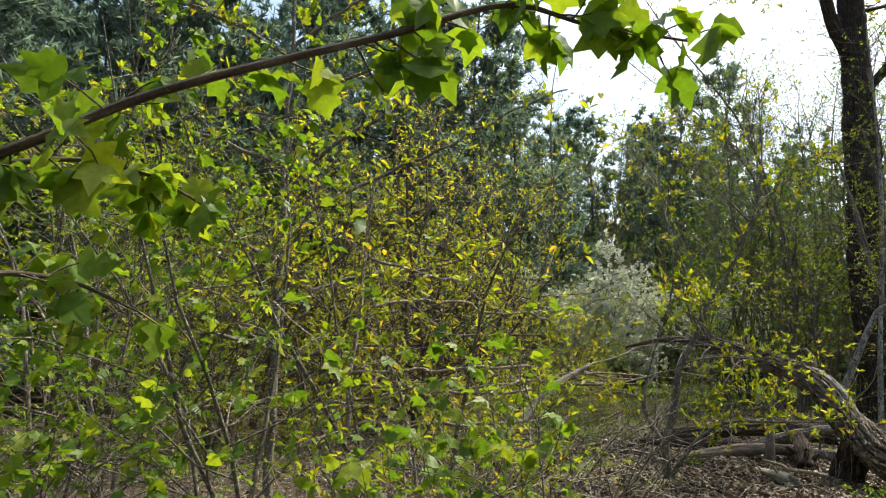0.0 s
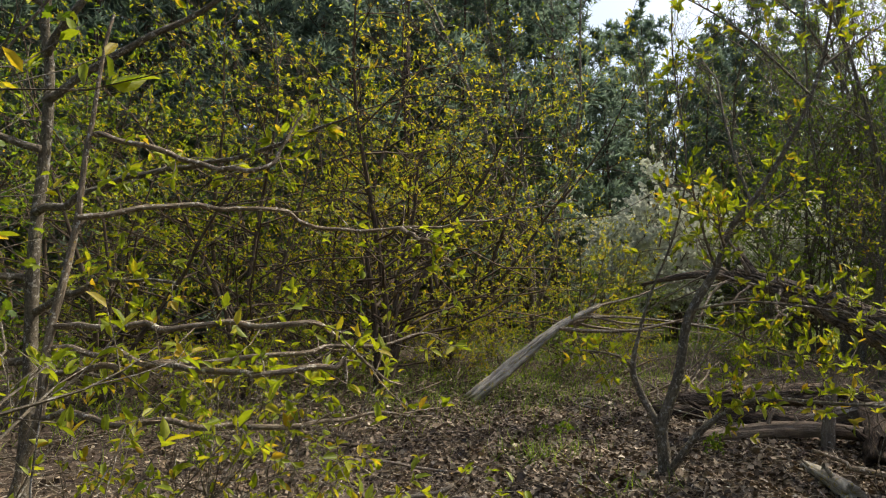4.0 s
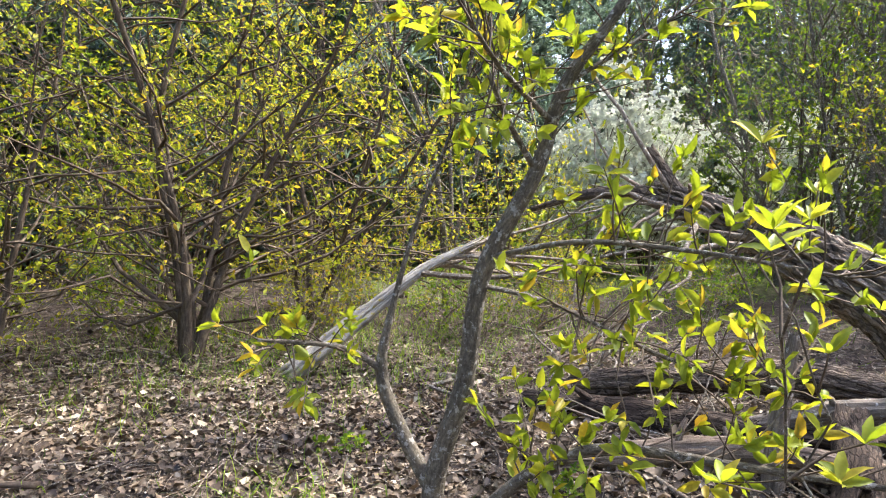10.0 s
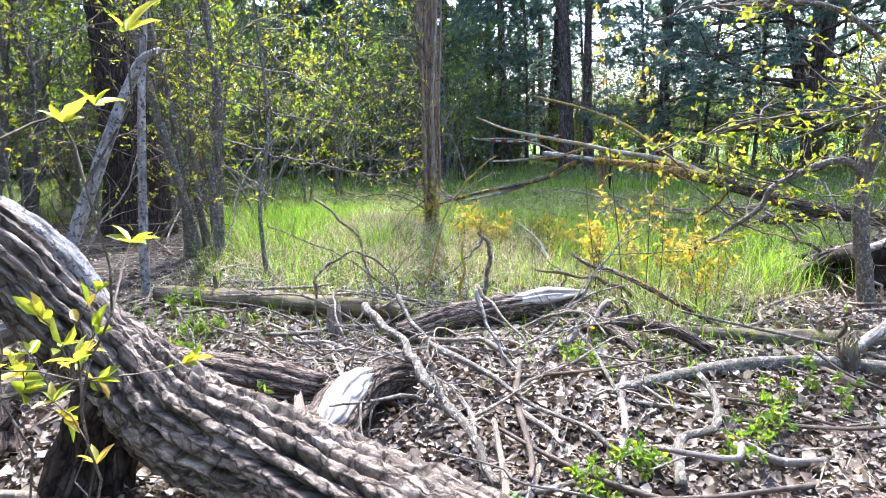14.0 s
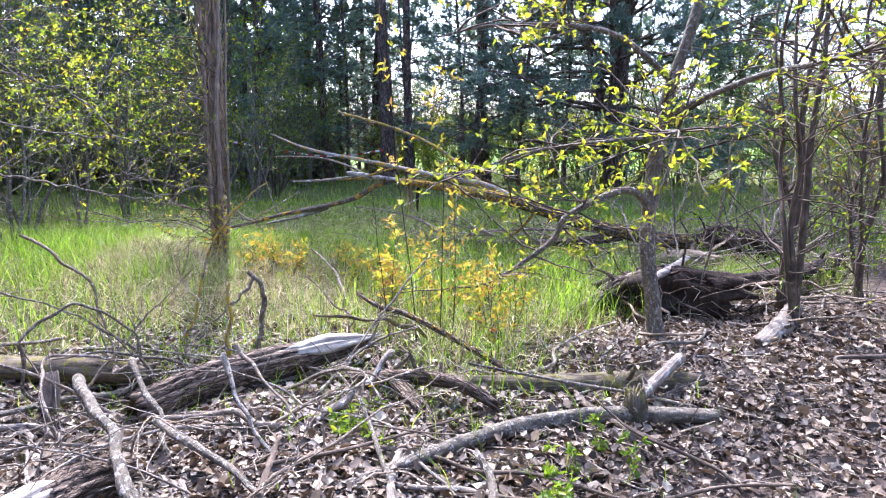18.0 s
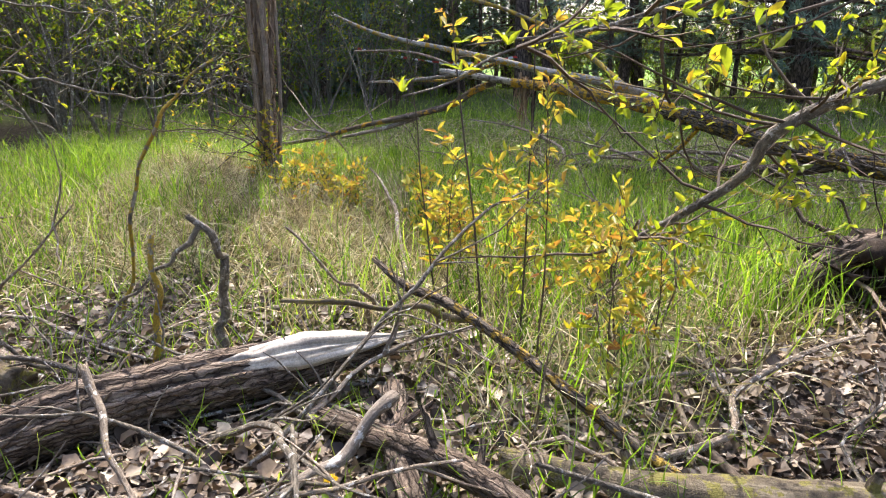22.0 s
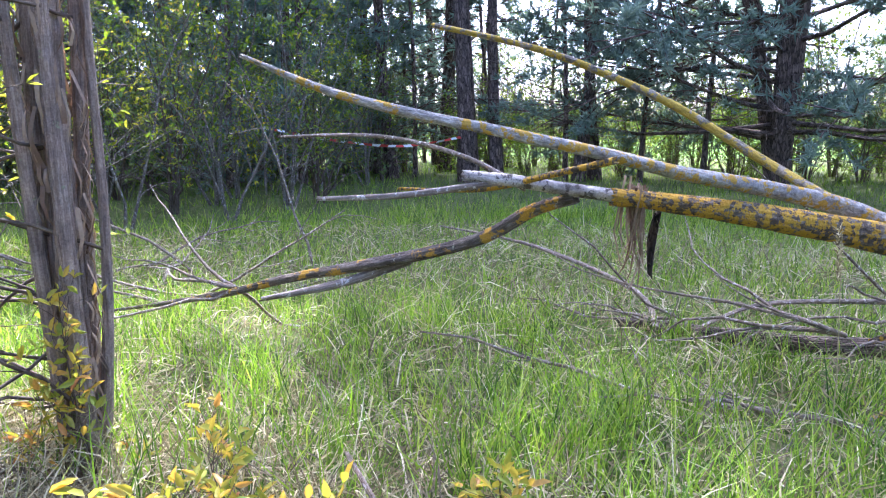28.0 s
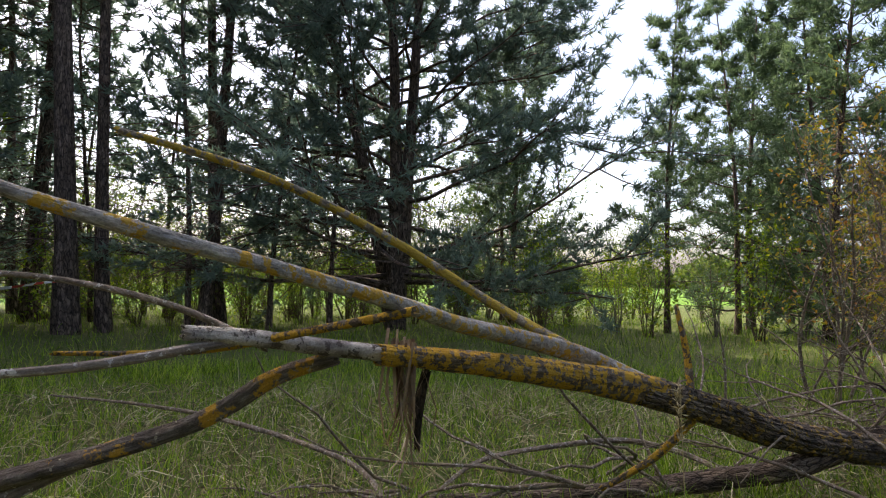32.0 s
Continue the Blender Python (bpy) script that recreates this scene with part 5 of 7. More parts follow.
    tagged(part("hanging_bast", mesh("hanging_bast", V, F, M_RAG), t, "torn strips of brown bast"), kind="stuff")
    for i in range(34):
        s = np.array([(12.4, 2.5, 0.15), (12.9, 2.4, 0.2), (12.3, 3.1, 0.25), (12.9, 3.8, 0.08), (11.9, 6.5, 0.4), (12.7, 1.3, 0.3)][i % 6]) - np.array(base)
        P = wander(r_, s[None], np.array([[0.3 * r_.normal(), 1.0 + 0.6 * r_.normal(), 0.12 + 0.25 * r_.normal()]]), 0.6 + 1.2 * r_.random(), 9, 0.22, -0.02)
        P[..., 2] = np.maximum(P[..., 2], 0.03)
        V, F, G = tubes(P, np.linspace(0.013, 0.003, 9)[None], 6)
        part("twig", mesh("twig", V, F, M_DEADTWIG, G, True), (prop, prop, prop, prop, sag, butt)[i % 6])


build_fallen_birch()


def build_root_plate(base, wide, tall, seed, label, yaw):
    """An upturned root plate: soil body, roots sticking out of it."""
    r_ = np.random.default_rng(seed)
    t = thing("root_plate", base, label, "uprooted stump")
    t.rotation_euler = (0, 0, yaw)
    n, m = 61, 31
    a, b = np.meshgrid(np.linspace(0, 6.2832, n), np.linspace(0, math.pi, m), indexing="ij")
    k = 1 + 0.2 * np.sin(3 * a + 2 * b) + 0.18 * np.sin(7 * a - 3 * b + 1) * np.sin(b) + 0.8 * (vnoise(a / 6.2832 * 12, b * 4, 12, seed) - 0.5) * np.sin(b) + 0.35 * (vnoise(a / 6.2832 * 30, b * 10, 30, seed + 1) - 0.5)
    k[-1] = k[0]
    V = np.stack([wide * np.cos(a) * np.sin(b) * k, 0.35 * wide * np.sin(a) * np.sin(b) * k, tall * 0.5 + tall * 0.55 * np.cos(b) * (0.8 + 0.2 * k)], -1).reshape(-1, 3)
    i = (np.arange(n - 1)[:, None] * m + np.arange(m - 1)[None]).ravel()
    F = np.stack([i, i + m, i + m + 1, i + 1], -1)
    part("soil_body", mesh("soil_body", V, F, M_SOIL, V * 0.7, True), t, "dark earth and matted roots")
    for j in range(56):
        s = np.array([[wide * 0.7 * r_.normal() * 0.6, 0.1 * r_.normal(), tall * (0.2 + 0.7 * r_.random())]])
        d = np.array([[s[0, 0] * 1.5 + 0.3 * r_.normal(), -0.8 + 0.8 * r_.normal(), 0.35 * r_.normal() + 0.1]])
        P = wander(r_, s, d, 0.35 + 0.6 * r_.random(), 7, 0.35, -0.1)
        P[..., 2] = np.maximum(P[..., 2], 0.02)
        V, F, G = tubes(P, (np.linspace(1, 0.25, 7) * (0.005 + 0.02 * r_.random() ** 2))[None], 7)
        part("root", mesh("root", V, F, (M_DARKWOOD, M_REDBROWN, M_DARKBARK, M_DARKWOOD)[j % 4], G, True), t)
    return t


build_root_plate((9.5, 1.2, -0.05), 0.58, 0.46, 301, "dark upturned root mound with broken roots beside a small tree", -1.45)
dead_log("torn_root", [(9.45, 1.45, 0.34, 0.06), (9.3, 1.7, 0.25, 0.075), (9.17, 1.9, 0.13, 0.07), (9.08, 2.05, 0.04, 0.05)], M_DARKBARK, "thick brown root sloping down from an upturned root mound", 0.22, 36, 0.06, 319)
build_root_plate((12.55, -0.05, -0.05), 0.5, 0.48, 302, "torn-up root plate of the fallen tree in the grass", 1.1)
dead_log("dark_log", [(9.35, 0.9, 0.3, 0.07), (9.9, 0.4, 0.26, 0.08), (10.8, -0.3, 0.2, 0.09), (12.0, -1.1, 0.16, 0.1)], M_DARKWOOD, "dark fallen trunk resting on a root mound", 0.14, 28, 0.06, 311)
dead_log("pale_branch", [(8.9, 1.5, 0.38, 0.02), (9.2, 1.35, 0.4, 0.03), (9.6, 1.15, 0.42, 0.035), (9.9, 1.0, 0.45, 0.03)], M_SILVER, "bleached branch sticking out from the root mound", 0.05, 12, 0.03, 312)
dead_log("grey_log", [(8.4, 0.7, 0.06, 0.07), (8.9, 0.4, 0.09, 0.08), (9.6, 0.1, 0.08, 0.07)], M_OLDWOOD, "weathered grey log lying beside a small tree", 0.1, 22, 0.05, 313)
dead_log("lichened_branch", [(11.64, 3.19, 0.05, 0.008), (11.82, 2.85, 0.14, 0.011), (11.91, 2.51, 0.2, 0.013), (11.72, 2.18, 0.2, 0.016), (11.53, 2.09, 0.17, 0.018), (11.3, 1.8, 0.12, 0.022)], M_YELLOWBRANCH, "curved lichened branch lying over meadow grass", 0.06, 14, 0.02, 314)
dead_log("grey_branch", [(9.55, 6.9, 0.17, 0.012), (9.72, 6.66, 0.24, 0.016), (9.95, 6.38, 0.25, 0.017), (10.15, 6.16, 0.17, 0.013)], M_DEADTWIG, "grey stick lying across the dry grass tussock", 0.05, 12, 0.02, 318)
dead_log("grey_branch", [(10.2, 5.02, 0.36, 0.007), (9.85, 4.74, 0.35, 0.009), (9.6, 4.54, 0.3, 0.012), (9.38, 4.36, 0.24, 0.013), (9.19, 4.25, 0.18, 0.014), (8.95, 4.1, 0.1, 0.014), (8.72, 3.95, 0.04, 0.013)], M_DEADTWIG, "bent pale branch rising out of matted straw", 0.05, 12, 0.02, 320)
dead_log("torn_root", [(11.9, 1.02, 0.08, 0.06), (11.7, 0.85, 0.16, 0.085), (11.5, 0.66, 0.2, 0.09), (11.35, 0.45, 0.2, 0.07)], M_REDBROWN, "torn brown root end of the fallen tree", 0.2, 40, 0.12, 316)
dead_log("grey_branch", [(12.78, 4.03, 0.08, 0.02), (13.48, 4.21, 0.18, 0.019), (14.87, 5.19, 0.24, 0.016), (16.16, 6.43, 0.2, 0.01)], M_DEADTWIG, "thin grey branch lying in the grass behind the fallen tree", 0.05, 10, 0.02, 315)
dead_log("grey_branch", [(12.77, 3.79, 0.1, 0.01), (13.05, 3.41, 0.2, 0.015), (13.12, 2.95, 0.24, 0.018), (13.11, 2.38, 0.26, 0.02), (12.89, 2.09, 0.22, 0.018), (12.61, 1.96, 0.16, 0.014)], M_DEADTWIG, "curved grey branch lying in grass under the fallen tree", 0.05, 10, 0.02, 317)


def build_dead_brush():
    """Bare brushwood at the far edge of the meadow clearing."""
    r_ = np.random.default_rng(330)
    for cx, cy, n, h in ((8.1, 8.9, 8, 0.7), (7.6, 7.9, 7, 0.6), (8.3, 10.4, 7, 0.8), (12.6, 8.6, 7, 1.0), (13.5, 7.6, 6, 0.8), (9.4, 2.2, 4, 0.5), (13.6, -1.2, 20, 1.0), (14.2, 0.6, 14, 0.9), (9.9, 0.6, 14, 0.8), (13.0, -0.4, 16, 0.9), (12.4, 0.2, 12, 0.9), (11.6, 0.5, 8, 0.6), (11.9, 1.2, 6, 0.5), (11.4, 3.2, 4, 0.3), (-3.4, 9.2, 9, 0.8), (-1.6, 10.0, 9, 0.8), (0.6, 10.2, 9, 0.8), (2.4, 10.2, 9, 0.7), (3.6, 9.0, 8, 0.6), (-4.6, 7.0, 8, 0.8)):
        t = thing("dead_brush", (cx, cy, 0), "loose tangle of bleached bare twigs lying on the ground", "brushwood", "heaps of dead brush")
        for i in range(n):
            s = np.array([[0.5 * r_.normal(), 0.5 * r_.normal(), 0.02]])
            P = wander(r_, s, np.array([[r_.normal(), r_.normal(), 0.7 * r_.random()]]), 1.0 + 1.0 * r_.random(), 8, 0.16, -0.03)
            kb = np.zeros(5, int)
            p, d = on_line(P, kb, 0.3 + 0.6 * r_.random(5))
            T = wander(r_, p, d + 0.6 * r_.normal(size=(5, 3)), 0.3 + 0.3 * r_.random(5), 5, 0.2, 0)
            P[..., 2], T[..., 2] = np.maximum(P[..., 2], 0.01), np.maximum(T[..., 2], 0.01)
            V, F, G = join([tubes(P, np.linspace(0.016, 0.005, 8)[None], 6), tubes(T, np.tile(np.linspace(0.005, 0.002, 5), (5, 1)), 4)])
            part("branch", mesh("branch", V, F, M_DEADTWIG, G, True), t)


build_dead_brush()

# ---- named trees and bushes ----
def leaf_whorls(t, base, spots, leafmat, seed, leaf=0.06, n=6):
    """Whorls of pointed leaves at short twig ends: rows (x, y, z)."""
    r_ = np.random.default_rng(seed)
    P = np.repeat(np.array(spots, float) - np.array(base), n, axis=0)
    a = np.tile(np.arange(n) * 2.4, len(spots)) + r_.normal(size=len(P)) * 0.3
    D = np.stack([np.cos(a), np.sin(a), 0.1 + 1.5 * r_.random(len(P))], 1)
    N = unit(np.stack([-np.cos(a), -np.sin(a), np.full(len(P), 1.0)], 1) + 0.7 * r_.normal(size=(len(P), 3)))
    L = leaf * (0.55 + 0.7 * r_.random(len(P)))
    V, F = sprout(P, D, N, L, L * 0.4, FINE_LEAF, FINE_LEAF_F)
    part("foliage", mesh("foliage", V, F, leafmat, None, True), t)


def build_fork_sapling():
    base = (2.28, 5.0, 0.0)
    t = thing("forked_sapling", base, "crooked grey sapling forking low with sparse yellow-green leaves", "sapling")
    r_ = np.random.default_rng(401)
    limbs = [("stem", [(2.28, 5.0, -0.05, 0.055), (2.27, 5.0, 0.2, 0.048), (2.26, 5.0, 0.42, 0.045), (2.38, 4.98, 0.82, 0.038), (2.45, 4.96, 1.25, 0.036), (2.64, 4.9, 1.63, 0.03), (2.74, 4.86, 1.94, 0.024), (2.97, 4.78, 2.28, 0.018), (3.25, 4.66, 2.9, 0.014), (3.4, 4.62, 3.6, 0.01), (3.45, 4.66, 4.6, 0.005)]),
             ("limb", [(2.26, 5.0, 0.36, 0.032), (2.1, 5.05, 0.67, 0.028), (2.05, 5.06, 0.86, 0.024), (2.1, 5.06, 1.12, 0.013), (2.2, 5.05, 1.46, 0.01), (2.38, 5.02, 1.95, 0.008), (2.45, 5.0, 2.5, 0.007), (2.4, 5.15, 3.4, 0.006), (2.45, 5.25, 4.3, 0.003)]),
             ("limb", [(2.29, 4.97, 0.05, 0.03), (2.5, 4.78, 0.45, 0.024), (2.81, 4.67, 0.67, 0.02), (3.29, 4.43, 0.7, 0.013), (3.8, 4.07, 0.74, 0.006)]),
             ("limb", [(2.06, 5.06, 0.84, 0.016), (1.9, 5.0, 0.95, 0.012), (1.6, 4.9, 1.0, 0.007)]),
             ("limb", [(2.64, 4.9, 1.63, 0.012), (2.5, 4.75, 1.85, 0.01), (2.35, 4.6, 2.2, 0.006)]),
             ("limb", [(2.45, 4.96, 1.3, 0.012), (2.75, 4.7, 1.38, 0.01), (3.1, 4.5, 1.36, 0.008), (3.45, 4.3, 1.3, 0.005)]),
             ("limb", [(2.45, 4.96, 1.2, 0.011), (2.7, 4.8, 1.15, 0.009), (3.05, 4.6, 1.0, 0.007), (3.35, 4.4, 0.95, 0.004)]),
             ("limb", [(2.7, 4.88, 1.8, 0.012), (2.5, 4.5, 1.9, 0.009), (2.4, 4.2, 1.95, 0.006)]),
             ("limb", [(2.74, 4.86, 1.94, 0.01), (3.0, 4.9, 2.1, 0.008), (3.3, 4.95, 2.3, 0.005)]),
             ("limb", [(3.25, 4.66, 2.9, 0.01), (2.8, 4.9, 3.5, 0.008), (2.3, 5.1, 3.9, 0.005), (1.8, 5.2, 4.1, 0.003)]), ("limb", [(3.3, 4.66, 3.1, 0.01), (3.9, 4.8, 3.5, 0.007), (4.5, 5.0, 3.8, 0.004)]), ("limb", [(3.4, 4.62, 3.5, 0.008), (3.2, 5.0, 4.0, 0.005), (2.9, 5.4, 4.4, 0.003)])]
    twig_p, twig_d = [], []
    for i, (name, pts) in enumerate(limbs):
        q = rel(pts, base)
        V, F, G = log_geo(q, 14 if i == 0 else 9, 0.04, 0.05, 5, 0.0, 410 + i, True, 0.03)
        part(name, mesh(name, V, F, M_GREYSTEM, G, True), t)
        L = smooth_line(q, 40)[None, :, :3]
        n = (44, 40, 60, 18, 18, 40, 44, 22, 18, 36, 36, 30)[i]
        s = (0.35 if i < 2 else 0.25) + (0.64 if i < 2 else 0.74) * r_.random(n)
        p, d = on_line(L, np.zeros(n, int), s)
        twig_p.append(p), twig_d.append(d)
    p, d = np.concatenate(twig_p), np.concatenate(twig_d)
    T = wander(r_, p, d * 0.5 + r_.normal(size=d.shape) * 0.8 + np.array([0, 0, 0.25]), 0.08 + 0.28 * r_.random(len(p)), 5, 0.15, 0.04)
    V, F, G = tubes(T, np.tile(np.linspace(0.0035, 0.0018, 5), (len(T), 1)), 4)
    tagged(part("twig_spray", mesh("twig_spray", V, F, M_TWIG, G, True), t), kind="stuff")
    k = np.repeat(np.arange(len(T)), 6)
    lp, ld = on_line(T, k, np.clip(1 - np.abs(r_.normal(size=len(k))) * 0.16, 0.05, 0.999))
    D = unit(ld * 0.7 + r_.normal(size=ld.shape) * 0.7 + np.array([0, 0, 0.2]))
    N = unit(r_.normal(size=ld.shape) * 0.7 + np.array([0, 0, 0.8]))
    L = 0.04 + 0.05 * r_.random(len(k))
    ok = off_track(lp + np.array(base), 0.45)
    V, F = sprout(lp[ok], D[ok], N[ok], L[ok], L[ok] * 0.5, LEAF, LEAF_F)
    part("foliage", mesh("foliage", V, F, M_LEAF), t)


build_fork_sapling()


def build_near_branch():
    """The lobed-leaved young tree whose branch hangs over the start of the way."""
    base = (-2.6, -1.1, 0.0)
    t = thing("lobed_leaf_sapling", base, "young tree with a low branch of large bright lobed green leaves", "sapling")
    r_ = np.random.default_rng(431)
    limbs = [("stem", [(-2.6, -1.1, -0.05, 0.05), (-2.55, -1.1, 0.8, 0.04), (-2.5, -1.08, 1.6, 0.032), (-2.45, -1.0, 3.0, 0.02)]),
             ("limb", [(-2.52, -1.08, 1.55, 0.016), (-1.8, -1.0, 1.9, 0.012), (-1.48, -0.98, 2.06, 0.011), (-1.0, -0.96, 2.22, 0.009), (-0.72, -0.94, 2.32, 0.007), (-0.54, -0.98, 2.26, 0.005), (-0.31, -1.02, 2.21, 0.003)]),
             ("limb", [(-2.52, -1.08, 1.7, 0.01), (-1.84, -0.92, 1.9, 0.007), (-1.6, -0.82, 1.92, 0.005), (-1.4, -0.76, 1.82, 0.003)]),
             ("limb", [(-2.54, -1.1, 1.3, 0.01), (-1.95, -0.95, 1.62, 0.008), (-1.75, -0.85, 1.66, 0.006), (-1.6, -0.8, 1.6, 0.003)])]
    tp, td = [], []
    for i, (name, pts) in enumerate(limbs):
        q = rel(pts, base)
        V, F, G = log_geo(q, 9, 0.05, 0.03, 5, 0.0, 440 + i, True, 0.02)
        part(name, mesh(name, V, F, M_TWIG, G, True), t)
        if i:
            n = (0, 36, 20, 16)[i]
            p, d = on_line(smooth_line(q, 40)[None, :, :3], np.zeros(n, int), 0.3 + 0.7 * r_.random(n))
            tp.append(p), td.append(d)
    p, d = np.concatenate(tp), np.concatenate(td)
    T = wander(r_, p, d * 0.6 + r_.normal(size=d.shape) * 0.6, 0.05 + 0.1 * r_.random(len(p)), 4, 0.15, -0.02)
    V, F, G = tubes(T, np.tile(np.linspace(0.003, 0.0016, 4), (len(T), 1)), 4)
    tagged(part("twig_spray", mesh("twig_spray", V, F, M_TWIG, G, True), t), kind="stuff")
    k = np.repeat(np.arange(len(T)), 3)
    lp, ld = on_line(T, k, 0.55 + 0.44 * r_.random(len(k)))
    D = unit(ld * 0.5 + r_.normal(size=ld.shape) * 0.6 + np.array([0, 0, -0.55]))
    N = unit(r_.normal(size=ld.shape) * 0.6 + np.array([0.2, -0.4, 0.6]))
    L = 0.06 + 0.065 * r_.random(len(k))
    ok = off_track(lp + np.array(base), 0.4)
    V, F = sprout(lp[ok], D[ok], N[ok], L[ok], L[ok] * 0.95, LOBED, LOBED_F)
    part("foliage", mesh("foliage", V, F, M_GREENLEAF), t)


build_near_branch()


def build_leafy_shoots():
    base = (3.3, 3.75, 0.0)
    t = thing("leafy_shoots", base, "thin upright shoots with whorls of yellow-green leaves before the fallen trunk", "sapling")
    stems = [[(3.42, 3.7, -0.03), (3.34, 3.45, 0.7), (3.2, 3.15, 1.3), (3.15, 3.0, 1.6)], [(3.36, 3.74, -0.03), (3.3, 3.6, 0.6), (3.14, 3.36, 1.25), (3.05, 3.2, 1.63)], [(3.3, 3.76, -0.03), (3.22, 3.66, 0.6), (3.06, 3.42, 1.2), (2.97, 3.26, 1.53)],
             [(3.24, 3.8, -0.03), (3.1, 3.74, 0.7), (2.92, 3.6, 1.3), (2.82, 3.5, 1.6)], [(3.2, 3.82, -0.03), (3.0, 3.66, 0.7), (2.76, 3.3, 1.25), (2.64, 3.08, 1.48)], [(3.4, 3.8, -0.03), (3.5, 3.78, 0.5), (3.56, 3.72, 0.95)], [(3.2, 3.72, -0.03), (3.0, 3.5, 0.45), (2.85, 3.36, 0.85)]]
    for i, pts in enumerate(stems):
        q = smooth_line(rel([(*p, 0.0034 * (1 - 0.6 * k / (len(pts) - 1))) for k, p in enumerate(pts)], base), 16)
        q[2:-1, :3] += 0.02 * np.random.default_rng(400 + i).normal(size=(13, 3))
        V, F, G = tubes(q[None, :, :3], q[None, :, 3], 7)
        part("stem", mesh("stem", V, F, M_GREYSTEM, G, True), t)
        tops = [pts[-1]]
        r_ = np.random.default_rng(445 + i)
        for k in range(3):
            p = q[13 - 2 * k, :3]
            e = p + np.array([0.09 * r_.normal(), 0.09 * r_.normal(), 0.05 + 0.05 * r_.random()])
            V, F, G = tubes(np.array([[p, (p + e) / 2 + 0.01, e]]), np.array([[0.0025, 0.002, 0.0014]]), 5)
            part("twig", mesh("twig", V, F, M_TWIG, G, True), t)
            tops.append(tuple(e + np.array(base)))
        leaf_whorls(t, base, tops, (M_YELLOWLEAF, M_LEAF, M_ORANGELEAF)[i % 3], 446 + i, 0.05, 6)


build_leafy_shoots()


def limbed(name, base, label, category, limbs, r0, bark, leafmat, twigs, leaves, leaf, seed, clear=0.3):
    """A bush of given limbs, with fine twigs and leaf clusters at their ends."""
    t = thing(name, base, label, category)
    r_ = np.random.default_rng(seed)
    tp, td = [], []
    for i, pts in enumerate(limbs):
        q = rel([(*p, (r0 if i == 0 else r0 * 0.5) * (1 - 0.75 * j / (len(pts) - 1))) for j, p in enumerate(pts)], base)
        q = smooth_line(q, 4 * len(q))
        q[1:-1, :3] += r_.normal(size=(len(q) - 2, 3)) * 0.012
        V, F, G = log_geo(q, 10, 0.03, 0.08, 5, 0.0, seed + i, True, 0.05)
        part("stem" if i == 0 else "limb", mesh("limb", V, F, bark, G, True), t)
        if i:
            p, d = on_line(smooth_line(q, 40)[None, :, :3], np.zeros(twigs, int), 0.2 + 0.79 * r_.random(twigs))
            tp.append(p), td.append(d)
    p, d = np.concatenate(tp), np.concatenate(td)
    T = wander(r_, p, d * 0.6 + r_.normal(size=d.shape) * 0.7 + np.array([0, 0, 0.15]), 0.06 + 0.22 * r_.random(len(p)), 5, 0.15, 0.03)
    V, F, G = tubes(T, np.tile(np.linspace(0.003, 0.0015, 5), (len(T), 1)), 4)
    tagged(part("twig_spray", mesh("twig_spray", V, F, bark, G, True), t), kind="stuff")
    k = np.repeat(np.arange(len(T)), leaves)
    lp, ld = on_line(T, k, np.clip(1 - np.abs(r_.normal(size=len(k))) * 0.15, 0.05, 0.999))
    D, N = unit(ld * 0.7 + r_.normal(size=ld.shape) * 0.75), unit(r_.normal(size=ld.shape) * 0.7 + np.array([0, 0, 0.8]))
    L = leaf * (0.55 + 0.8 * r_.random(len(k)))
    ok = off_track(lp + np.array(base), clear)
    V, F = sprout(lp[ok], D[ok], N[ok], L[ok], L[ok] * 0.5, LEAF, LEAF_F)
    part("foliage", mesh("foliage", V, F, leafmat), t)


limbed("lichened_bush", (-1.35, 2.75, 0.0), "bush with crooked pale lichened branches and bright leaf tufts", "bush",
       [[(-1.35, 2.75, 0.0), (-1.25, 2.8, 0.9), (-1.15, 2.9, 1.8), (-1.05, 3.0, 2.8)],
        [(-1.15, 2.9, 1.8), (-0.46, 3.06, 1.88), (-0.07, 3.24, 1.8), (0.34, 3.36, 1.8), (0.81, 3.41, 1.86), (1.15, 3.42, 1.97)],
        [(0.34, 3.36, 1.8), (0.5, 3.38, 1.7), (0.66, 3.4, 1.55)],
        [(-1.2, 2.85, 1.2), (-0.09, 2.35, 1.16), (0.16, 2.47, 1.2), (0.18, 2.48, 1.11), (0.13, 2.46, 1.02)],
        [(-1.22, 2.83, 1.1), (-0.17, 2.53, 1.21), (0.15, 2.68, 1.24), (0.55, 2.78, 1.28)],
        [(-1.2, 2.85, 1.3), (-0.07, 2.36, 1.35), (0.13, 2.46, 1.32), (0.26, 2.51, 1.18), (0.41, 2.55, 1.1)],
        [(-1.25, 2.8, 0.9), (-0.12, 2.44, 0.95), (0.19, 2.59, 0.95), (0.53, 2.68, 0.95)],
        [(-1.1, 2.95, 2.2), (-0.36, 2.88, 2.03), (-0.2, 2.97, 2.17), (-0.12, 3.0, 2.32)]], 0.03, M_DEADTWIG, M_LEAF, 16, 5, 0.055, 470)

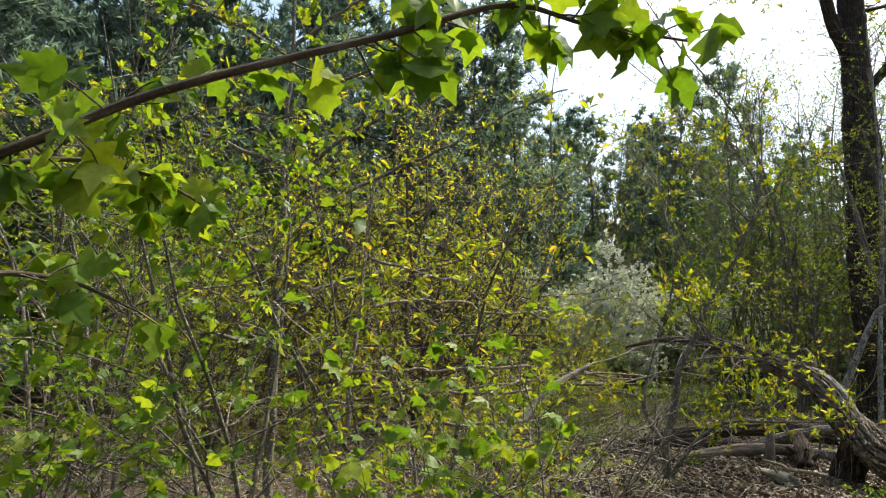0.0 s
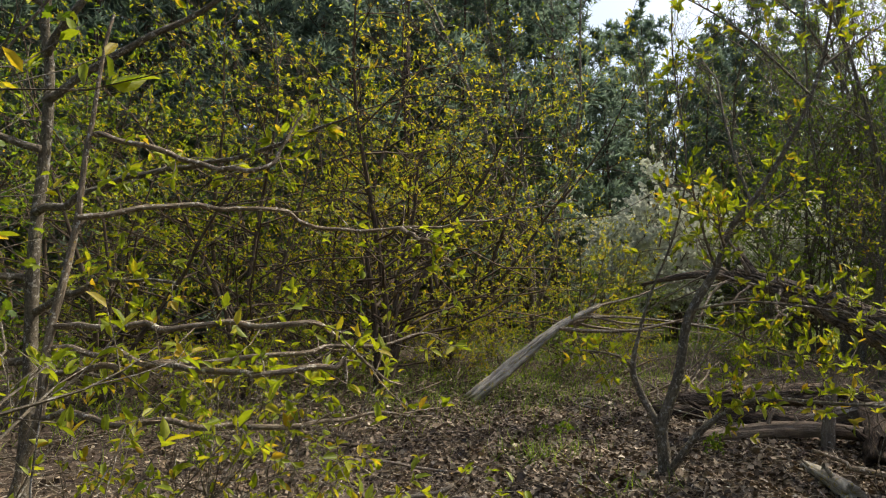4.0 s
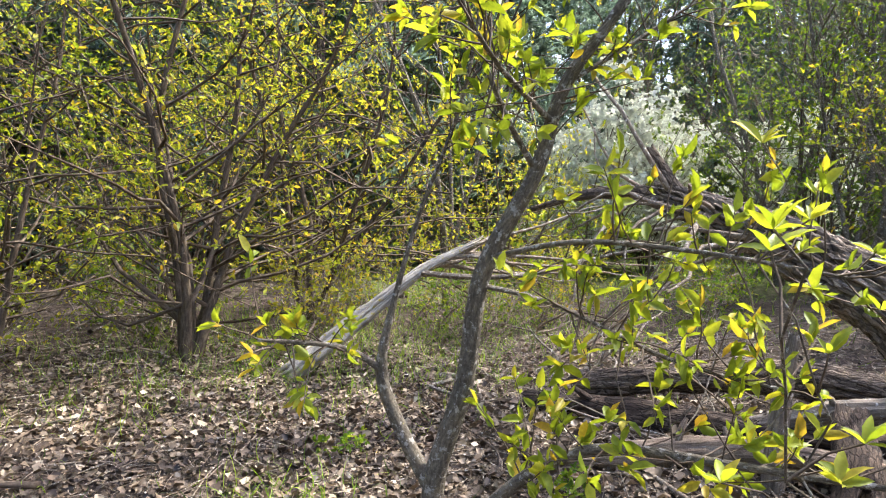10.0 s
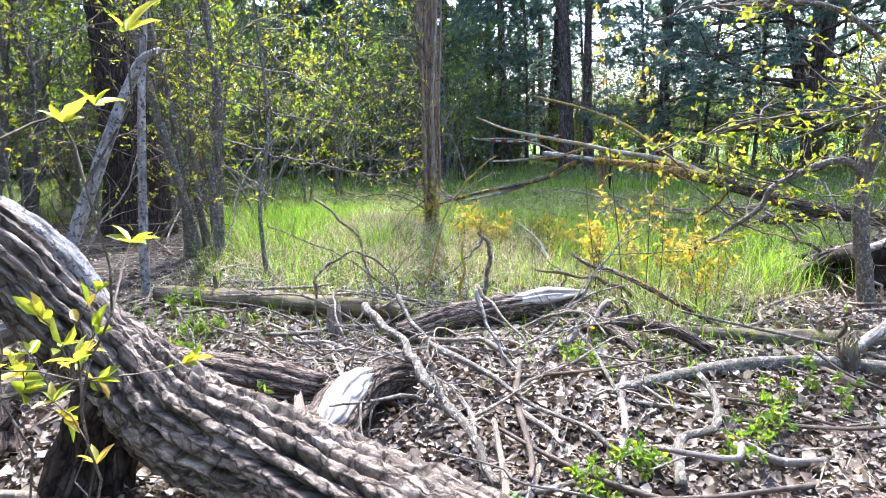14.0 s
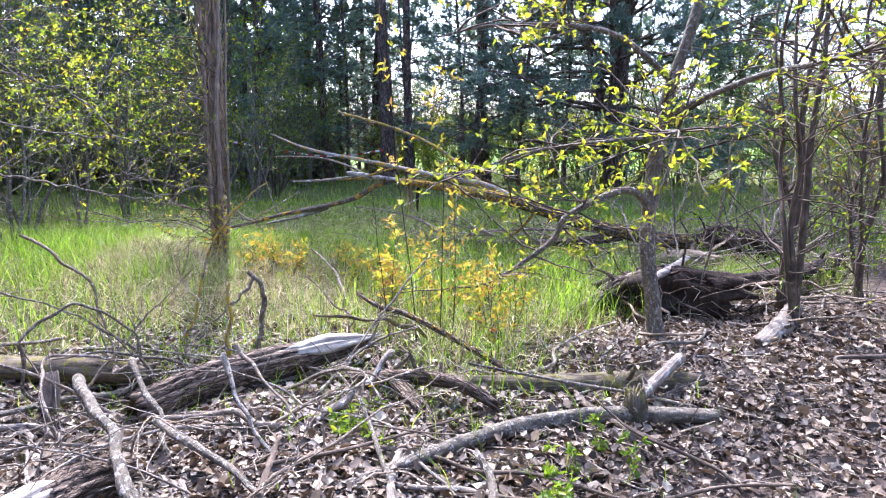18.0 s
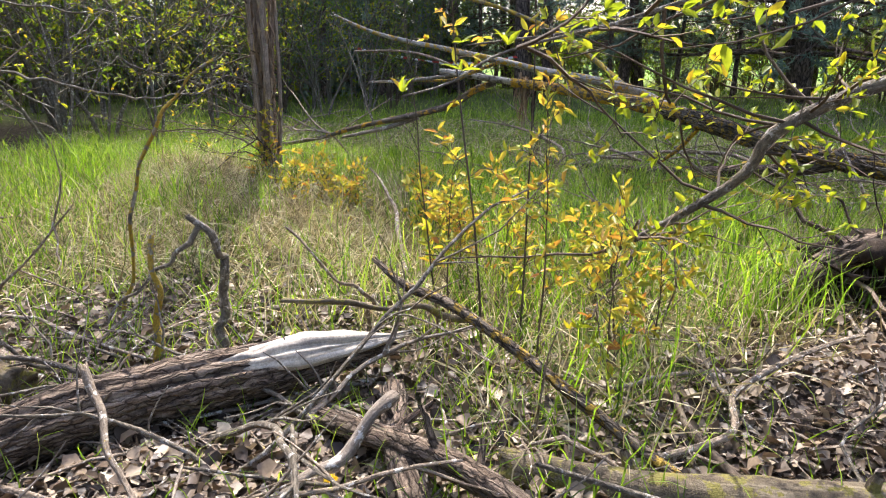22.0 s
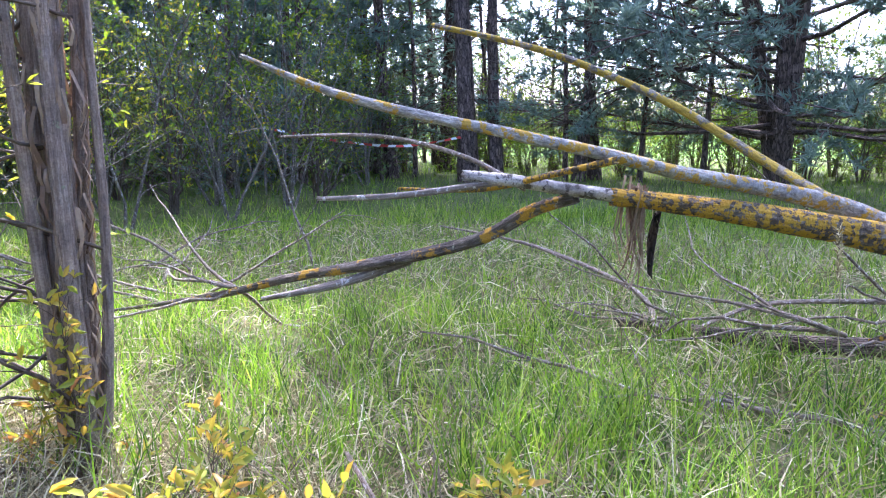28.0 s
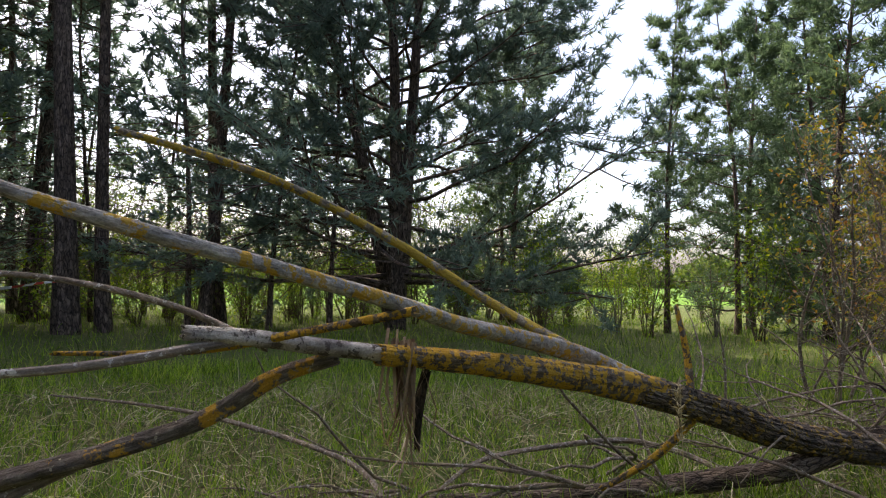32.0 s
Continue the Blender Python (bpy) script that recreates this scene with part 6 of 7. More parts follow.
limbed("spreading_young_tree", (-1.93, 3.86, 0.0), "young tree with long spreading branches and tufts of yellow-green leaves", "tree",
       [[(-1.93, 3.86, -0.05), (-1.95, 3.86, 1.2), (-1.92, 3.88, 2.6), (-1.88, 3.85, 4.2), (-1.85, 3.9, 6.0)],
        [(-1.92, 3.88, 2.6), (-1.3, 3.8, 2.95), (-0.5, 3.75, 3.35), (0.45, 3.8, 3.9), (0.9, 3.9, 4.1)], [(-1.9, 3.86, 2.9), (-1.4, 3.7, 3.4), (-0.8, 3.6, 3.8), (-0.2, 3.5, 4.5)],
        [(-1.9, 3.86, 3.2), (-2.6, 3.6, 3.4), (-3.4, 3.3, 3.5)], [(-1.92, 3.86, 2.3), (-2.6, 3.5, 2.5), (-3.3, 3.2, 2.6)], [(-1.94, 3.86, 1.9), (-1.2, 3.6, 2.1), (-0.5, 3.4, 2.2), (0.1, 3.3, 2.4)],
        [(-1.94, 3.86, 1.5), (-2.5, 3.5, 1.6), (-3.0, 3.2, 1.6)], [(-1.94, 3.86, 1.3), (-1.3, 3.5, 1.5), (-0.8, 3.2, 1.5)], [(-1.9, 3.86, 3.7), (-1.2, 3.7, 4.1), (-0.5, 3.6, 4.3), (0.2, 3.6, 4.7)],
        [(-1.88, 3.86, 4.3), (-2.5, 3.7, 4.6), (-3.2, 3.5, 4.7)], [(-1.88, 3.86, 4.4), (-1.3, 3.9, 4.9), (-0.7, 3.9, 5.2)], [(-1.93, 3.86, 0.8), (-1.4, 3.4, 1.0), (-1.0, 3.1, 1.0)], [(-1.93, 3.86, 1.0), (-2.4, 3.4, 1.0), (-2.8, 3.0, 0.9)]],
       0.05, M_GREYSTEM, M_LEAF, 26, 5, 0.065, 480, 0.5)

# bushes close to the start of the way, whose leaves fill the first seconds
for i, (x, y, h, sp, mat, lf, clear) in enumerate((
        (-1.55, 0.75, 3.6, 0.18, M_GREENLEAF, 0.055, 0.75), (-0.75, 1.65, 3.4, 0.15, M_LEAF, 0.052, 0.75), (-2.5, 1.3, 4.0, 0.2, M_GREENLEAF, 0.055, 0.5),
        (-3.3, 0.2, 2.6, 0.25, M_LEAF, 0.055, 0.5), (-3.2, 2.9, 4.8, 0.2, M_GREENLEAF, 0.05, 0.5), (-0.6, 0.2, 1.3, 0.3, M_GREENLEAF, 0.055, 0.8), (-2.2, -0.2, 1.6, 0.3, M_GREENLEAF, 0.055, 0.6), (-0.2, 2.6, 0.9, 0.3, M_LEAF, 0.05, 0.7))):
    lobed = mat is M_GREENLEAF
    g = shrub_geo(500 + i, 4, h, sp, 0.02, 14, 1.1, 6, 0.34, 3 if lobed else 4, lf * (1.15 if lobed else 1.1), "lobed" if lobed else "leaf", low=0.08, width=0.78 if lobed else 0.46, twig_r=0.0024, lift=0.0, leaf_up=1.3, droop=0.01)
    shrub("leafy_bush", (x, y), "leafy spring bush with thin grey stems and yellow-green leaves", "bush", g, M_GREYSTEM, mat, "leafy bushes beside the way", clear=clear)

# taller yellowing bushes farther back on the left
for i, (x, y, h, n, sp, mat) in enumerate((
        (-0.25, 8.85, 6.4, 5, 0.16, M_YELLOWLEAF), (-1.9, 8.2, 5.8, 4, 0.2, M_LEAF), (0.5, 10.8, 6.4, 5, 0.2, M_YELLOWLEAF), (-3.3, 7.4, 4.6, 5, 0.2, M_LEAF), (-1.3, 11.2, 5.2, 5, 0.2, M_YELLOWLEAF),
        (-3.4, 10.4, 5.4, 5, 0.2, M_LEAF), (-4.9, 8.6, 5.2, 5, 0.2, M_GREENLEAF), (1.6, 13.2, 5.0, 5, 0.22, M_YELLOWLEAF), (-4.6, 5.4, 4.6, 5, 0.22, M_GREENLEAF), (-5.2, 3.0, 4.4, 5, 0.22, M_LEAF), (-2.4, 13.0, 6.5, 5, 0.2, M_GREENLEAF), (-5.5, 12.0, 6.8, 5, 0.2, M_LEAF), (2.6, 11.6, 2.8, 4, 0.3, M_YELLOWLEAF), (-0.4, 14.0, 6.5, 5, 0.2, M_LEAF), (4.0, 14.5, 1.5, 5, 0.3, M_GREENLEAF))):
    g = shrub_geo(520 + i, n, h, sp * 1.5, 0.052 if i < 3 else 0.036, 20 if i < 3 else 15, 2.4 if i < 3 else 2.1, 10 if i < 3 else 8, 0.55, 5 if i < 3 else 6, 0.062, "chip" if y > 10 or x < -4 else "leaf", low=0.08, lift=-0.1, droop=0.005, twig_r=0.0036 if i < 3 else 0.003)
    shrub("yellowing_bush", (x, y), "tall bush with several dark stems and small yellowish spring leaves", "bush", g, M_TWIG, mat, "tall bushes behind the litter", far=y > 10 or x < -4)


# low growth under and behind those bushes
for i, (x, y, h, mat) in enumerate(((-2.6, 8.9, 1.2, M_LEAF), (-1.0, 9.9, 1.4, M_GREENLEAF), (0.7, 9.7, 1.0, M_YELLOWLEAF), (1.6, 10.6, 1.3, M_LEAF), (-3.7, 9.2, 1.6, M_YELLOWLEAF), (2.5, 9.9, 1.0, M_GREENLEAF), (3.3, 10.8, 1.1, M_LEAF), (-1.8, 7.2, 0.9, M_LEAF), (-4.0, 6.6, 1.4, M_GREENLEAF), (0.2, 11.8, 1.5, M_YELLOWLEAF), (3.9, 12.2, 1.2, M_YELLOWLEAF), (-2.2, 10.9, 1.6, M_LEAF), (5.4, 10.6, 0.8, M_GREENLEAF), (6.0, 12.2, 1.0, M_LEAF))):
    g = shrub_geo(580 + i, 7, h, 0.7, 0.012, 8, 0.6, 5, 0.25, 4, 0.05, low=0.1, lift=0.0, twig_r=0.0025)
    shrub("low_bush", (x, y), "low twiggy bush with small yellow-green leaves behind the litter", "bush", g, M_DEADTWIG, mat, "low bushes behind the litter", far="twigs")


def poles(name, base, label, category, stems, bark, foliage=None, twig_n=40, seed=1, leafmat=None, leaf_n=4, leaf=0.045, twig_len=0.7, group="", low=0.3, seg=12, away=None):
    """A tree of given stems: rows (x, y, z, radius), with thin side twigs and few leaves."""
    t = thing(name, base, label, category, group)
    r_ = np.random.default_rng(seed)
    lines = []
    for i, pts in enumerate(stems):
        q = rel(pts, base)
        V, F, G = log_geo(q, seg, 0.06, 0.07, 7, 0.0, seed + i, True, 0.05)
        part("stem", mesh("stem", V, F, bark, G, True), t)
        lines.append(smooth_line(q, 30)[:, :3])
    S = np.array(lines)
    k = r_.integers(0, len(S), twig_n)
    p, d = on_line(S, k, low + (0.99 - low) * r_.random(twig_n))
    B = wander(r_, p, d * 0.25 + r_.normal(size=d.shape) * np.array([1, 1, 0.35]) + np.array([0, 0, 0.15]), twig_len * (0.4 + 0.9 * r_.random(twig_n)), 7, 0.18, 0.0)
    ok = np.array([off_track(b + np.array(base), 0.8).all() for b in B])
    B = B[ok]
    twig_n = len(B)
    if away:
        # no twigs over the trodden side
        w = (B[:, -1] - B[:, 0])[:, :2] @ np.array(away)
        B[w > 0] = B[w > 0, :1] + (B[w > 0] - B[w > 0, :1]) * np.array([-1, -1, 1])
    kb = np.repeat(np.arange(twig_n), 4)
    tp, td = on_line(B, kb, 0.25 + 0.75 * r_.random(len(kb)))
    T = wander(r_, tp, td + r_.normal(size=td.shape) * 0.6, 0.12 + 0.25 * r_.random(len(kb)), 4, 0.15, 0.02)
    for j in range(twig_n):
        g = np.array([j])
        s = np.isin(kb, g)
        V, F, G = join([tubes(B[g], np.tile(np.linspace(0.008, 0.0025, 7), (len(g), 1)), 5), tubes(T[s], np.tile(np.linspace(0.0028, 0.0014, 4), (s.sum(), 1)), 3)])
        part("limb", mesh("limb", V, F, M_TWIG, G, True), t)
    if leafmat:
        kt = np.repeat(np.arange(len(T)), leaf_n)
        lp, ld = on_line(T, kt, np.clip(1 - np.abs(r_.normal(size=len(kt))) * 0.3, 0.05, 0.999))
        D, N = unit(ld * 0.7 + r_.normal(size=ld.shape) * 0.7), unit(r_.normal(size=ld.shape) * 0.7 + np.array([0, 0, 0.8]))
        L = leaf * (0.6 + 0.7 * r_.random(len(kt)))
        ok = off_track(lp + np.array(base), 0.4)
        V, F = sprout(lp[ok], D[ok], N[ok], L[ok], L[ok] * 0.5, LEAF, LEAF_F)
        part("foliage", mesh("foliage", V, F, leafmat), t)
    return t


def stem_row(x, y, dx, dy, h, r0, seed, wob=0.05):
    r_ = np.random.default_rng(seed)
    s = np.linspace(0, 1, 7)
    return [(x + dx * q + wob * r_.normal() * (q > 0), y + dy * q + wob * r_.normal() * (q > 0), -0.05 + h * q, r0 * (1.25 - 0.8 * q if q < 0.1 else 1 - 0.65 * q)) for q in s]


many = poles("many_stemmed_tree", (10.35, 6.15, 0), "tree of many close upright stems with flaking reddish-brown bark", "tree",
      [stem_row(10.35 + (0.018 if i % 2 else 0.046) * math.cos(i * 0.7), 6.15 + (0.018 if i % 2 else 0.046) * math.sin(i * 0.7), 0.22 * math.cos(i * 0.7) * (0.45 + 0.55 * (i % 2 == 0)), 0.22 * math.sin(i * 0.7) * (0.45 + 0.55 * (i % 2 == 0)), 5.5, 0.033 - 0.006 * (i % 3), 601 + i, 0.02) for i in range(12)] + [stem_row(10.35, 6.15, 0.03, 0.03, 5.5, 0.055, 599, 0.01)], M_REDBROWN, twig_n=110, seed=610, leafmat=M_LEAF, leaf_n=3, twig_len=1.2, low=0.06, away=(0.35, -0.94))
r_bark = np.random.default_rng(615)
bz, ba = 0.1 + 3.2 * r_bark.random(420), 6.2832 * r_bark.random(420)
br = 0.05 + 0.042 * bz / 1.8 + 0.01 * r_bark.random(420)
V, F = sprout(np.stack([br * np.cos(ba), br * np.sin(ba), bz], 1), np.stack([0.12 * np.cos(ba), 0.12 * np.sin(ba), np.where(r_bark.random(420) < 0.6, -1.0, 1.0)], 1) + 0.08 * r_bark.normal(size=(420, 3)),
              np.stack([np.cos(ba), np.sin(ba), 0 * ba], 1), 0.06 + 0.16 * r_bark.random(420), 0.009 + 0.012 * r_bark.random(420), BLADE, BLADE_F)
tagged(part("peeling_bark", mesh("peeling_bark", V, F, M_RAG), many, "loose strips of peeling brown bark"), kind="stuff")
poles("broken_birch", (5.72, 7.05, 0), "thin pale broken birch stem bent over at the top", "tree",
      [[(5.68, 7.1, -0.05, 0.06), (5.79, 7.01, 0.5, 0.055), (5.9, 6.94, 0.86, 0.052), (6.05, 6.84, 1.28, 0.048), (6.22, 6.7, 1.78, 0.042), (6.3, 6.6, 2.02, 0.036), (6.4, 6.5, 2.1, 0.02)]], M_SILVER, twig_n=14, seed=620, low=0.2, twig_len=0.5)
poles("slender_birch", (6.82, 7.4, 0), "slender upright birch with pale bark", "tree",
      [[(6.8, 7.4, -0.05, 0.045), (6.84, 7.38, 0.8, 0.04), (6.9, 7.33, 1.8, 0.036), (6.98, 7.27, 2.8, 0.034), (7.05, 7.2, 4.5, 0.026), (7.0, 7.15, 6.8, 0.012)]], M_SILVER, twig_n=80, seed=630, leafmat=M_GREENLEAF, leaf_n=5, twig_len=1.1, low=0.35)
poles("stem_clump", (8.3, 8.05, 0), "clump of slender grey stems spreading from one root", "tree",
      [stem_row(8.2, 7.82, 0.25, 0.0, 5.5, 0.05, 641), stem_row(8.28, 8.2, -0.9, 0.5, 5.2, 0.055, 642), stem_row(8.35, 8.3, -0.5, 0.8, 5.0, 0.045, 643), stem_row(8.45, 8.2, 0.35, 0.9, 5.3, 0.05, 644), stem_row(8.25, 8.35, -0.15, 0.4, 5.6, 0.05, 645), stem_row(8.4, 8.0, 0.5, 0.3, 5.0, 0.04, 646)],
      M_GREYSTEM, twig_n=170, seed=640, leafmat=M_LEAF, leaf_n=6, twig_len=1.3, low=0.1)
old_tree = poles("old_dark_tree", (9.3, 10.4, 0), "old dark trunk wrapped in dead twigs, with an added shade crown high above", "tree",
      [[(9.3, 10.4, -0.1, 0.55), (9.29, 10.4, 0.6, 0.44), (9.3, 10.4, 3, 0.4), (9.35, 10.4, 6, 0.33), (9.35, 10.35, 10, 0.22), (9.15, 10.25, 15, 0.06)], [(9.3, 10.35, 7.6, 0.17), (8.7, 10.1, 8.4, 0.14), (8.2, 9.9, 9.6, 0.1), (7.2, 9.5, 10.4, 0.06), (6.4, 9.2, 12, 0.03)], [(9.35, 10.35, 6.9, 0.12), (9.9, 10.1, 7.5, 0.1), (10.6, 9.8, 8.9, 0.07), (10.9, 9.4, 11.2, 0.03)]], M_DARKWOOD, twig_n=120, seed=650, twig_len=1.6, low=0.03, seg=28)


def build_shade_crown(t):
    """Leafy crown added to the old tree, above the view, to shade the litter."""
    r_ = np.random.default_rng(655)
    n = 26
    start = np.stack([0.1 * r_.normal(size=n), 0.1 * r_.normal(size=n), 8.5 + 5.5 * r_.random(n)], 1)
    a = np.arange(n) * 2.4
    B = wander(r_, start, np.stack([np.cos(a), np.sin(a), 0.35 + 0.3 * r_.random(n)], 1), 2.2 + 1.8 * r_.random(n), 8, 0.15, 0.03)
    for i in range(n):
        V, F, G = tubes(B[i:i + 1], np.linspace(0.06, 0.012, 8)[None], 6)
        part("limb", mesh("limb", V, F, M_DARKWOOD, G, True), t)
    kb = np.repeat(np.arange(n), 13)
    p, d = on_line(B, kb, 0.25 + 0.75 * r_.random(len(kb)))
    T = wander(r_, p, d + r_.normal(size=d.shape) * 0.7, 0.4 + 0.4 * r_.random(len(kb)), 4, 0.2, 0.02)
    V, F, G = tubes(T, np.tile(np.linspace(0.01, 0.004, 4), (len(T), 1)), 3)
    tagged(part("twig_spray", mesh("twig_spray", V, F, M_TWIG, G), t), kind="stuff")
    k = np.repeat(np.arange(len(T)), 13)
    lp, ld = on_line(T, k, np.clip(1 - np.abs(r_.normal(size=len(k))) * 0.35, 0.02, 0.999))
    L = 0.09 + 0.06 * r_.random(len(k))
    V, F = sprout(lp, unit(ld + r_.normal(size=ld.shape)), unit(r_.normal(size=ld.shape) * 0.7 + np.array([0, 0, 0.8])), L, L * 0.6, CHIP, CHIP_F)
    part("foliage", mesh("foliage", V, F, M_LEAF), t, "unseen high crown of young yellow-green leaves, added to shade the litter")


build_shade_crown(old_tree)
leafy_tree = poles("leafy_tree", (8.6, 1.4, 0), "small grey-barked tree with bright yellow-green leaves above brushwood", "tree",
      [[(8.6, 1.4, -0.05, 0.085), (8.6, 1.45, 0.3, 0.065), (8.62, 1.5, 0.6, 0.06), (8.64, 1.52, 0.95, 0.058), (8.66, 1.45, 1.78, 0.05), (8.62, 1.25, 2.6, 0.04), (8.6, 1.0, 4.2, 0.02)],
       [(8.65, 1.5, 1.0, 0.03), (8.4, 1.7, 1.2, 0.028), (8.25, 2.13, 1.01, 0.024), (8.25, 2.26, 0.8, 0.02), (8.22, 2.7, 0.47, 0.012)],
       [(8.66, 1.45, 1.6, 0.016), (8.1, 2.3, 1.5, 0.009), (7.8, 2.75, 1.36, 0.007), (7.62, 3.0, 1.32, 0.004), (7.5, 3.12, 1.3, 0.0025)],
       [(7.82, 2.72, 1.37, 0.005), (7.4, 2.95, 1.28, 0.004), (7.15, 3.02, 1.2, 0.0035), (6.97, 3.08, 1.17, 0.0025)],
       [(8.66, 1.45, 1.75, 0.025), (8.3, 0.9, 2.0, 0.02), (7.7, 0.6, 2.05, 0.014), (7.0, 0.5, 2.1, 0.008)],
       [(8.64, 1.4, 2.0, 0.025), (8.2, 1.9, 2.3, 0.02), (7.8, 2.6, 2.3, 0.012), (7.6, 3.0, 2.2, 0.006)],
       [(8.66, 1.5, 1.45, 0.02), (8.2, 1.6, 1.6, 0.016), (7.6, 1.5, 1.62, 0.01), (7.1, 1.6, 1.6, 0.006)]], M_GREYSTEM, twig_n=130, seed=660, leafmat=M_LEAF, leaf_n=6, leaf=0.048, twig_len=0.75, low=0.3)
leaf_whorls(leafy_tree, (8.6, 1.4, 0), [(8.0, 2.45, 1.46), (7.75, 2.82, 1.36), (7.6, 3.02, 1.33), (7.5, 3.13, 1.31), (7.42, 2.95, 1.3), (7.2, 3.01, 1.23), (6.97, 3.08, 1.18)], M_LEAF, 665, 0.055, 5)
poles("bare_sapling", (9.7, 0.15, 0), "thin dark sapling with bare twigs by the root mound", "sapling",
      [stem_row(9.7, 0.15, 0.1, -0.1, 3.6, 0.042, 671), stem_row(9.75, 0.2, -0.35, 0.2, 3.0, 0.032, 672)], M_TWIG, twig_n=36, seed=670, leafmat=M_GREENLEAF, leaf_n=1, twig_len=0.9, low=0.1)
for i, (x, y, h) in enumerate(((9.0, 0.3, 3.4), (10.3, -0.7, 3.8), (9.5, -1.3, 3.6), (8.7, -0.9, 3.0), (11.0, -1.9, 3.6))):
    poles("bare_sapling", (x, y, 0), "thin dark sapling with bare twigs by the root mound", "sapling",
          [stem_row(x, y, 0.15, -0.1, h, 0.036, 673 + i), stem_row(x + 0.05, y, -0.3, 0.25, h * 0.85, 0.028, 683 + i), stem_row(x, y - 0.05, 0.3, 0.3, h * 0.8, 0.024, 693 + i)], M_TWIG, twig_n=54, seed=674 + i, leafmat=M_GREENLEAF, leaf_n=2, twig_len=0.9, low=0.08, group="bare saplings")
poles("thin_tree", (7.7, 6.7, 0), "thin young tree with grey bark at the edge of the litter", "tree", [stem_row(7.75, 6.75, 0.1, -0.05, 4.6, 0.022, 681, 0.04)], M_GREYSTEM, twig_n=22, seed=680, leafmat=M_GREENLEAF, leaf_n=2, twig_len=0.7)

# young leafy trees between the stem clump and the dark stand
for i, (x, y, h, mat) in enumerate(((10.6, 9.3, 4.2, M_GREENLEAF), (12.6, 10.9, 5.0, M_LEAF), (14.0, 12.6, 5.0, M_GREENLEAF), (12.6, 9.9, 4.4, M_LEAF), (14.2, 10.2, 4.8, M_GREENLEAF), (15.6, 10.6, 5.5, M_LEAF), (12.0, 12.9, 5.6, M_LEAF), (9.9, 12.3, 5.0, M_GREENLEAF), (7.6, 10.6, 4.4, M_LEAF), (6.6, 12.4, 4.2, M_GREENLEAF), (17.5, 10.2, 4.6, M_LEAF))):
    g = shrub_geo(690 + i, 3, h, 0.14, 0.03, 16, 1.3, 6, 0.4, 4, 0.06, low=0.16, lift=0.1)
    leafy = shrub("leafy_young_tree", (x, y), "thin young tree with fresh light-green leaves behind the meadow", "tree", g, M_GREYSTEM, mat, "young trees behind the meadow", far="twigs" if i > 2 else False)

# orange-leaved young shoots at the meadow edge
def shoot(i, x, y, h):
    g = shrub_geo(700 + i, 1, h * 1.1, 0.06, 0.006, 14, 0.19, 3, 0.085, 3, 0.052, low=0.25, bend=0.04, twig_r=0.0014, width=0.42, lift=0.7)
    shrub("young_shoot", (x, y), "young shoot with coppery orange and yellow leaves at the meadow edge", "sapling", g, M_TWIG, M_ORANGELEAF, "coppery young shoots", clear=0.3)


for i, (x, y, h) in enumerate(((8.0, 3.2, 2.7), (7.9, 3.06, 2.2), (8.0, 3.42, 1.9), (7.85, 2.9, 1.35), (8.2, 3.4, 0.9), (8.55, 3.3, 0.7), (8.1, 2.65, 0.75), (8.3, 2.55, 0.6), (9.58, 5.3, 0.45), (9.7, 4.98, 0.36), (9.8, 5.2, 0.5), (9.85, 4.9, 0.4), (10.0, 5.25, 0.55), (10.28, 5.98, 0.8), (10.2, 6.1, 0.55), (7.7, 2.6, 0.7), (8.5, 2.9, 0.5), (8.75, 3.6, 0.55), (9.3, 3.9, 0.5), (9.0, 3.4, 0.6), (8.9, 2.9, 0.45), (9.5, 4.15, 0.45), (9.15, 3.75, 0.4), (10.1, 4.5, 0.45), (8.6, 3.55, 0.6))):
    shoot(i, x, y, h)
limbed("arching_branch", (8.22, 7.8, 0.0), "slender branch with sparse yellow leaves arching over the meadow", "sapling",
       [[(8.22, 7.8, -0.03), (8.22, 7.75, 0.8), (8.24, 7.65, 1.6), (8.3, 7.5, 2.4)], [(8.24, 7.68, 1.4), (8.5, 7.0, 1.18), (8.8, 6.39, 1.01), (9.12, 6.28, 0.97), (9.42, 6.14, 0.99), (9.71, 5.95, 1.04), (9.87, 5.81, 0.97)],
        [(8.28, 7.5, 2.2), (8.9, 6.9, 2.0), (9.16, 6.59, 1.61), (9.26, 6.55, 1.19), (9.52, 6.42, 1.13), (9.74, 6.29, 1.03), (9.93, 6.16, 0.99)], [(8.26, 7.6, 1.8), (8.6, 6.9, 1.6), (9.0, 6.4, 1.55), (9.3, 6.3, 1.5)]], 0.025, M_GREYSTEM, M_LEAF, 16, 3, 0.045, 476, 0.0)
# small green seedlings on the litter
for i, (x, y, h) in enumerate(((3.45, 3.35, 0.35), (5.3, 2.6, 0.22), (5.55, 2.3, 0.25), (5.0, 2.75, 0.18), (5.9, 2.15, 0.22), (6.2, 2.0, 0.3), (4.9, 4.55, 0.2), (6.0, 5.9, 0.25), (6.35, 6.5, 0.3), (6.3, 3.2, 0.16), (5.5, 5.6, 0.22), (4.6, 2.9, 0.2), (1.7, 6.4, 0.25), (2.9, 5.6, 0.22), (-1.3, 5.2, 0.3), (-2.2, 5.9, 0.5))):
    g = shrub_geo(740 + i, 3, h, 0.5, 0.004, 5, 0.12, 2, 0.05, 5, 0.04, low=0.3, twig_r=0.0012)
    shrub("seedling", (x, y), "small bright green seedling growing through leaf litter", "seedling", g, M_TWIG, M_GREENLEAF, "green seedlings on the litter", clear=0.2)


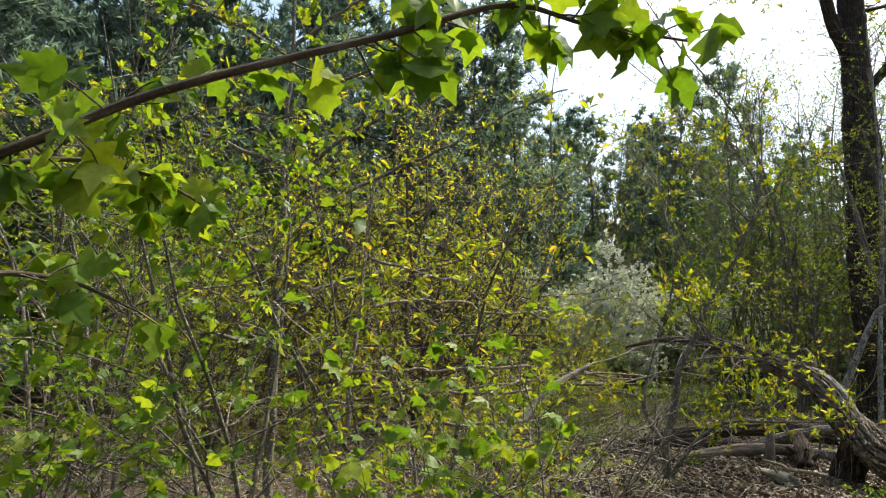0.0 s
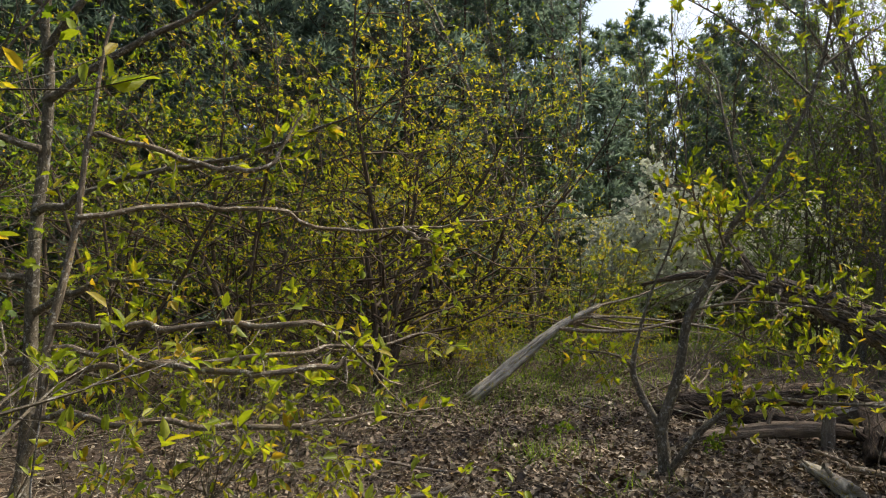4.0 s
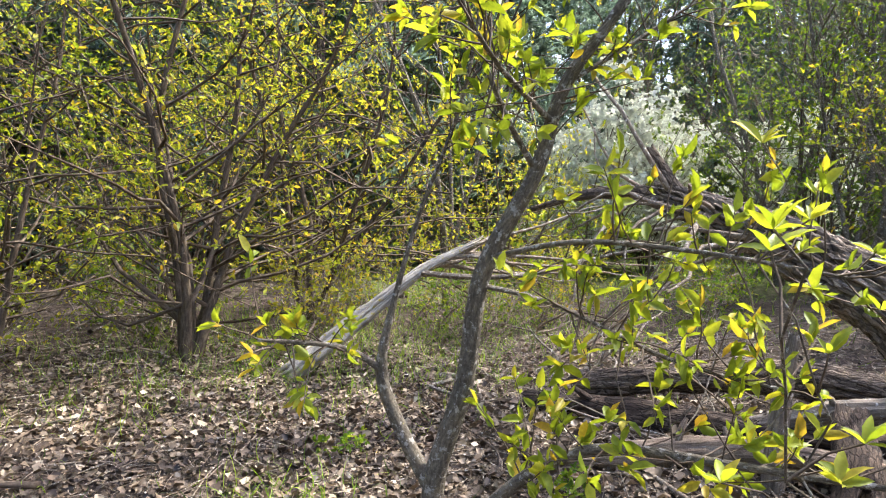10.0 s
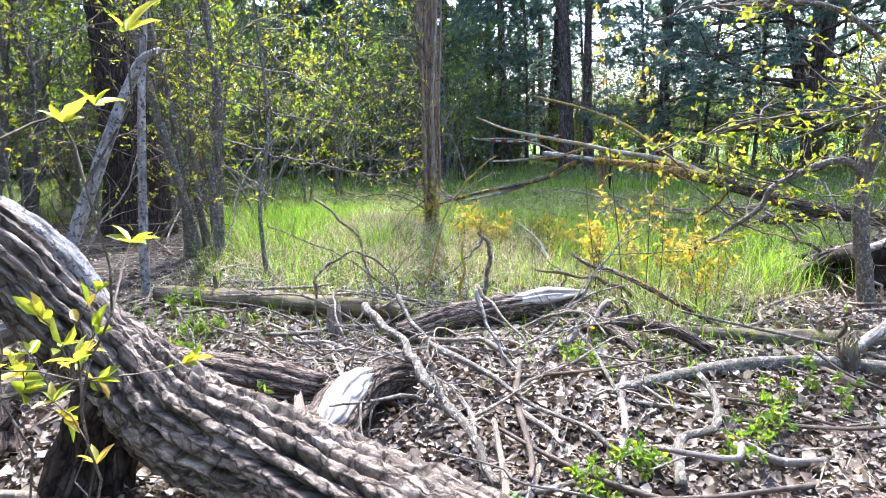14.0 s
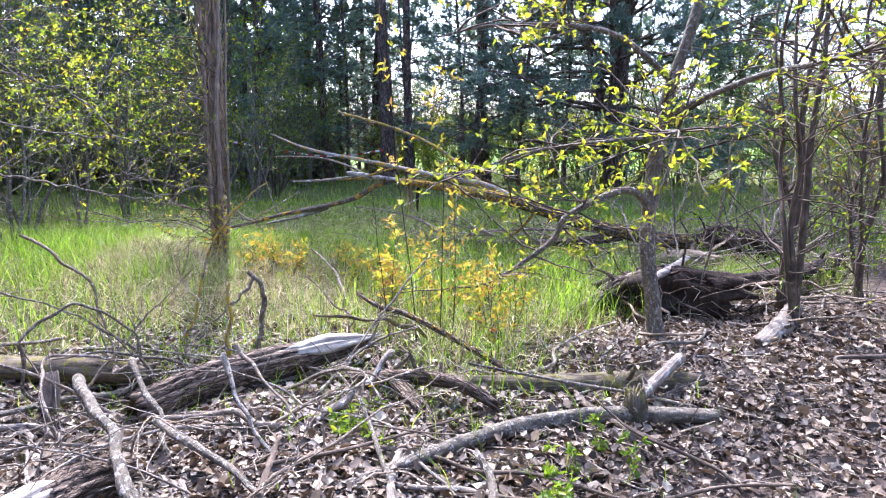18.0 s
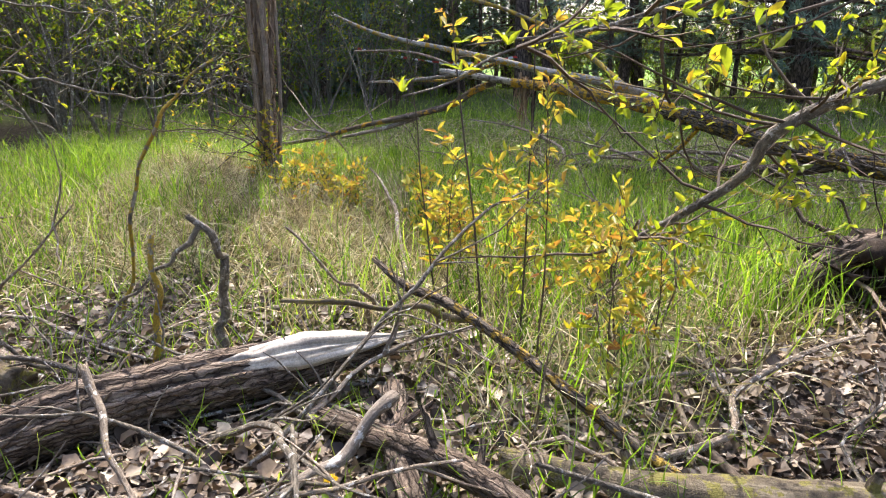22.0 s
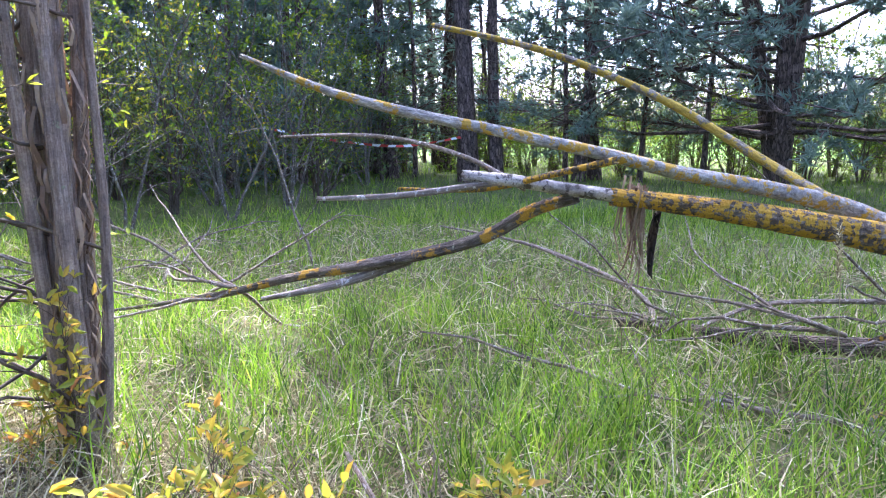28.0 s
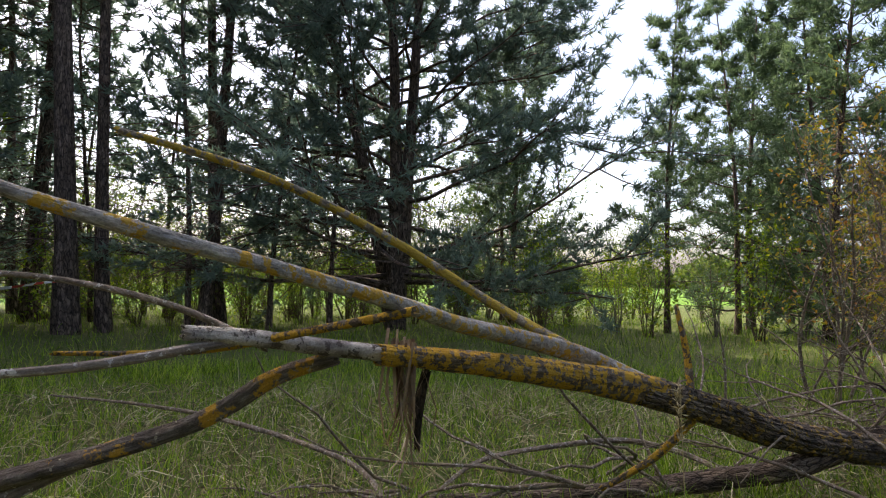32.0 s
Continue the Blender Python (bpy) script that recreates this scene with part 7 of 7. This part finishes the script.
def build_dandelion(x, y):
    r_ = np.random.default_rng(771)
    z = float(height(x, y))
    t = thing("dandelion", (x, y, z), "single yellow dandelion in flower on leaf litter", "flower")
    V, F, G = tubes(np.array([[(0, 0, 0), (0.004, 0.003, 0.08), (0.0, 0.006, 0.16)]]), np.array([[0.003, 0.0028, 0.0025]]), 6)
    part("stalk", mesh("stalk", V, F, M_GREENLEAF, G), t)
    a = r_.random(60) * 6.283
    D = np.stack([np.cos(a), np.sin(a), 0.15 + 0.5 * r_.random(60)], 1)
    V, F = sprout(np.tile([0.0, 0.006, 0.16], (60, 1)), D, rand_dir(r_, 60, 2), 0.022, 0.005, LEAF, LEAF_F)
    part("flower_head", mesh("flower_head", V, F, M_DANDELION), t)
    a = np.arange(7) * 0.9
    D = np.stack([np.cos(a), np.sin(a), 0.7 + 0 * a], 1)
    for i in range(7):
        V, F = sprout(np.zeros((1, 3)), D[i:i + 1], np.array([[0, 0, 1.0]]), 0.13, 0.035, LEAF, LEAF_F)
        part("leaf", mesh("leaf", V, F, M_GREENLEAF), t)


build_dandelion(6.72, 3.18)


def build_seed_head(x, y, h):
    r_ = np.random.default_rng(781)
    t = thing("grass_seed_head", (x, y, 0), "tall dry grass stalk with a pale feathery seed head", "grass stalk")
    V, F, G = tubes(np.array([[(0, 0, -0.02), (0.01, 0.0, h * 0.5), (0.0, 0.03, h)]]), np.array([[0.0025, 0.002, 0.0014]]), 5)
    part("stalk", mesh("stalk", V, F, M_STRAW, G), t)
    n = 90
    s = r_.random(n)
    P = np.stack([0.004 * r_.normal(size=n), 0.03 + 0.01 * s, h - 0.16 + 0.18 * s], 1)
    V, F = sprout(P, rand_dir(r_, n, 1.5), rand_dir(r_, n), 0.025, 0.006, CHIP, CHIP_F)
    part("plume", mesh("plume", V, F, M_STRAW), t)


build_seed_head(10.93, 3.52, 0.98)

# ---- blossom ----
for i, (x, y, h, sp) in enumerate(((5.2, 16.6, 4.2, 0.35), (6.8, 17.6, 3.8, 0.35), (9.8, 17.5, 3.6, 0.3))):
    g = shrub_geo(800 + i, 7, h, sp, 0.04, 18, 1.3, 10, 0.45, 13, 0.1, "chip", low=0.1, seg=5, width=0.9)
    shrub("flowering_bush", (x, y), "spreading bush covered in white spring blossom behind the clearing", "bush", g, M_TWIG, M_BLOSSOM, "white flowering bushes", far=True)

# ---- tall bare trees behind the clearing ----
g = shrub_geo(820, 3, 12.0, 0.1, 0.07, 22, 2.1, 9, 0.7, 3, 0.075, "chip", low=0.2, seg=6, lift=0.5, twig_r=0.005)
bare = shrub("bare_tree", (8.6, 15.2), "tall grey tree with fine bare twigs and few young leaves", "tree", g, M_GREYSTEM, M_GREENLEAF, "tall bare trees", far="twigs")
for x, y, a in ((9.6, 13.4, 70), (11.4, 15.0, 140), (13.0, 16.8, 200), (2.2, 19.5, 280), (10.6, 18.5, 20), (7.4, 22.0, 330), (11.2, 12.6, 250), (8.4, 12.6, 100), (12.4, 14.2, 190), (10.4, 14.6, 10), (13.2, 12.6, 300), (2.2, 12.6, 60), (7.6, 19.4, 170), (11.9, 16.8, 40), (14.4, 14.4, 110)):
    copy_thing(bare, turned(x, y, a))

# ---- pines ----
# P1 and P2: crowns mostly above the view, height and density set to shade the meadow
P1 = pine_geo(901, 26.0, 0.26, 0.42, 4.6, 64, 44, 5, 0.36, 0.1, dead=56)
P2 = pine_geo(902, 24.5, 0.17, 0.42, 4.4, 64, 44, 5, 0.36, 0.1, dead=56, lean=(0.05, 0.05))
P3 = pine_geo(903, 15.0, 0.075, 0.3, 1.7, 40, 24, 5, 0.3, 0.07, dead=40)
tall = pine((26.0, 8.45), P1, "tall pine with straight dark trunk and dead lower twigs", M_NEEDLE, "tall pines at the meadow edge", far=True)
slim = pine((26.4, 7.75), P2, "tall leaning pine with dark trunk and dead lower twigs", M_NEEDLE, "tall pines at the meadow edge", far=True)
thin = pine((26.8, 5.95), P3, "thin young pine among taller trunks at the meadow edge", M_NEEDLE, "thin pines at the meadow edge", far=True)
for x, y, a, src in ((27.0, 11.0, 80, slim), (27.3, 10.4, 30, thin), (26.8, 5.6, 250, slim), (27.8, 5.2, 30, slim), (26.8, 4.0, 110, thin), (27.2, 2.4, 40, thin), (31.0, 10.5, 170, tall), (30.5, 13.0, 20, slim), (28.5, 19.5, 60, tall), (28.0, 15.2, 290, slim), (24.5, 19.5, 10, slim), (29.5, 18.5, 70, tall), (33.5, 15.5, 190, tall), (35.0, 12.0, 20, slim), (31.5, 21.0, 130, slim), (32.5, 7.0, 200, thin), (33.0, 3.0, 100, thin), (30.5, 8.8, 300, thin), (34.0, 10.0, 160, thin), (31.0, 0.0, 70, thin)):
    copy_thing(src, turned(x, y, a))
# the broad, low-branched pine with forked trunk
g = pine_geo(911, 15.5, 0.24, 0.08, 7.8, 110, 280, 6, 0.22, 0.04, dead=8, forks=3, lift=(-0.05, 0.5), up=0.03, subs=12)
pine((26.7, 0.7), g, "broad low-branched pine with forked trunks against the sky", M_NEEDLE, split=True)
g = pine_geo(912, 11.0, 0.09, 0.25, 1.5, 34, 64, 6, 0.18, 0.03, dead=6)
young = pine((24.6, -6.4), g, "slender young pine with thin crown beyond the clearing", M_NEEDLE2, "young pines")
g = pine_geo(913, 11.5, 0.13, 0.06, 2.6, 66, 100, 4, 0.2, 0.04, dead=4, subs=12)
thick = pine((21.5, -8.6), g, "dense bushy young pine with branches down to the ground", M_NEEDLE2, "young pines", far=True)
for x, y, a in ((19.2, -9.4, 40), (23.6, -11.0, 160), (17.6, -11.5, 260), (25.5, -10.0, 90), (20.0, -12.5, 210), (15.5, -12.5, 330), (28.0, -14.0, 20), (13.0, -13.5, 120), (28.4, -3.4, 75)):
    copy_thing(thick, turned(x, y, a))
for x, y, a in ((27.5, -8.5, 50), (30.5, -4.0, 300), (24.0, -8.2, 200)):
    copy_thing(young, turned(x, y, a))
# low bushes and saplings along that edge
g = shrub_geo(930, 6, 3.2, 0.25, 0.02, 14, 0.9, 6, 0.35, 3, 0.105, "chip", low=0.08, seg=5)
edge = shrub("edge_bush", (22.0, -7.0), "thin light-green bush at the far edge of the clearing", "bush", g, M_TWIG, M_GREENLEAF, "bushes at the far edge", far=True)
for i, (x, y) in enumerate(((23.5, -5.0), (20.5, -8.5), (19.0, -9.6), (25.5, -3.0), (28.0, 1.5), (29.0, 4.5), (30.0, 7.5), (28.5, 9.0), (31.5, -0.5), (17.6, -9.0), (16.4, -10.2), (30.0, 15.0), (26.0, 18.0), (32.0, 3.0), (33.5, 6.0), (34.0, 9.5), (35.0, 0.5), (34.5, -3.5), (33.0, -6.5), (36.0, -8.0), (31.0, -9.5), (36.5, 4.5), (29.5, -7.5), (37.0, 12.0), (38.0, 8.0))):
    copy_thing(edge, turned(x, y, 47 * i))
g = shrub_geo(931, 6, 3.6, 0.25, 0.025, 14, 0.9, 5, 0.35, 3, 0.05, "leaf", low=0.1, seg=5)
bronze = shrub("bronze_bush", (15.2, -2.6), "dense twiggy bush with few bronze-orange young leaves", "bush", g, M_DEADTWIG, M_ORANGELEAF, "bronze bushes")
for i, (x, y, k) in enumerate(((16.6, -4.6, 1.0), (14.4, -4.4, 1.0), (17.6, -6.6, 1.0), (14.0, -2.0, 1.25), (15.0, -1.5, 1.1), (13.2, -2.7, 1.2))):
    copy_thing(bronze, turned(x, y, 80 + 71 * i) @ Matrix.Scale(k, 4))

# ---- woods all round ----
g = pine_geo(941, 14.0, 0.11, 0.02, 3.2, 52, 54, 4, 0.3, 0.085, dead=0, subs=11)
dark = pine((12.5, 26.0), g, "dark dense conifer standing in the woods behind the meadow", M_NEEDLE, "dark conifers in the woods", far=True)
g = pine_geo(942, 17.0, 0.13, 0.03, 3.6, 52, 56, 4, 0.3, 0.085, dead=6, subs=11)
dark2 = pine((16.0, 27.5), g, "tall dark pine with a rounded crown in the woods", M_NEEDLE, "dark conifers in the woods", far=True)
g = shrub_geo(951, 6, 6.0, 0.16, 0.036, 14, 1.6, 6, 0.6, 3, 0.125, "chip", low=0.03, seg=5, width=0.6)
under = shrub("understorey_tree", (8.0, 22.0), "slender understorey tree with dull green spring leaves", "tree", g, M_TWIG, M_DARKLEAF, "understorey trees", far=True)
g = shrub_geo(952, 5, 7.5, 0.12, 0.04, 14, 1.5, 6, 0.6, 3, 0.115, "chip", low=0.06, seg=5, width=0.6)
under2 = shrub("understorey_tree", (3.0, 21.0), "tall thin understorey tree with light green leaves", "tree", g, M_GREYSTEM, M_GREENLEAF, "understorey trees", far=True)


def build_woods():
    r_ = np.random.default_rng(960)
    # bearing of the place, distance: conifers stand beyond the understorey; the open field is left free
    for i in range(66):
        b = -85 + 150 * (i + 0.8 * r_.random()) / 66
        d = 20 + 13 * r_.random() if b < 10 else 27 + 11 * r_.random()
        if 13 < b < 30:
            d += 6
        x, y = 3 + d * math.sin(radians(b)), 2 + d * math.cos(radians(b))
        if abs((x - 5.6) * 0.44 - (y - 18.4) * 0.9) < 3.5 and 0 < x - 5.6 < 14:
            y += 7
        copy_thing((dark, under2, dark2, under)[i % 4] if b > 38 else (dark, dark2, bare)[i % 3] if b > 4 else (dark, dark2)[i % 2], turned(x, y, 360 * r_.random()) @ Matrix.Scale(0.72 if b > 31 else 1.0, 4))
    # the dark stand between the meadow and the sun
    for i, (x, y) in enumerate(((22.5, 18.0), (25.0, 18.5), (29.0, 14.5), (28.5, 19.0), (23.0, 21.5), (30.5, 16.0), (20.0, 20.5), (26.0, 22.0), (33.0, 19.0), (29.5, 12.6), (32.0, 14.2))):
        copy_thing((dark2, under2, dark, under)[i % 4], turned(x, y, 53 * i) @ Matrix.Scale(0.75, 4))
    for i in range(84):
        b = -85 + 140 * (i + 0.8 * r_.random()) / 84
        d = 13.5 + 10 * r_.random()
        if 7 < b < 19:
            d = max(d + 6, 20)
        x, y = 1 + d * math.sin(radians(b)), 2 + d * math.cos(radians(b))
        if abs((x - 5.6) * 0.44 - (y - 18.4) * 0.9) < 3.0 and 0 < x - 5.6 < 12:
            y += 5
        if meadow_at(np.array(x), np.array(y)) > 0.6 and x > 9:
            x, y = x + 4, y + 9
        copy_thing((under, under2)[i % 2], turned(x, y, 360 * r_.random()))
    for i in range(14):
        b, d = -52 + 66 * (i + 0.6 * r_.random()) / 14, 15.5 + 5 * r_.random()
        copy_thing((dark2, dark)[i % 2], turned(0.5 + d * math.sin(radians(b)), 1 + d * math.cos(radians(b)), 360 * r_.random()))
    # thin undergrowth behind the pines at the meadow edge
    for i in range(26):
        copy_thing((under, under2, under)[i % 3], turned(29.5 + 9 * r_.random(), -8 + 22 * (i + r_.random()) / 26, 360 * r_.random()))
    # low growth under those pines
    for i in range(50):
        copy_thing((under, edge)[i % 2], turned(27.5 + 6 * r_.random(), -11 + 26 * (i + r_.random()) / 50, 360 * r_.random()) @ Matrix.Scale(0.38 + 0.32 * r_.random(), 4))
    for i in range(24):
        b, d = radians(12 + 48 * (i + r_.random()) / 24), 17.5 + 5 * r_.random()
        copy_thing((under, under2)[i % 2], turned(5 + d * math.sin(b), 4 + d * math.cos(b), 360 * r_.random()) @ Matrix.Scale(0.38 + 0.25 * r_.random(), 4))
    for i in range(22):
        b, d = radians(22 + 46 * (i + r_.random()) / 22), 23 + 9 * r_.random()
        copy_thing((under, under2)[i % 2], turned(4 + d * math.sin(b), 3 + d * math.cos(b), 360 * r_.random()) @ Matrix.Scale(0.5 + 0.3 * r_.random(), 4))
    # conifers closing the view behind the blossom
    for i in range(13):
        b, d = radians(11 + 30 * (i + 0.7 * r_.random()) / 13), 20 + 5 * r_.random()
        x, y = 2.2 + d * math.sin(b), 2 + d * math.cos(b)
        if abs((x - 5.2) * 0.44 - (y - 16.6) * 0.9) < 3.0:
            y += 5
        copy_thing((dark, dark2, under)[i % 3], turned(x, y, 360 * r_.random()) @ Matrix.Scale(0.72, 4))
    # light-green young trees before the bushy pines
    for x, y in ((23.2, -6.8), (24.8, -5.0), (21.6, -8.0), (20.4, -9.2)):
        copy_thing(under2, turned(x, y, 360 * r_.random()) @ Matrix.Scale(0.5, 4))
    # the closed dark belt behind everything, lower where the sky shows over it
    for i in range(84):
        b = -62 + 136 * (i + 0.7 * r_.random()) / 84
        d = 24 + 6 * r_.random() if b < 31 else 29 + 9 * r_.random()
        k = (0.46 + 0.14 * r_.random()) if 2 < b < 31 else (0.85 + 0.3 * r_.random()) if b < 2 else (0.6 + 0.2 * r_.random())
        x, y = 1.5 + d * math.sin(radians(b)), 1 + d * math.cos(radians(b))
        copy_thing((dark, dark2)[i % 2], turned(x, y, 360 * r_.random()) @ Matrix.Scale(k, 4))
    # the tall group between the meadow and the sun
    for i, (x, y, k) in enumerate(((22.6, 13.6, 0.8), (24.8, 12.8, 0.95))):
        copy_thing((dark, dark2)[i % 2], turned(x, y, 77 * i) @ Matrix.Scale(k, 4))
        copy_thing((under2, leafy)[i % 2], turned(x - 2.2, y - 1.6, 31 * i) @ Matrix.Scale(0.8, 4))
    # leafy understorey before that belt, catching the light
    for i in range(44):
        b, d = radians(14 + 58 * (i + r_.random()) / 44), 17 + 8 * r_.random()
        x, y = 3 + d * math.sin(b), 3 + d * math.cos(b)
        if abs((x - 5.2) * 0.44 - (y - 16.6) * 0.9) < 3.0:
            y += 5
        copy_thing((under2, under, leafy)[i % 3], turned(x, y, 360 * r_.random()) @ Matrix.Scale(0.55 + 0.35 * r_.random(), 4))
    # behind the start and to the far side
    for i in range(26):
        b = 150 + 125 * (i + r_.random()) / 26
        d = 14 + 12 * r_.random()
        copy_thing((dark, under, dark2, under2)[i % 4], turned(3 + d * math.sin(radians(b)), 0 + d * math.cos(radians(b)), 360 * r_.random()))


build_woods()


def build_far_woods():
    r_ = np.random.default_rng(970)
    n = 14000
    b = np.radians(55 + 85 * r_.random(n))
    d = 260 + 40 * r_.random(n)
    z = 9 * r_.random(n) ** 0.8 * (0.75 + 0.25 * np.sin(b * 60)) + 2.5 * np.sin(b * 23)
    P = np.stack([d * np.sin(b), d * np.cos(b), np.maximum(z, 0)], 1)
    V, F = sprout(P, rand_dir(r_, n, 0.6), rand_dir(r_, n), 3.0 + 2 * r_.random(n), 2.2, CHIP, CHIP_F)
    solo("far_woods", mesh("far_woods", V, F, M_DARKLEAF), (0, 0, 0), "distant line of woods beyond the open green field", "woods", kind="stuff")


build_far_woods()


def build_tape():
    """Sagging red and white barrier tape tied between two far trees."""
    line = smooth_line([(25.7, 8.6, 1.2), (24.2, 9.7, 1.0), (22.6, 10.8, 1.16), (21.2, 11.8, 1.45)], 25)
    t = thing("barrier_tape", (21.2, 11.8, 0.0), "red and white barrier tape sagging between far pine trunks", "barrier tape")
    for i in range(24):
        a, b = line[i] - np.array([21.2, 11.8, 0.0]), line[i + 1] - np.array([21.2, 11.8, 0.0])
        w = np.array([0.02 * math.sin(i * 0.9), 0.03 * math.cos(i * 0.9), 0.028])
        V = np.array([a - w, b - w, b + w, a + w])
        part("stripe", mesh("stripe", V, np.array([(0, 1, 2, 3)]), (M_REDTAPE, M_WHITETAPE)[i % 2]), t)
    for x, y in ((21.2, 11.8),):
        V, F, G = tubes(np.array([[(0, 0, -0.1), (0.02, 0.0, 1.0), (0.0, 0.02, 1.9)]]), np.array([[0.03, 0.028, 0.025]]), 8)
        part("post", mesh("post", V, F, M_OLDWOOD, G, True), t)


build_tape()
